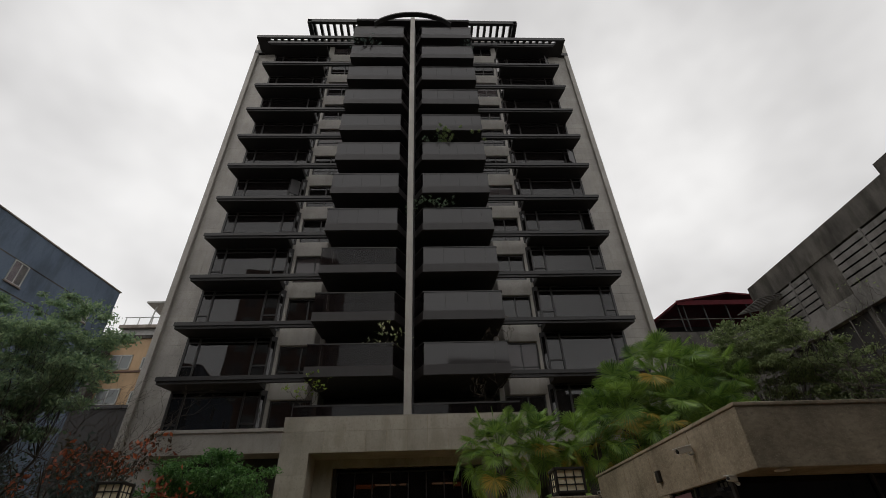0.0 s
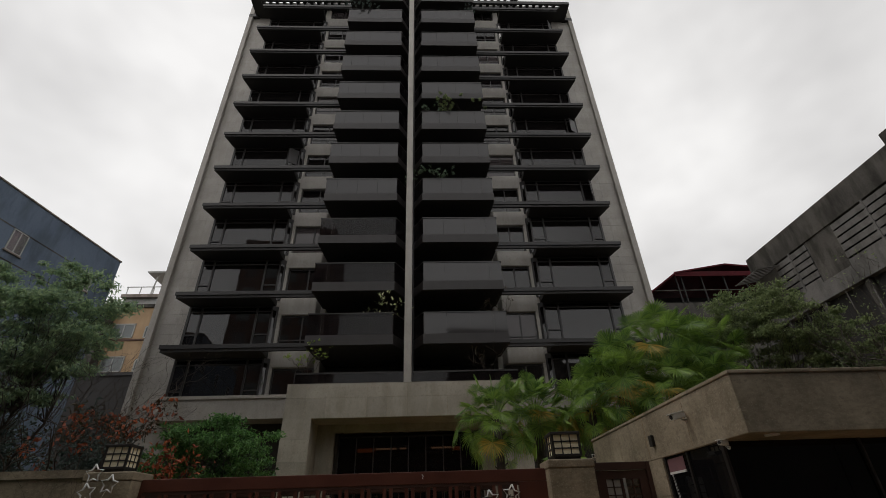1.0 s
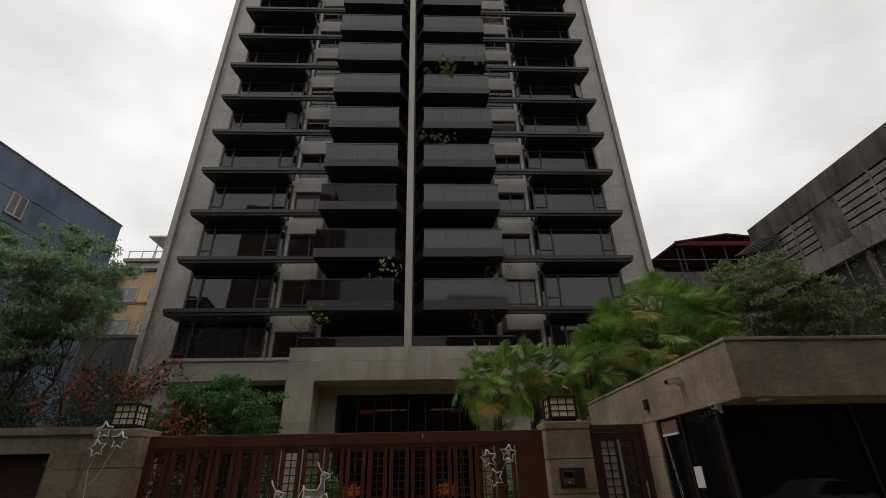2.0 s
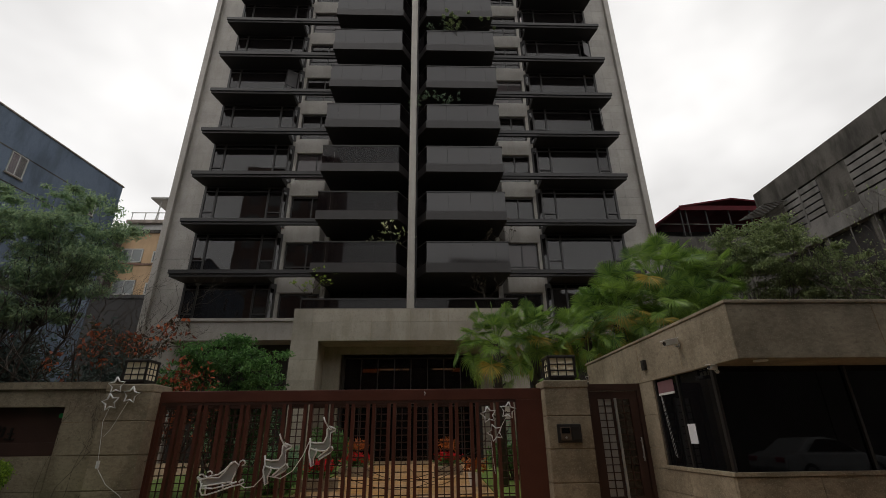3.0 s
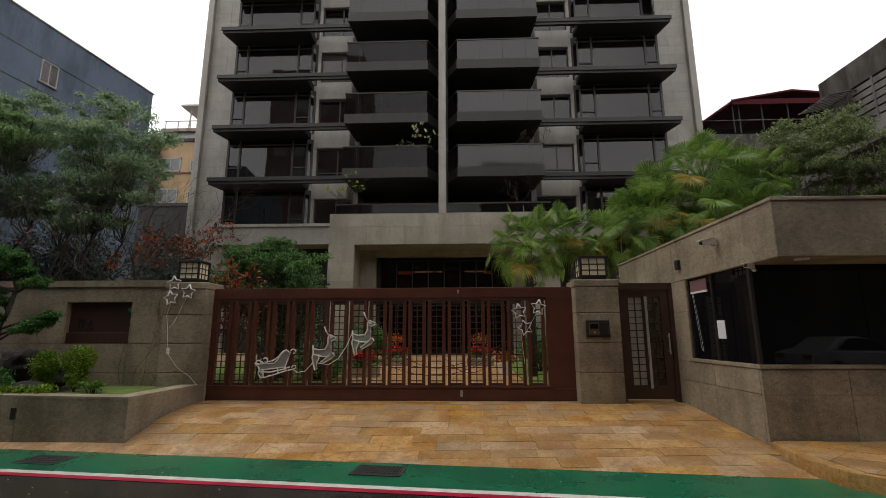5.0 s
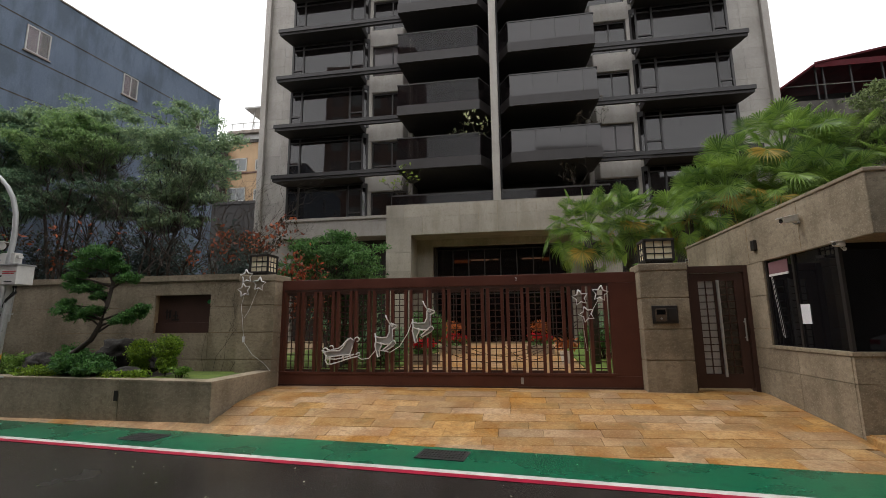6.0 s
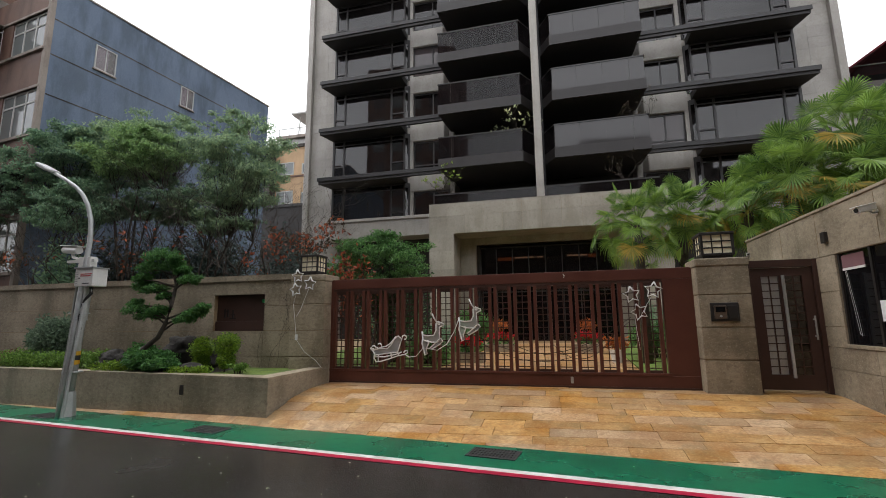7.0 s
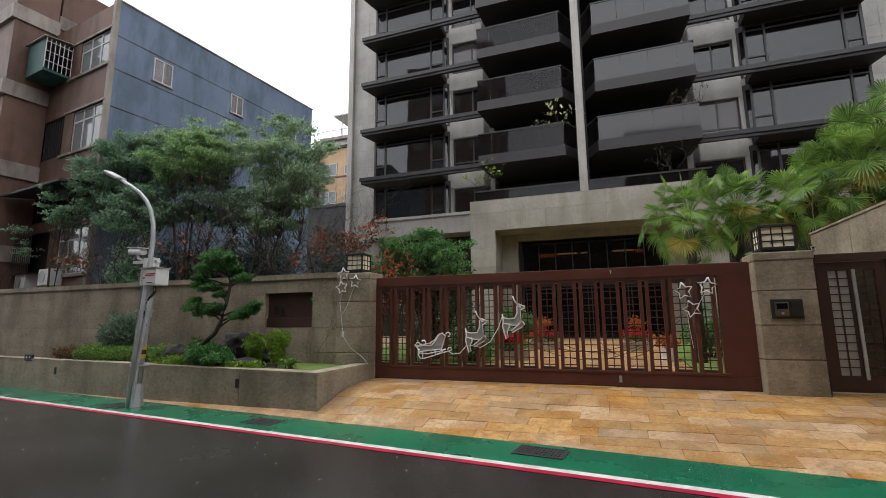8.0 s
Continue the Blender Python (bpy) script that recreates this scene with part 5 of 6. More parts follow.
part("floor_slab", Geo().box(0, 8, 0, 18.4, 5.6, 6.0), OLDCONC, old)

# ---- house with the red metal roof ----
shed = thing("red_roof_house", (16, 20, 0), "rooftop shelter with dark red metal roof and open dark sides", "house")
part("base_wall", Geo().box(0.2, 12, 0, 8, 0, 14.4), OLDCONC, shed)
g = Geo()
for (x0, z0), (x1, z1) in (((-0.2, 14.9), (2.4, 16.7)), ((2.4, 16.7), (6.3, 17.35)), ((6.3, 17.35), (11.5, 16.8))):
    k = len(g.v)
    g.v += [(x0, -0.4, z0), (x1, -0.4, z1), (x1, 8, z1), (x0, 8, z0), (x0, -0.4, z0 - 0.12), (x1, -0.4, z1 - 0.12), (x1, 8, z1 - 0.12), (x0, 8, z0 - 0.12)]
    g.f += [(k, k + 1, k + 2, k + 3), (k + 7, k + 6, k + 5, k + 4), (k, k + 4, k + 5, k + 1), (k + 1, k + 5, k + 6, k + 2), (k + 3, k + 2, k + 6, k + 7), (k, k + 3, k + 7, k + 4)]
part("roof", g, REDROOF, shed, "dark red metal roof")
part("fascia", Geo().box(2.3, 11, -0.35, -0.3, 16.35, 16.72), REDROOF, shed)
# near-black sheet added for the shaded inside of the shelter
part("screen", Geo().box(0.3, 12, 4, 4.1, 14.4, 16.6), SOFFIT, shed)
for x in (2.4, 2.8, 4.3, 6.0, 7.6, 9.2):
    part("post", Geo().box(x, x + 0.08, -0.1, 0.0, 14.4, 16.5), SOFFIT, shed)
part("rail", Geo().box(0.3, 11, -0.12, -0.06, 15.3, 15.36), OLDCONC, shed)

# ---- ochre apartment house far behind ----
far = thing("ochre_apartment_house", (-28.73, 30, 0), "ochre tiled apartment house with white framed windows and roof terrace", "apartment building")
part("wall", Geo().box(-6, 9, 0, 8, 0, 19.1), YELLOW, far, "ochre tiled wall")
part("parapet", Geo().box(-6.1, 9, -0.15, 8, 19.1, 19.4), OLDCONC, far)
part("terrace", Geo().box(1.0, 9, 0.4, 8, 19.4, 20.2), WINFRAME, far)
part("terrace_slab", Geo().box(0.7, 9, 0.0, 8, 20.2, 20.5), BAND, far)
for x in (1.0, 2.2, 3.4, 4.6):
    part("rail_post", Geo().box(x, x + 0.06, 0.1, 0.16, 20.5, 21.3), WINFRAME, far)
part("rail", Geo().box(0.9, 9, 0.1, 0.16, 21.25, 21.32), WINFRAME, far)
part("awning", Geo().prism([(2.6, -0.3), (9, -0.3), (9, 3), (2.6, 3)], lambda x, y: 22.6 - 0.0 * x, lambda x, y: 22.75), WINFRAME, far)
part("awning_post", Geo().tube([(3.2, 0.2, 20.5), (3.4, 0.2, 22.6)], 0.06, 6), WINFRAME, far)
part("dark_wing", Geo().box(-2.5, 6.5, -3, 0, 0, 12.0), SOFFIT, far, "dark low wing")
part("dark_wing_roof", Geo().box(-2.6, 6.6, -3.1, 0, 12.0, 12.25), LEDGE, far)
part("grey_gable", Geo().prism([(-6, -1), (0.9, -1), (0.9, -0.02), (-6, -0.02)], 0, lambda x, y: 19.2 - 0.32 * x), OLDCONC, far, "grey gable wall")
for z in (16.2, 13.2):
    for x, w, h in ((1.1, 1.9, 1.35), (3.9, 0.6, 1.1)):
        wf = part("window", Geo().box(x, x + w, -0.06, 0, z, z + 0.1).box(x, x + w, -0.06, 0, z + h - 0.1, z + h).box(x, x + 0.1, -0.06, 0, z, z + h).box(x + w - 0.1, x + w, -0.06, 0, z, z + h).box(x + w / 2 - 0.05, x + w / 2 + 0.05, -0.06, 0, z, z + h), WINFRAME, far, "white framed window")
        part("pane", Geo().box(x + 0.08, x + w - 0.08, -0.03, -0.01, z + 0.08, z + h - 0.08), GLASS_PALE, wf)
    part("string_course", Geo().box(0.9, 9, -0.1, 0, z - 0.25, z - 0.1), BROWNTILE, far)

# ---- the far side of the street, behind the viewer ----
OPPOSITE = mat("grey_brown_render", (0.13, 0.115, 0.1), (0.075, 0.066, 0.06), 0.8, 0.5, 20, 0.2, stain=0.4)
# plain blocks added unseen to cut front light and darken reflections
for i, (x0, x1, h) in enumerate(((-46, -25.3, 14), (-25.2, -12, 37), (-11.95, 3, 14.5), (3.05, 19, 23), (19.05, 40, 20))):
    w = tagged(part("wall_opposite_%d" % (i + 1), Geo().prism([(x0, -23 - 0.127 * x0), (x1, -23 - 0.127 * x1), (x1, -15.5 - 0.127 * x1), (x0, -15.5 - 0.127 * x0)], -1, h), BROWNTILE if i == 1 else OPPOSITE), "tall red-brown tiled building across the street" if i == 1 else "plain grey-brown blocks added unseen across the street", "building", kind="structure")
    if i == 1:
        # window strips of the tall one, seen mirrored in the tower's glazing
        for j in range(5):
            for k in range(11):
                x, z = x0 + 0.9 + 2.5 * j, 2.2 + 3.2 * k
                part("window", Geo().prism([(x, -15.6 - 0.127 * x), (x + 1.5, -15.6 - 0.127 * (x + 1.5)), (x + 1.5, -15.46 - 0.127 * (x + 1.5)), (x, -15.46 - 0.127 * x)], z, z + 1.7), GLASS_PALE if (j + k) % 3 else GLASS_DARK, w)

# ---- car parked across the street, mirrored in the guard house window ----
CARPAINT = mat("silver_car_paint", (0.55, 0.56, 0.57), (0.48, 0.49, 0.5), 0.3, 2, 60, 0.0, 0.6, metal=0.2, coat=0.6)
TYRE = mat("black_tyre_rubber", (0.02, 0.02, 0.02), None, 0.8, 6, 50, 0.2)


def extruded(profile, y0, y1, inset=0.0):
    """A side profile in x and z, drawn out from y0 to y1; the upper points may lean inwards."""
    g, n = Geo(), len(profile)
    zmax = max(z for _, z in profile)
    for y, q in ((y0, 1), (y1, -1)):
        g.v += [(x, y + q * inset * max(0.0, (z - 0.9) / (zmax - 0.9)), z) for x, z in profile]
    g.f += [tuple(range(n)), tuple(range(2 * n - 1, n - 1, -1))]
    g.f += [(i, n + i, n + (i + 1) % n, (i + 1) % n) for i in range(n)]
    return g


car = thing("parked_car", pose(14.7, -13.9, road_z(12), 0, 0, -7.3), "silver saloon car parked across the wet street", "car")
part("body", extruded([(-2.2, 0.3), (2.15, 0.28), (2.25, 0.5), (2.15, 0.72), (1.0, 0.93), (-1.75, 0.98), (-2.25, 0.85), (-2.3, 0.5)], -0.88, 0.88), CARPAINT, car, "silver painted body", bevel=0.06)
part("roof", extruded([(-1.65, 0.97), (1.05, 0.92), (0.2, 1.4), (-0.3, 1.47), (-0.95, 1.44)], -0.82, 0.82, 0.2), CARPAINT, car, bevel=0.04)
for q in (-1, 1):
    part("side_window", extruded([(-1.3, 1.0), (0.82, 0.97), (0.14, 1.35), (-0.3, 1.41), (-0.86, 1.38)], q * 0.835 - 0.006, q * 0.835 + 0.006), GLASS_HUT, car)
for x in (-1.4, 1.35):
    for q in (-1, 1):
        w = part("wheel", Geo().tube([(x, q * 0.68, 0.32), (x, q * 0.9, 0.32)], 0.32, 20), TYRE, car, smooth=False)
        part("rim", Geo().tube([(x, q * 0.89, 0.32), (x, q * 0.91, 0.32)], 0.2, 16), STEEL, w)
for q in (-0.62, 0.62):
    part("headlight", Geo().box(2.12, 2.22, q - 0.2, q + 0.2, 0.56, 0.7), FROST, car, bevel=0.02)
    part("tail_light", Geo().box(-2.31, -2.24, q - 0.18, q + 0.18, 0.66, 0.82), RED_LINE, car, bevel=0.02)

# ---- plants ----
# tree greens are lightened, dark ends most, to carry the haze in their colour
L_TREE = leafy("hazy_green_leaves", (0.4, 0.52, 0.29), (0.17, 0.27, 0.18), 0.5)
L_TREE2 = leafy("hazy_bluish_green_leaves", (0.27, 0.41, 0.24), (0.11, 0.2, 0.135), 0.5)
L_FRESH = leafy("fresh_yellow_green_leaves", (0.33, 0.49, 0.19), (0.14, 0.24, 0.11), 0.5)
L_BUSH = leafy("glossy_green_leaves", (0.17, 0.34, 0.1), (0.035, 0.11, 0.03), 0.35, 0.4)
# darker copy of L_BUSH: the shade inside the bush is put into the colour
L_BUSH_SHADE = leafy("shaded_green_leaves", (0.06, 0.14, 0.045), (0.02, 0.05, 0.02), 0.25)
# shade under the crowns, lifted a little by haze, is put into this colour
L_DARK = leafy("shade_and_haze_shrub_leaves", (0.14, 0.185, 0.165), (0.055, 0.085, 0.075), 0.3)
L_RED = leafy("orange_red_leaves", (0.5, 0.14, 0.06), (0.17, 0.05, 0.03), 0.3)
L_GREY = leafy("grey_green_leaves", (0.19, 0.27, 0.17), (0.07, 0.11, 0.075), 0.3)
L_OLIVE = leafy("brown_olive_leaves", (0.09, 0.05, 0.03), (0.03, 0.035, 0.015), 0.2)
L_PINE = leafy("pine_needles", (0.11, 0.26, 0.06), (0.03, 0.1, 0.03), 0.3)
L_LIME = leafy("lime_green_leaves", (0.27, 0.42, 0.03), (0.05, 0.115, 0.01), 0.2)
L_HEDGE = leafy("hedge_leaves", (0.21, 0.35, 0.06), (0.08, 0.17, 0.03), 0.25)
L_BROWN = leafy("russet_hedge_leaves", (0.2, 0.09, 0.05), (0.08, 0.07, 0.03), 0.2)
L_PALM = leafy("fan_palm_leaves", (0.31, 0.47, 0.09), (0.05, 0.12, 0.03), 0.4, 0.32, 0.5)
L_PALM_OLD = leafy("yellowing_palm_leaves", (0.5, 0.34, 0.06), (0.2, 0.2, 0.04), 0.3)
L_FLOWER = leafy("red_flowers", (0.7, 0.02, 0.03), (0.45, 0.01, 0.02), 0.2)
L_ORANGE = leafy("orange_flowers", (0.55, 0.17, 0.03), (0.26, 0.07, 0.02), 0.2)
L_WHITE = leafy("pale_blossom", (0.75, 0.75, 0.5), (0.4, 0.5, 0.2), 0.3)


def leaves(centres, radii, count, size, seed, shell=0.45, droop=0.0, slim=0.45):
    """Leaf blades scattered in the outer part of ellipsoid clumps: a kite of two triangles for each."""
    r = np.random.default_rng(seed)
    c, rad = np.array(centres, float), np.array(radii, float)
    if rad.ndim == 1:
        rad = np.repeat(rad[:, None], 3, 1)
    w = rad.prod(1) ** (2 / 3)
    idx = r.choice(len(c), count, p=w / w.sum())
    d = r.normal(size=(count, 3))
    d /= np.linalg.norm(d, axis=1)[:, None]
    q = (shell + (1 - shell) * r.random(count)) * (1 + 0.12 * r.normal(size=count))
    p = c[idx] + d * q[:, None] * rad[idx]
    a = d * 0.6 + r.normal(size=(count, 3)) * 0.7
    a[:, 2] -= droop
    a /= np.linalg.norm(a, axis=1)[:, None]
    b = np.cross(a, r.normal(size=(count, 3)))
    b /= np.linalg.norm(b, axis=1)[:, None]
    s = size * (0.6 + 0.8 * r.random(count))[:, None]
    n = np.cross(a, b) * s * 0.12
    v = np.stack([p - a * s * 0.5, p + b * s * slim * 0.5 + n, p + a * s * 0.5, p - b * s * slim * 0.5 + n], 1).reshape(-1, 3)
    g = Geo()
    g.v, g.f = v.tolist(), (np.arange(count)[:, None] * 4 + np.arange(4)).tolist()
    return g


def twigs(g, base, tip, r, depth, rng, spread=0.55, kids=3, ends=None, crook=0.12, n=5):
    """A branching limb; its twig ends are gathered in ends."""
    base, tip = Vector(base), Vector(tip)
    L = (tip - base).length
    pts = [base]
    for i in range(1, 5):
        p = base.lerp(tip, i / 4)
        if i < 4:
            p += Vector((rng.uniform(-1, 1), rng.uniform(-1, 1), rng.uniform(-0.5, 0.8))) * L * crook
        pts.append(p)
    g.tube(pts, r, n, r * 0.55, cap=False)
    if depth == 0:
        if ends is not None:
            ends.append(tuple(pts[-1]))
        return
    for k in range(kids):
        s = pts[rng.choice((2, 3, 4, 4))]
        d = (tip - base).normalized() + Vector((rng.uniform(-1, 1), rng.uniform(-1, 1), rng.uniform(-0.4, 0.8))) * spread * 1.5
        twigs(g, s, s + d.normalized() * L * rng.uniform(0.5, 0.8), r * 0.55, depth - 1, rng, spread, kids, ends, crook, max(3, n - 1))


def tree(name, at, label, top, spread, leaf_m, count, leaf, seed, depth=3, r=0.13, clump=0.75, stems=1, cat="tree", group="", kids=3, droop=0.1, flat=0.6, low=0.4):
    rng = random.Random(seed)
    t = thing(name, at, label, cat, group)
    g, ends = Geo(), []
    for s in range(stems):
        a = rng.uniform(0, 6.28)
        o = Vector((math.cos(a), math.sin(a), 0)) * (0.0 if stems == 1 else spread * 0.35)
        fork = Vector((o.x, o.y, top * low))
        g.tube([(o.x * 0.3, o.y * 0.3, -0.1), (o.x * 0.5 + rng.uniform(-0.1, 0.1), o.y * 0.5, top * low * 0.5), tuple(fork)], r, 8, r * 0.75, cap=False)
        for k in range(4 if stems == 1 else 3):
            b = a + k * 1.6 + rng.uniform(-0.4, 0.4)
            tip = fork + Vector((math.cos(b) * spread * 0.5, math.sin(b) * spread * 0.4, top * (0.9 - low) * rng.uniform(0.55, 0.85)))
            twigs(g, fork, tip, r * 0.6, depth, rng, 0.55, kids, ends)
    part("trunk", g, BARK, t, "dark wet trunk and limbs", smooth=True)
    if count:
        rad = [(clump * rng.uniform(0.6, 1.2), clump * rng.uniform(0.6, 1.2), clump * flat * rng.uniform(0.6, 1.2)) for _ in ends]
        part("crown", leaves(ends, rad, count, leaf, seed, 0.2, droop), leaf_m, t)
    return t, ends


def shrub(name, at, label, size, leaf_m, count, leaf, seed, cat="shrub", group="", clumps=14, lift=0.5):
    """A dense bush of many clumps on short stems."""
    rng = random.Random(seed)
    t = thing(name, at, label, cat, group)
    cs, rs, g = [], [], Geo()
    for k in range(clumps):
        u = Vector((rng.uniform(-1, 1), rng.uniform(-1, 1), rng.uniform(-0.7, 1)))
        u = u.normalized() * rng.uniform(0.35, 0.8)
        c = (u.x * size[0], u.y * size[1], size[2] * (1 + u.z) * lift + 0.05)
        cs.append(c)
        q = rng.uniform(0.28, 0.5)
        rs.append((size[0] * q, size[1] * q, size[2] * q * 0.7))
        g.tube([(u.x * 0.1, u.y * 0.1, -0.05), (c[0] * 0.6, c[1] * 0.6, c[2] * 0.5), c], 0.02 * size[0] + 0.006, 5, 0.006, cap=False)
    part("stem", g, BARK, t)
    part("foliage", leaves(cs, rs, count, leaf, seed, 0.35), leaf_m, t)
    return t


# feathery trees behind the garden wall
TL = "feathery-leaved green tree with thin dark limbs behind the wall"


def layered_tree(at, label, centre, radii, leaf_m, clumps, per, leaf, seed, stems=2, size=0.62):
    """A tree with thin limbs that carry flat, feathery layers of leaves, with gaps between them."""
    rng = random.Random(seed)
    t = thing("tree", at, label, "tree", "trees behind the wall")
    g, cs, rs = Geo(), [], []
    forks = []
    for k in range(stems):
        o = (k - (stems - 1) / 2) * radii[0] * 0.5
        f = Vector((centre[0] + o, centre[1] + rng.uniform(-0.1, 0.1), centre[2] - radii[2] * rng.uniform(1.2, 1.7)))
        g.tube([(o * 0.25, 0, -0.1), (o * 0.4 + rng.uniform(-0.15, 0.15), 0, f.z * 0.45), (o * 0.7 + rng.uniform(-0.1, 0.1), 0, f.z * 0.8), tuple(f)], 0.045, 7, 0.024, cap=False)
        forks.append(f)
    for k in range(clumps):
        while True:
            u = Vector((rng.uniform(-1, 1), rng.uniform(-1, 1), rng.uniform(-1, 1)))
            if 0.25 < u.length < 1:
                break
        dome = 1 - 0.35 * u.x * u.x
        c = Vector((centre[0] + u.x * radii[0], centre[1] + u.y * radii[1], centre[2] + u.z * radii[2] * dome))
        f = min(forks, key=lambda q: (q - c).length + rng.uniform(0, 0.6))
        mid = f.lerp(c, 0.55) + Vector((rng.uniform(-0.2, 0.2), rng.uniform(-0.15, 0.15), rng.uniform(-0.25, 0.1)))
        g.tube([f, f.lerp(mid, 0.5) + Vector((rng.uniform(-0.12, 0.12), 0, rng.uniform(-0.1, 0.1))), mid, c], rng.uniform(0.008, 0.017), 4, 0.004, cap=False)
        q = size * rng.uniform(0.55, 1.15)
        for n in range(4):
            a = rng.uniform(0, 6.28)
            cs.append((c.x + math.cos(a) * q * 0.6, c.y + math.sin(a) * q * 0.6, c.z + rng.uniform(-0.1, 0.08)))
            rs.append((q * 0.55, q * 0.55, q * rng.uniform(0.14, 0.32)))
    part("trunk", g, BARK, t, "dark wet stems and thin limbs", smooth=True)
    part("crown", leaves(cs, rs, clumps * per, leaf, seed, 0.05, 0.15, 0.42), leaf_m, t)
    return t


layered_tree((-29.5, -11.2, road_z(-29)), "tall broad-leaved tree across the street", (0, 0, 11.5), (3.6, 2.0, 4.2), L_DARK, 60, 120, 0.42, 21, 3, 1.5)
BLUE = "feathery blue-green tree with thin dark limbs behind the wall"
layered_tree((-12.8, 1.7, 0), "feathery yellow-green tree with thin dark limbs behind the wall", (0.2, 0, 6.5), (1.7, 0.8, 0.75), L_FRESH, 40, 420, 0.1, 11, 3, 0.6)
layered_tree((-13.6, 2.6, 0), TL, (0.0, 0, 7.2), (2.7, 1.0, 1.0), L_TREE, 70, 420, 0.105, 13, 3, 0.68)
layered_tree((-9.9, 2.4, 0), TL, (0.2, 0, 6.3), (1.5, 0.9, 1.75), L_TREE, 66, 330, 0.1, 12, 3, 0.66)
layered_tree((-10.3, 2.1, 0), TL, (0.3, 0, 4.7), (1.7, 0.6, 0.8), L_TREE, 30, 300, 0.1, 20, 2, 0.6)
layered_tree((-16.5, 2.0, 0), BLUE, (0.3, 0, 6.5), (1.9, 0.9, 1.6), L_TREE2, 78, 400, 0.105, 15, 3, 0.7)
layered_tree((-15.2, 1.5, 0), BLUE, (0.5, 0, 4.9), (1.8, 0.6, 0.9), L_TREE2, 34, 340, 0.1, 18, 2, 0.62)
layered_tree((-12.6, 2.2, 0), BLUE, (0.2, 0, 5.1), (2.2, 0.7, 0.8), L_TREE2, 40, 320, 0.1, 19, 3, 0.6)
layered_tree((-18.0, 1.0, 0), "thin open tree with sparse blue-green foliage behind the wall", (0.2, 0, 5.4), (1.2, 0.5, 0.9), L_TREE2, 16, 240, 0.1, 16, 2, 0.55)
layered_tree((-20.4, 1.0, 0), "thin open tree with sparse blue-green foliage behind the wall", (0, 0, 4.1), (1.0, 0.4, 0.8), L_TREE2, 4, 90, 0.11, 17, 3, 0.5)
shrub("loose_shrub", (-14.4, 1.0, 0), "tall loose shrub with fine blue-green leaves behind the wall", (1.3, 0.45, 3.7), L_TREE2, 3600, 0.13, 95, clumps=26)
# bare cherry-like trees with a few red leaves
for i, (x, y, top, sp) in enumerate(((-11.2, 1.3, 3.9, 2.2), (-9.0, 1.6, 4.1, 2.4), (-7.2, 1.8, 3.9, 2.2), (-13.4, 1.0, 3.5, 2.0))):
    t, ends = tree("bare_tree", (x, y, 0), "almost bare spreading tree with a few orange-red leaves", top, sp, L_RED, 0, 0.12, 31 + i, 4, 0.036, 0.4, 2, kids=3, low=0.35)
    low = [e for e in ends if e[2] < top * 0.93]
    part("red_leaves", leaves(low, [0.25] * len(low), 150 if x > -10 else 60, 0.12, 41 + i, 0.2, 0.6, 0.55), L_RED, t, "orange-red autumn leaves")
    part("brown_leaves", leaves(low, [0.3] * len(low), 380, 0.09, 51 + i, 0.2, 0.5), L_OLIVE, t)
shrub("red_leaf_shrub", (-6.1, 1.7, 0.9), "shrub with drooping orange-red leaves beside the lantern", (0.9, 0.6, 1.7), L_RED, 260, 0.14, 61)
shrub("red_leaf_shrub", (-5.35, 1.75, 1.0), "shrub with drooping orange-red leaves beside the lantern", (0.75, 0.5, 2.2), L_RED, 330, 0.12, 63, clumps=22)
layered_tree((-5.2, 3.2, 0), "dense green tree with glossy leaves behind the gate", (-0.1, 0, 2.95), (1.65, 0.9, 1.0), L_BUSH, 80, 230, 0.085, 62, 3, 0.5)
# added filler; its dark leaves stand for the shaded inside of the tree
shrub("dark_shrub", (-5.2, 3.9, 0), "evergreen shrub coloured dark as shade behind the gate", (1.7, 0.5, 3.4), L_BUSH_SHADE, 5000, 0.11, 64, clumps=26)
# dark filler foliage stands for the shade below the crowns
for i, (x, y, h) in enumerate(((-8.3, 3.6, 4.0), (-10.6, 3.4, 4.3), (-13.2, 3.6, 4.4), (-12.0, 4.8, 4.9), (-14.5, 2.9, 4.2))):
    shrub("dark_shrub", (x, y, 0), "evergreen shrub coloured dark as shade behind the garden wall", (1.6, 0.9 if y > 2 else 0.5, h), L_DARK, 5000, 0.14, 70 + i, clumps=24)
# garden behind the gate
for i, (x, y, sx, h) in enumerate(((-4.4, 6.5, 1.4, 1.0), (-3.6, 9.5, 1.0, 1.6), (-6.5, 8.0, 1.6, 2.4), (2.6, 6.0, 1.0, 1.1), (3.6, 8.5, 1.2, 1.8), (-3.9, 3.6, 0.7, 0.8))):
    shrub("garden_shrub", (x, y, court_z(x, y)), "green clipped garden shrub in the courtyard", (sx, 0.7, h), L_BUSH if i % 2 else L_TREE2, 2600, 0.11, 80 + i, clumps=16)
tagged(part("lawn_left", Geo().prism([(-9, 1.2), (-3.4, 1.2), (-3.1, 13), (-9, 13)], -0.05, lambda x, y: court_z(x, y) + 0.06), LAWN), "damp green lawn beside the drive", "lawn", kind="structure")
tagged(part("lawn_right", Geo().prism([(1.6, 1.2), (3.9, 1.2), (5, 13), (1.9, 13)], -0.05, lambda x, y: court_z(x, y) + 0.06), LAWN), "damp green lawn beside the drive", "lawn", kind="structure")


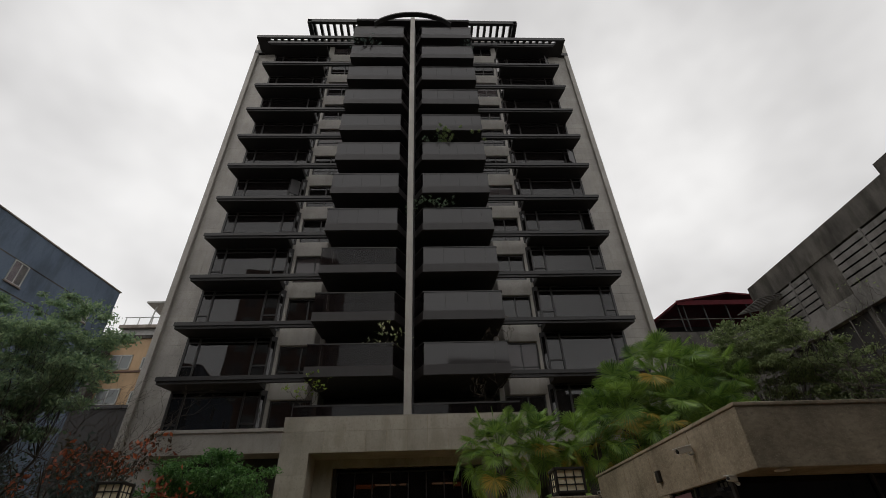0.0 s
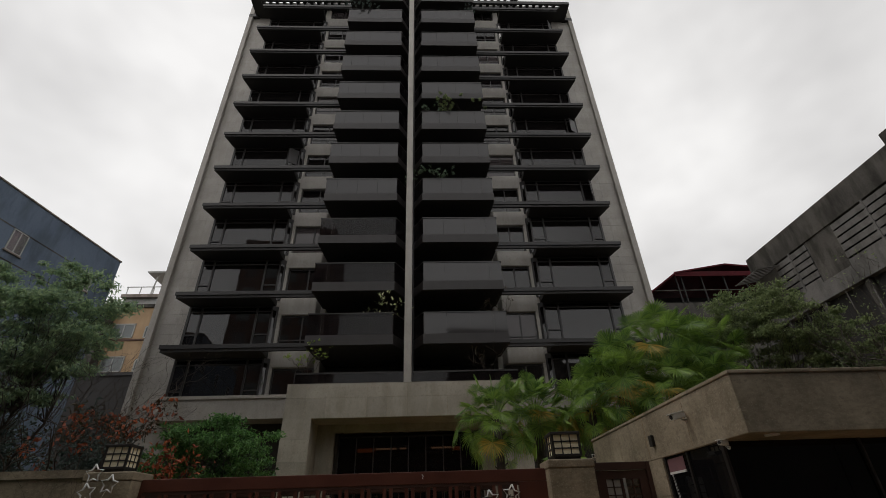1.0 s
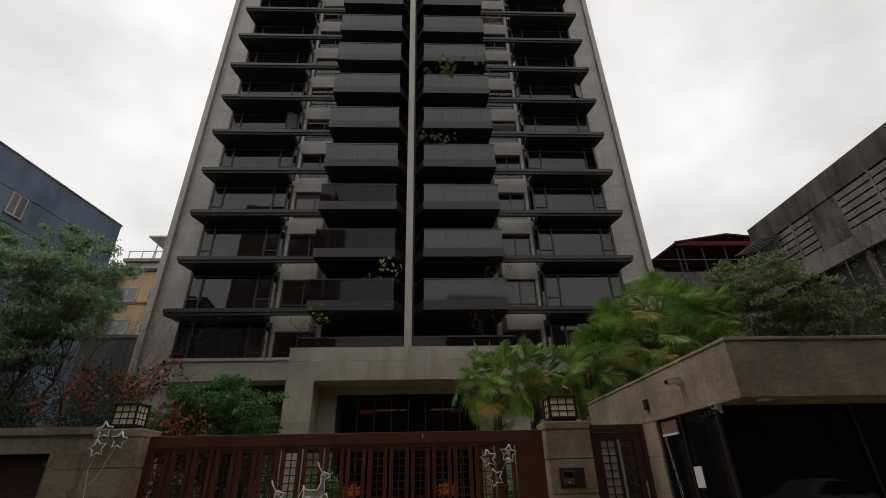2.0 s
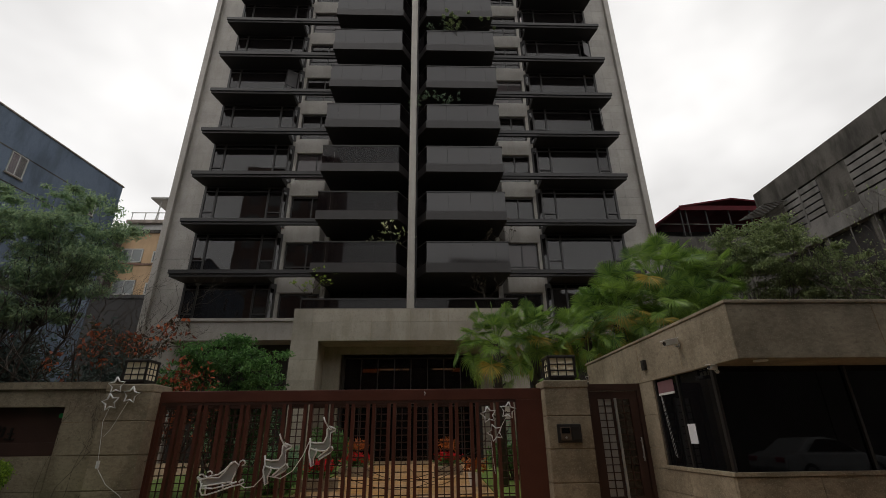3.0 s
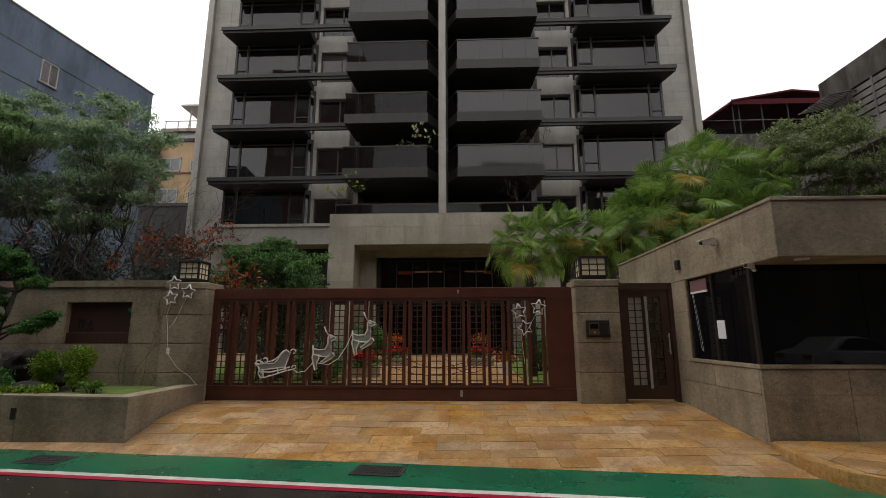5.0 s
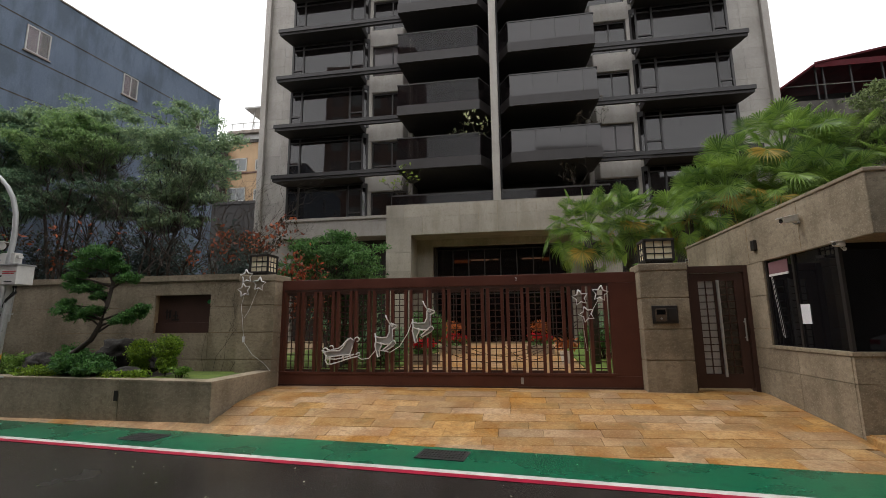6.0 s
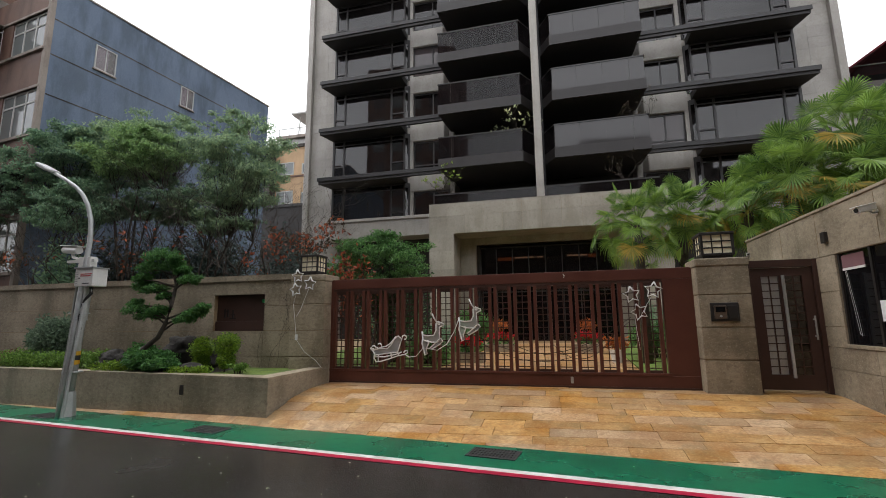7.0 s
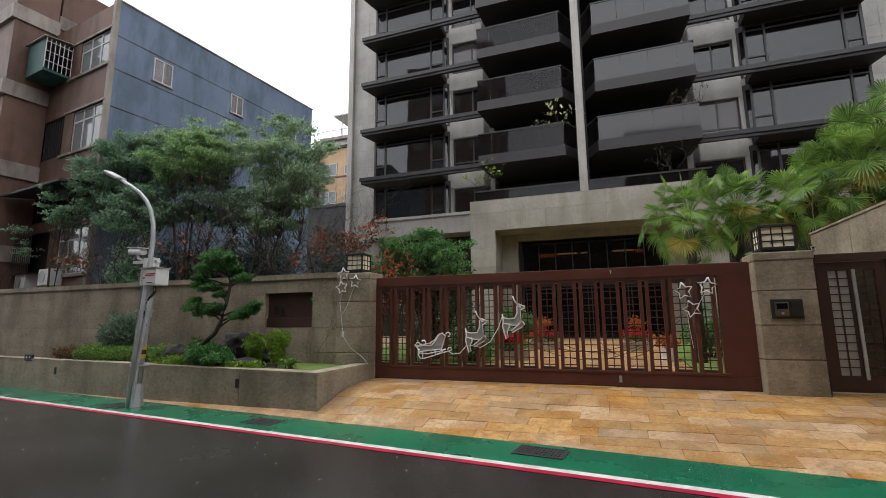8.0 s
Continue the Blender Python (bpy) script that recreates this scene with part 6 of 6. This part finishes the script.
def flowers(x, y, z, w, seed, with_orange=True):
    f = thing("flower_planter", (x, y, z), "planter of red and orange flowers in the courtyard", "flower planter", "courtyard flowers")
    part("trough", Geo().box(-w, w, -0.25, 0.25, 0, 0.3), GRANITE, f, bevel=0.02)
    part("greenery", leaves([(0, 0, 0.45)], [(w, 0.3, 0.25)], 300, 0.14, seed, 0.2), L_BUSH, f)
    part("red_blossom", leaves([(0, 0, 0.6)], [(w * 0.95, 0.3, 0.17)], 380, 0.12, seed + 1, 0.3), L_FLOWER, f, "red blossom")
    if with_orange:
        part("orange_blossom", leaves([(0, 0, 1.0)], [(w * 0.75, 0.3, 0.24)], 260, 0.1, seed + 2, 0.3), L_ORANGE, f, "orange blossom")
    return f


flowers(-2.45, 8.6, court_z(0, 8.6), 0.6, 201)
flowers(0.75, 8.6, court_z(0, 8.6), 0.5, 211)
flowers(-2.9, 4.6, court_z(0, 4.6), 0.5, 221, False)
fo = thing("flower_pot", (1.35, 5.0, court_z(0, 5)), "white pot of orange flowers in the courtyard", "flower pot")
part("pot", Geo().tube([(0, 0, 0), (0, 0, 0.35)], 0.14, 12, 0.2), WHITEMETAL, fo)
part("orange_blossom", leaves([(0, 0, 0.55)], [(0.4, 0.3, 0.2)], 260, 0.13, 231, 0.2), L_ORANGE, fo)
# ---- planter bed plants ----
BZ = 0.27


bon = thing("bonsai_pine", (-8.98, -1.0, BZ), "cloud-pruned pine with a twisting dark trunk in the planter", "bonsai tree")
g = Geo()
g.tube([(0.0, 0, -0.05), (-0.06, 0, 0.25), (-0.04, 0, 0.42), (0.16, 0, 0.54), (0.42, 0, 0.72), (0.58, 0, 1.0), (0.68, 0.02, 1.4), (0.74, 0.05, 1.85), (0.62, 0.03, 2.2), (0.42, 0, 2.45)], 0.068, 8, 0.024)
pads = [((0.3, 0, 2.5), (0.44, 0.36, 0.2)), ((0.05, 0, 2.25), (0.36, 0.3, 0.15)), ((0.6, 0.05, 2.27), (0.33, 0.28, 0.15)), ((-0.12, 0.05, 1.86), (0.3, 0.28, 0.13)), ((0.2, 0, 1.76), (0.38, 0.3, 0.13)), ((-0.2, -0.05, 1.32), (0.34, 0.28, 0.12)), ((0.12, 0.05, 1.2), (0.42, 0.3, 0.13)), ((0.42, -0.05, 1.3), (0.28, 0.24, 0.11)), ((1.1, 0.05, 1.95), (0.3, 0.25, 0.12)), ((1.3, 0.03, 1.22), (0.32, 0.26, 0.11)), ((1.1, -0.03, 1.1), (0.28, 0.24, 0.1)), ((0.5, 0.02, 1.6), (0.22, 0.2, 0.09)), ((-0.05, -0.08, 2.02), (0.26, 0.22, 0.1)), ((0.88, 0.04, 2.16), (0.22, 0.2, 0.1)), ((1.5, 0.0, 1.34), (0.2, 0.18, 0.08)), ((-0.32, 0.05, 1.48), (0.2, 0.18, 0.08)), ((0.75, -0.06, 2.42), (0.2, 0.18, 0.09))]
for c, r in pads:
    h = min(2.2, max(0.85, c[2] - 0.22))
    s = (0.52 + 0.18 * min(1.0, (h - 0.8) / 0.6), 0.03, h) if h < 2.1 else (0.6, 0.03, 2.2)
    g.tube([s, ((s[0] + c[0]) / 2, c[1], (s[2] + c[2]) / 2 + 0.02), (c[0], c[1], c[2] - 0.05)], 0.024, 6, 0.01, cap=False)
part("trunk", g, BARK, bon, "twisting dark trunk", smooth=True)
for i, (c, r) in enumerate(pads):
    r = (r[0] * 0.96, r[1] * 0.96, r[2] * 1.02)
    sub = [(c[0] + r[0] * 0.55 * math.cos(a), c[1] + r[1] * 0.5 * math.sin(a), c[2] + 0.03 * math.sin(3 * a)) for a in (0.3, 1.5, 2.6, 3.8, 5.1)] + [(c[0], c[1], c[2] + r[2] * 0.4)]
    part("needle_pad", leaves(sub, [(r[0] * 0.46, r[1] * 0.46, r[2] * 0.7)] * 6, 1300, 0.085, 300 + i, 0.2, -0.3, 0.22), L_PINE, bon)


def hedge(name, x0, x1, y0, y1, h, m, count, leaf, seed, label):
    cs, rs = [], []
    rng = random.Random(seed)
    n = max(3, int((x1 - x0) / 0.22))
    for i in range(n):
        for y in (y0 * 0.75 + y1 * 0.25, y0 * 0.25 + y1 * 0.75):
            cs.append(((x1 - x0) * (i + 0.5) / n + rng.uniform(-0.05, 0.05), y - y0, h * 0.5 + rng.uniform(-0.03, 0.03)))
            rs.append((0.2, (y1 - y0) * 0.36, h * 0.5))
    t = thing(name, (x0, y0, BZ), label, "hedge")
    part("foliage", leaves(cs, rs, count, leaf, seed, 0.45), m, t)
    st = Geo()
    for c in cs:
        st.tube([(c[0], c[1], -0.03), (c[0], c[1], h * 0.5)], 0.008, 4)
    part("stem", st, BARK, t)
    return t


hedge("low_hedge", -13.0, -9.95, -1.2, -0.65, 0.44, L_HEDGE, 10500, 0.06, 401, "clipped low green hedge in the planter")
hedge("russet_hedge", -14.15, -12.95, -1.05, -0.55, 0.4, L_BROWN, 2200, 0.07, 402, "clipped russet low hedge in the planter")
hedge("lime_edging", -9.6, -8.8, -1.6, -1.25, 0.24, L_LIME, 1500, 0.06, 403, "low lime-green edging plants")
hedge("lime_edging", -7.5, -6.8, -1.72, -1.4, 0.2, L_LIME, 1300, 0.06, 404, "low lime-green edging plants")


def topiary(at, balls, seed):
    """Round clipped heads of small leaves on bare stems."""
    t = thing("round_shrub", at, "clipped yellow-green shrub with round heads in the planter", "shrub", "round clipped shrubs")
    g = Geo()
    for i, (x, y, z, r) in enumerate(balls):
        g.tube([(x * 0.3, y * 0.3, -0.04), (x * 0.7, y * 0.6, z * 0.5), (x, y, z)], 0.018, 6, 0.01, cap=False)
        rng = random.Random(seed + i)
        cs, rs = [(x, y, z)], [(r * 0.95,) * 3]
        for k in range(16):
            d = Vector((rng.gauss(0, 1), rng.gauss(0, 1), rng.gauss(0, 1))).normalized() * r * 0.74
            cs.append((x + d.x, y + d.y, z + d.z * 0.88))
            rs.append((r * 0.27,) * 3)
        part("leaf_ball", leaves(cs, rs, int(70000 * r * r) + 300, 0.038, seed + i, 0.55, 0, 0.5), L_LIME, t)
    part("stem", g, BARK, t)


topiary((-7.4, -1.0, BZ), [(0, 0, 0.5, 0.25), (-0.03, 0.02, 0.23, 0.18)], 411)
topiary((-6.84, -1.0, BZ), [(0.0, 0.05, 0.56, 0.27), (0.03, 0.0, 0.25, 0.19)], 412)
shrub("spreading_juniper", (-8.4, -1.35, BZ), "dark green spreading juniper in the planter", (0.62, 0.36, 0.42), L_PINE, 4400, 0.09, 413, clumps=16)
shrub("spreading_juniper", (-7.95, -1.45, BZ), "dark green spreading juniper in the planter", (0.5, 0.3, 0.3), L_PINE, 3000, 0.09, 414, clumps=12)
shrub("grey_green_shrub", (-12.3, -0.6, BZ), "loose grey-green shrub against the garden wall", (0.85, 0.4, 1.12), L_GREY, 7000, 0.095, 415, clumps=20)
shrub("small_shrub", (-9.2, -0.7, BZ), "small dark green shrub under the pine", (0.4, 0.3, 0.6), L_PINE, 1200, 0.08, 416, clumps=10)
shrub("ground_cover", (-6.3, -1.2, BZ), "small variegated ground cover by the lawn", (0.28, 0.2, 0.2), L_HEDGE, 500, 0.06, 417, clumps=8)
tagged(part("lawn_bed", Geo().prism([(-7.0, bed_y(-7) + 0.32), (-5.34, bed_y(-5.34) + 0.32), (-5.34, -0.35), (-5.85, -0.02), (-7.0, -0.02)], 0.2, 0.285), LAWN), "patch of damp lawn in the planter", "lawn", kind="structure")


def rock(at, size, seed):
    bm = bmesh.new()
    bmesh.ops.create_icosphere(bm, subdivisions=4, radius=1.0)
    for v in bm.verts:
        d = v.co.normalized()
        k = 1 + 0.26 * noise.noise(d * 1.5 + Vector((seed, 0, 0))) - 0.3 * abs(noise.noise(d * 2.6 + Vector((0, seed, 0)))) - 0.16 * abs(noise.noise(d * 6 + Vector((seed, 0, seed)))) + 0.06 * noise.noise(d * 11 + Vector((seed, seed, 0)))
        v.co = Vector((d.x * size[0], d.y * size[1], d.z * size[2])) * k
    me = bpy.data.meshes.new("garden_rock")
    bm.to_mesh(me)
    bm.free()
    me.polygons.foreach_set("use_smooth", [True] * len(me.polygons))
    me.materials.append(ROCK)
    ob = new("garden_rock", me)
    ob.location = at
    return tagged(ob, "dark weathered garden rock in the planter", "rock", "garden rocks")


for at, s, k in (((-9.75, -0.95, 0.46), (0.46, 0.3, 0.27), 1), ((-8.35, -0.4, 0.66), (0.68, 0.3, 0.4), 2), ((-7.75, -0.45, 0.55), (0.34, 0.25, 0.34), 3), ((-7.3, -1.4, 0.33), (0.42, 0.25, 0.17), 4), ((-8.8, -0.6, 0.5), (0.3, 0.2, 0.25), 5)):
    rock(at, s, k)


vine = thing("bare_vine", (-6.0, -0.03, BZ), "thin bare vine twigs spread over the granite wall", "vine")
g, rv = Geo(), random.Random(8)
for k in range(7):
    twigs(g, (-0.7 + 0.2 * k, 0, 0.0), (-0.5 + 0.22 * k + rv.uniform(-0.3, 0.3), 0, 0.9 + rv.uniform(0, 0.5)), 0.005, 2, rv, 0.6, 3, None, 0.1, 3)
g.v = [(x, min(0.02, y * 0.06), z) for x, y, z in g.v]
part("twig_net", g, BARK, vine)
sock = thing("wall_socket", (-14.75, bed_y(-14.75) - 0.02, 0.27), "small dark socket plate on the low wall", "socket")
part("plate", Geo().box(-0.17, 0.17, 0, 0.04, 0, 0.17), DARKMETAL, sock, bevel=0.005)
part("outlet", Geo().box(-0.08, -0.05, -0.006, 0, 0.08, 0.11), WHITEMETAL, sock)
part("outlet", Geo().box(0.04, 0.07, -0.006, 0, 0.08, 0.11), WHITEMETAL, sock)

# ---- fan palms ----
def frond(g, hub, d, side, radius, rng, nseg=28):
    """One fan leaf: slender folded segments round the hub, joined at first, with thin hanging tips."""
    d, side = Vector(d).normalized(), Vector(side).normalized()
    tw = rng.uniform(-0.45, 0.45)
    nrm = side.cross(d).normalized()
    side = (side * math.cos(tw) + nrm * math.sin(tw)).normalized()
    nrm = side.cross(d).normalized()
    hub, arc = Vector(hub), rng.uniform(230, 280)
    for j in range(nseg):
        a = radians(arc * ((j + 0.5) / nseg - 0.5))
        u = (d * math.cos(a) + side * math.sin(a) - nrm * 0.14 * math.cos(a)).normalized()
        L = radius * (0.8 + 0.2 * math.cos(a * 0.8)) * rng.uniform(0.92, 1.07)
        w = u.cross(nrm).normalized() * (L * radians(arc / nseg) * 0.22)
        m = hub + u * L * 0.54
        t1 = hub + u * L * 0.8 - Vector((0, 0, 0.06 * L))
        t2 = hub + u * L * 0.93 - Vector((0, 0, (0.2 + 0.25 * rng.random()) * L))
        k = len(g.v)
        rise = nrm * 0.03 * L
        g.v += [tuple(hub), tuple(m - w), tuple(m + rise), tuple(m + w), tuple(t1 - w * 0.34), tuple(t1 + w * 0.34), tuple(t2)]
        g.f += [(k, k + 1, k + 2), (k, k + 2, k + 3), (k + 1, k + 4, k + 5, k + 3, k + 2), (k + 4, k + 6, k + 5)]


def palm(at, height, seed, n=30, radius=0.8, lean=(0, 0)):
    rng = random.Random(seed)
    p = thing("fan_palm", at, "fan palm with drooping green leaves and some yellow ones", "palm tree", "fan palms")
    n = int(n * 1.9)
    top = Vector((lean[0], lean[1], height))
    g = Geo()
    g.tube([(0, 0, -0.1), (lean[0] * 0.3, lean[1] * 0.3, height * 0.5), tuple(top)], 0.14, 10, 0.11)
    for k in range(26):
        a, z = k * 2.4, height * (0.35 + 0.65 * k / 26)
        c = Vector((lean[0] * z / height, lean[1] * z / height, z))
        g.tube([c, c + Vector((math.cos(a) * 0.2, math.sin(a) * 0.2, 0.14))], 0.035, 4, 0.015)
    part("trunk", g, BARK, p, "fibrous brown trunk", smooth=True)
    for k in range(n):
        a = k * 2.39996 + rng.uniform(-0.25, 0.25)
        e = radians(86 - 138 * (k / n) ** 0.95 + rng.uniform(-12, 12))
        dirn = Vector((math.cos(a) * math.cos(e), math.sin(a) * math.cos(e), math.sin(e)))
        L = radius * rng.uniform(0.85, 1.5)
        hub = top + dirn * L + Vector((0, 0, -0.1 * L))
        leaf = Geo()
        leaf.tube([top, top + dirn * L * 0.5 + Vector((0, 0, 0.05)), hub], 0.013, 4, 0.007)
        tilt = e - radians(rng.uniform(0, 30) if e > 0.5 else rng.uniform(35, 75))
        out = Vector((math.cos(a) * math.cos(tilt), math.sin(a) * math.cos(tilt), math.sin(tilt)))
        frond(leaf, hub, out, (-math.sin(a), math.cos(a), 0), radius * rng.uniform(0.48, 0.68), rng, 24)
        dry = k > n * 0.6 and rng.random() < 0.28
        part("frond", leaf, L_PALM_OLD if dry else L_PALM, p, "yellowed fan leaf" if dry else "")
    return p


palm((2.05, 4.3, 0), 3.85, 1, 32, 0.8)
palm((3.3, 4.9, 0), 4.1, 2, 30, 0.8)
palm((4.9, 4.6, 0), 4.1, 3, 26, 0.85)
palm((5.9, 4.4, 0), 4.8, 4, 34, 0.95)
palm((7.8, 5.0, 0), 6.0, 5, 34, 1.0)
palm((7.4, 4.2, 0), 4.5, 6, 32, 0.95)
palm((9.1, 5.2, 0), 5.6, 7, 32, 1.0)
palm((8.6, 4.0, 0), 4.1, 8, 24, 0.85)
palm((6.3, 5.6, 0), 4.9, 9, 24, 0.9)
shrub("philodendron", (3.0, 2.2, court_z(3, 2.2)), "large-leaved yellow-green plant behind the gate pillar", (0.8, 0.5, 3.0), leafy("broad_leaves", (0.2, 0.3, 0.05), (0.09, 0.17, 0.03), 0.3), 520, 0.34, 501, clumps=22)
# olive paled and dulled: haze over the right-hand trees is mixed in
L_HAZE = leafy("hazy_olive_leaves", (0.33, 0.4, 0.18), (0.12, 0.165, 0.075), 0.45)
# L_HAZE at under half strength: the shade below the trees, as leaf colour
L_HAZE_SHADE = leafy("shaded_olive_leaves", (0.15, 0.19, 0.09), (0.05, 0.07, 0.035), 0.3)
# loose trees and shrubs in front of the old concrete building
RT = "loose dull green tree in front of the old concrete building"
layered_tree((11.7, 5.2, 0), RT, (0.1, 0, 6.9), (1.9, 0.9, 1.7), L_HAZE, 70, 330, 0.1, 511, 3, 0.6)
layered_tree((13.9, 4.9, 0), RT, (0.1, 0, 6.0), (1.8, 0.8, 1.2), L_HAZE, 50, 320, 0.1, 512, 3, 0.6)
layered_tree((9.9, 6.0, 0), RT, (0, 0, 6.6), (1.3, 0.7, 0.9), L_HAZE, 34, 300, 0.1, 514, 2, 0.55)
layered_tree((15.8, 4.2, 0), RT, (0, 0, 5.3), (1.3, 0.7, 0.9), L_HAZE, 30, 300, 0.1, 515, 2, 0.55)
tree("bare_tree", (13.6, 2.4, 0), "slender bare tree in front of the old concrete building", 6.0, 2.0, L_HAZE, 600, 0.08, 513, 3, 0.07, 0.5, 3, low=0.5)
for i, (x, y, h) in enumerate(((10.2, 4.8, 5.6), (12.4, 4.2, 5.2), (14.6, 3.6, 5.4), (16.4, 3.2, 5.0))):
    shrub("dark_shrub", (x, y, 0), "tangled shrub coloured dark as shade behind the guard house roof", (1.6, 1.0, h), L_HAZE_SHADE, 7500, 0.11, 520 + i, clumps=30)


# ---- plants on the balconies ----
def balcony_plant(x, z, h, w, m, count, leaf, seed, label, y=15.45, bare=True):
    rng = random.Random(seed)
    h, w = h * 0.74, w * 0.75
    t = thing("balcony_plant", (x, y, z), label, "potted plant", "balcony plants")
    part("pot", Geo().tube([(0, 0, 0), (0, 0, 0.32)], 0.13, 10, 0.18), DARKMETAL, t)
    g, ends = Geo(), []
    for k in range(4):
        a = k * 1.57 + rng.uniform(-0.5, 0.5)
        twigs(g, (0, 0, 0.25), (math.cos(a) * w * 0.5, math.sin(a) * 0.25, h * rng.uniform(0.6, 0.85)), 0.02, 2, rng, 0.6, 3, ends)
    part("branching_stem", g, BARK, t)
    ends = [e for e in ends if e[2] > 0.58 * h] or ends
    part("foliage", leaves(ends, [0.14] * len(ends), count, leaf, seed, 0.1), m, t)
    return t


def fl(k):
    return 9.92 + STOREY * k + 0.58


balcony_plant(-2.2, fl(0), 2.35, 2.0, L_WHITE, 150, 0.17, 601, "frangipani with pale blossom in a pot on a balcony")
balcony_plant(-6.3, 7.78, 2.2, 1.4, leafy("yellow_green_leaves", (0.35, 0.45, 0.08), (0.15, 0.25, 0.04), 0.3), 120, 0.17, 602, "thin shrub with yellow-green leaves on the terrace", 15.3)
balcony_plant(3.3, 7.78, 2.3, 1.7, L_OLIVE, 200, 0.09, 603, "bare twiggy shrub on the terrace")
balcony_plant(4.35, fl(0), 2.3, 1.5, L_OLIVE, 220, 0.09, 604, "bare twiggy shrub on a balcony")
balcony_plant(0.45, fl(3), 2.4, 2.0, L_GREY, 1100, 0.1, 605, "pale straggling shrub on a balcony", 15.3)
balcony_plant(0.55, fl(5), 2.2, 1.6, L_GREY, 500, 0.1, 606, "straggling shrub on a balcony", 15.3)
balcony_plant(2.3, fl(5), 2.5, 2.6, L_HAZE, 2200, 0.16, 607, "tall grassy plant on a balcony", 15.3)
balcony_plant(-5.2, fl(9), 2.2, 2.0, L_DARK, 500, 0.14, 608, "hanging green plant on a balcony", 15.3)
balcony_plant(4.2, fl(9), 2.1, 0.7, L_DARK, 300, 0.14, 609, "small green plant on a balcony", 15.3)

# ---- stone slabs of the apron ----
random.seed(9)



def slab(poly, zf, parent):
    if len(poly) < 3:
        return
    cx, cy_ = sum(p[0] for p in poly) / len(poly), sum(p[1] for p in poly) / len(poly)
    q = [(cx + (x - cx) * 0.991, cy_ + (y - cy_) * 0.98) for x, y in poly]
    j = random.uniform(-0.0025, 0.0025)
    part("paving_slab", Geo().prism(q, lambda x, y: zf(x, y) - 0.03, lambda x, y: zf(x, y) + j), PAVING, parent)


y = 0.2
row = 0
while y > -3.7:
    h = (0.30, 0.27, 0.33, 0.3)[row % 4]
    x = -5.2 + random.uniform(-0.5, 0)
    while x < 4.2:
        w = random.choice((0.5, 0.62, 0.78, 0.95))
        q = [(max(x, -4.99), y - h), (min(x + w, 4.14), y - h), (min(x + w, 4.14), y), (max(x, -4.99), y)]
        if q[1][0] - q[0][0] > 0.05:
            q = clip(q, -SLOPE, 1, 3.0)
            q = clip(q, -1, 0.0, 4.14) if y > -2.6 else clip(q, -1, -0.14, 3.53)
            slab(q, apron_z, apron)
        x += w
    y -= h
    row += 1
x = -4.99
while x > -20:
    w = random.choice((0.6, 0.75, 0.9))
    q = [(x - w, edge_y(x - w)), (x, edge_y(x)), (x, bed_y(x)), (x - w, bed_y(x - w))]
    slab(q, lambda x, y: apron_z(min(x, -5.2), y) + 0.002, apron)
    x -= w
# diagonal tiles on the raised footway
for i in range(-4, 22):
    for j in range(-14, 14):
        u, v = 0.46 * i, 0.46 * j
        c = (4.0 + (u + v) * 0.8, -3.3 + (v - u) * 0.6)
        q = [(c[0] - 0.368, c[1]), (c[0], c[1] - 0.276), (c[0] + 0.368, c[1]), (c[0], c[1] + 0.276)]
        q = clip(clip(q, 1, 0.0, -4.16), 0, -1, -2.5)
        q = clip(clip(clip(q, -1, 0, 9.5), 0.122, 1, 3.66), 0.6, 1, 1.45)
        if len(q) > 2:
            slab(q, lambda x, y: -0.155, raised)
# courtyard slabs: joined, seen only through the gate
y = 0.25
while y < 14:
    x = -3.4
    while x < 1.9:
        w = random.choice((0.6, 0.8, 1.0))
        q = [(x + 0.006, y + 0.006), (min(x + w, 2.0) - 0.006, y + 0.006), (min(x + w, 2.0) - 0.006, y + 0.434), (x + 0.006, y + 0.434)]
        part("paving_slab", Geo().prism(q, lambda x, y: court_z(x, y) - 0.02, lambda x, y: court_z(x, y) + 0.014), PAVING, court)
        x += w
    y += 0.44

# fallen leaves on the street and apron
r_ = np.random.default_rng(77)
g = Geo()
for _ in range(160):
    x, y = r_.uniform(-12, 4), r_.uniform(-7, -0.6)
    z = (apron_z(x, y) if y > edge_y(x) else road_z(x)) + 0.012
    if x < -4.7 and y > edge_y(x):
        continue
    a, s = r_.uniform(0, 6.28), r_.uniform(0.008, 0.018)
    c, d = math.cos(a) * s, math.sin(a) * s
    g.quad((x - c, y - d, z), (x + d * 0.5, y - c * 0.5, z + 0.004), (x + c, y + d, z), (x - d * 0.5, y + c * 0.5, z + 0.004))
tagged(part("fallen_leaves", g, L_WHITE), "tiny pale fallen leaves scattered on the wet ground", "leaves", kind="stuff")
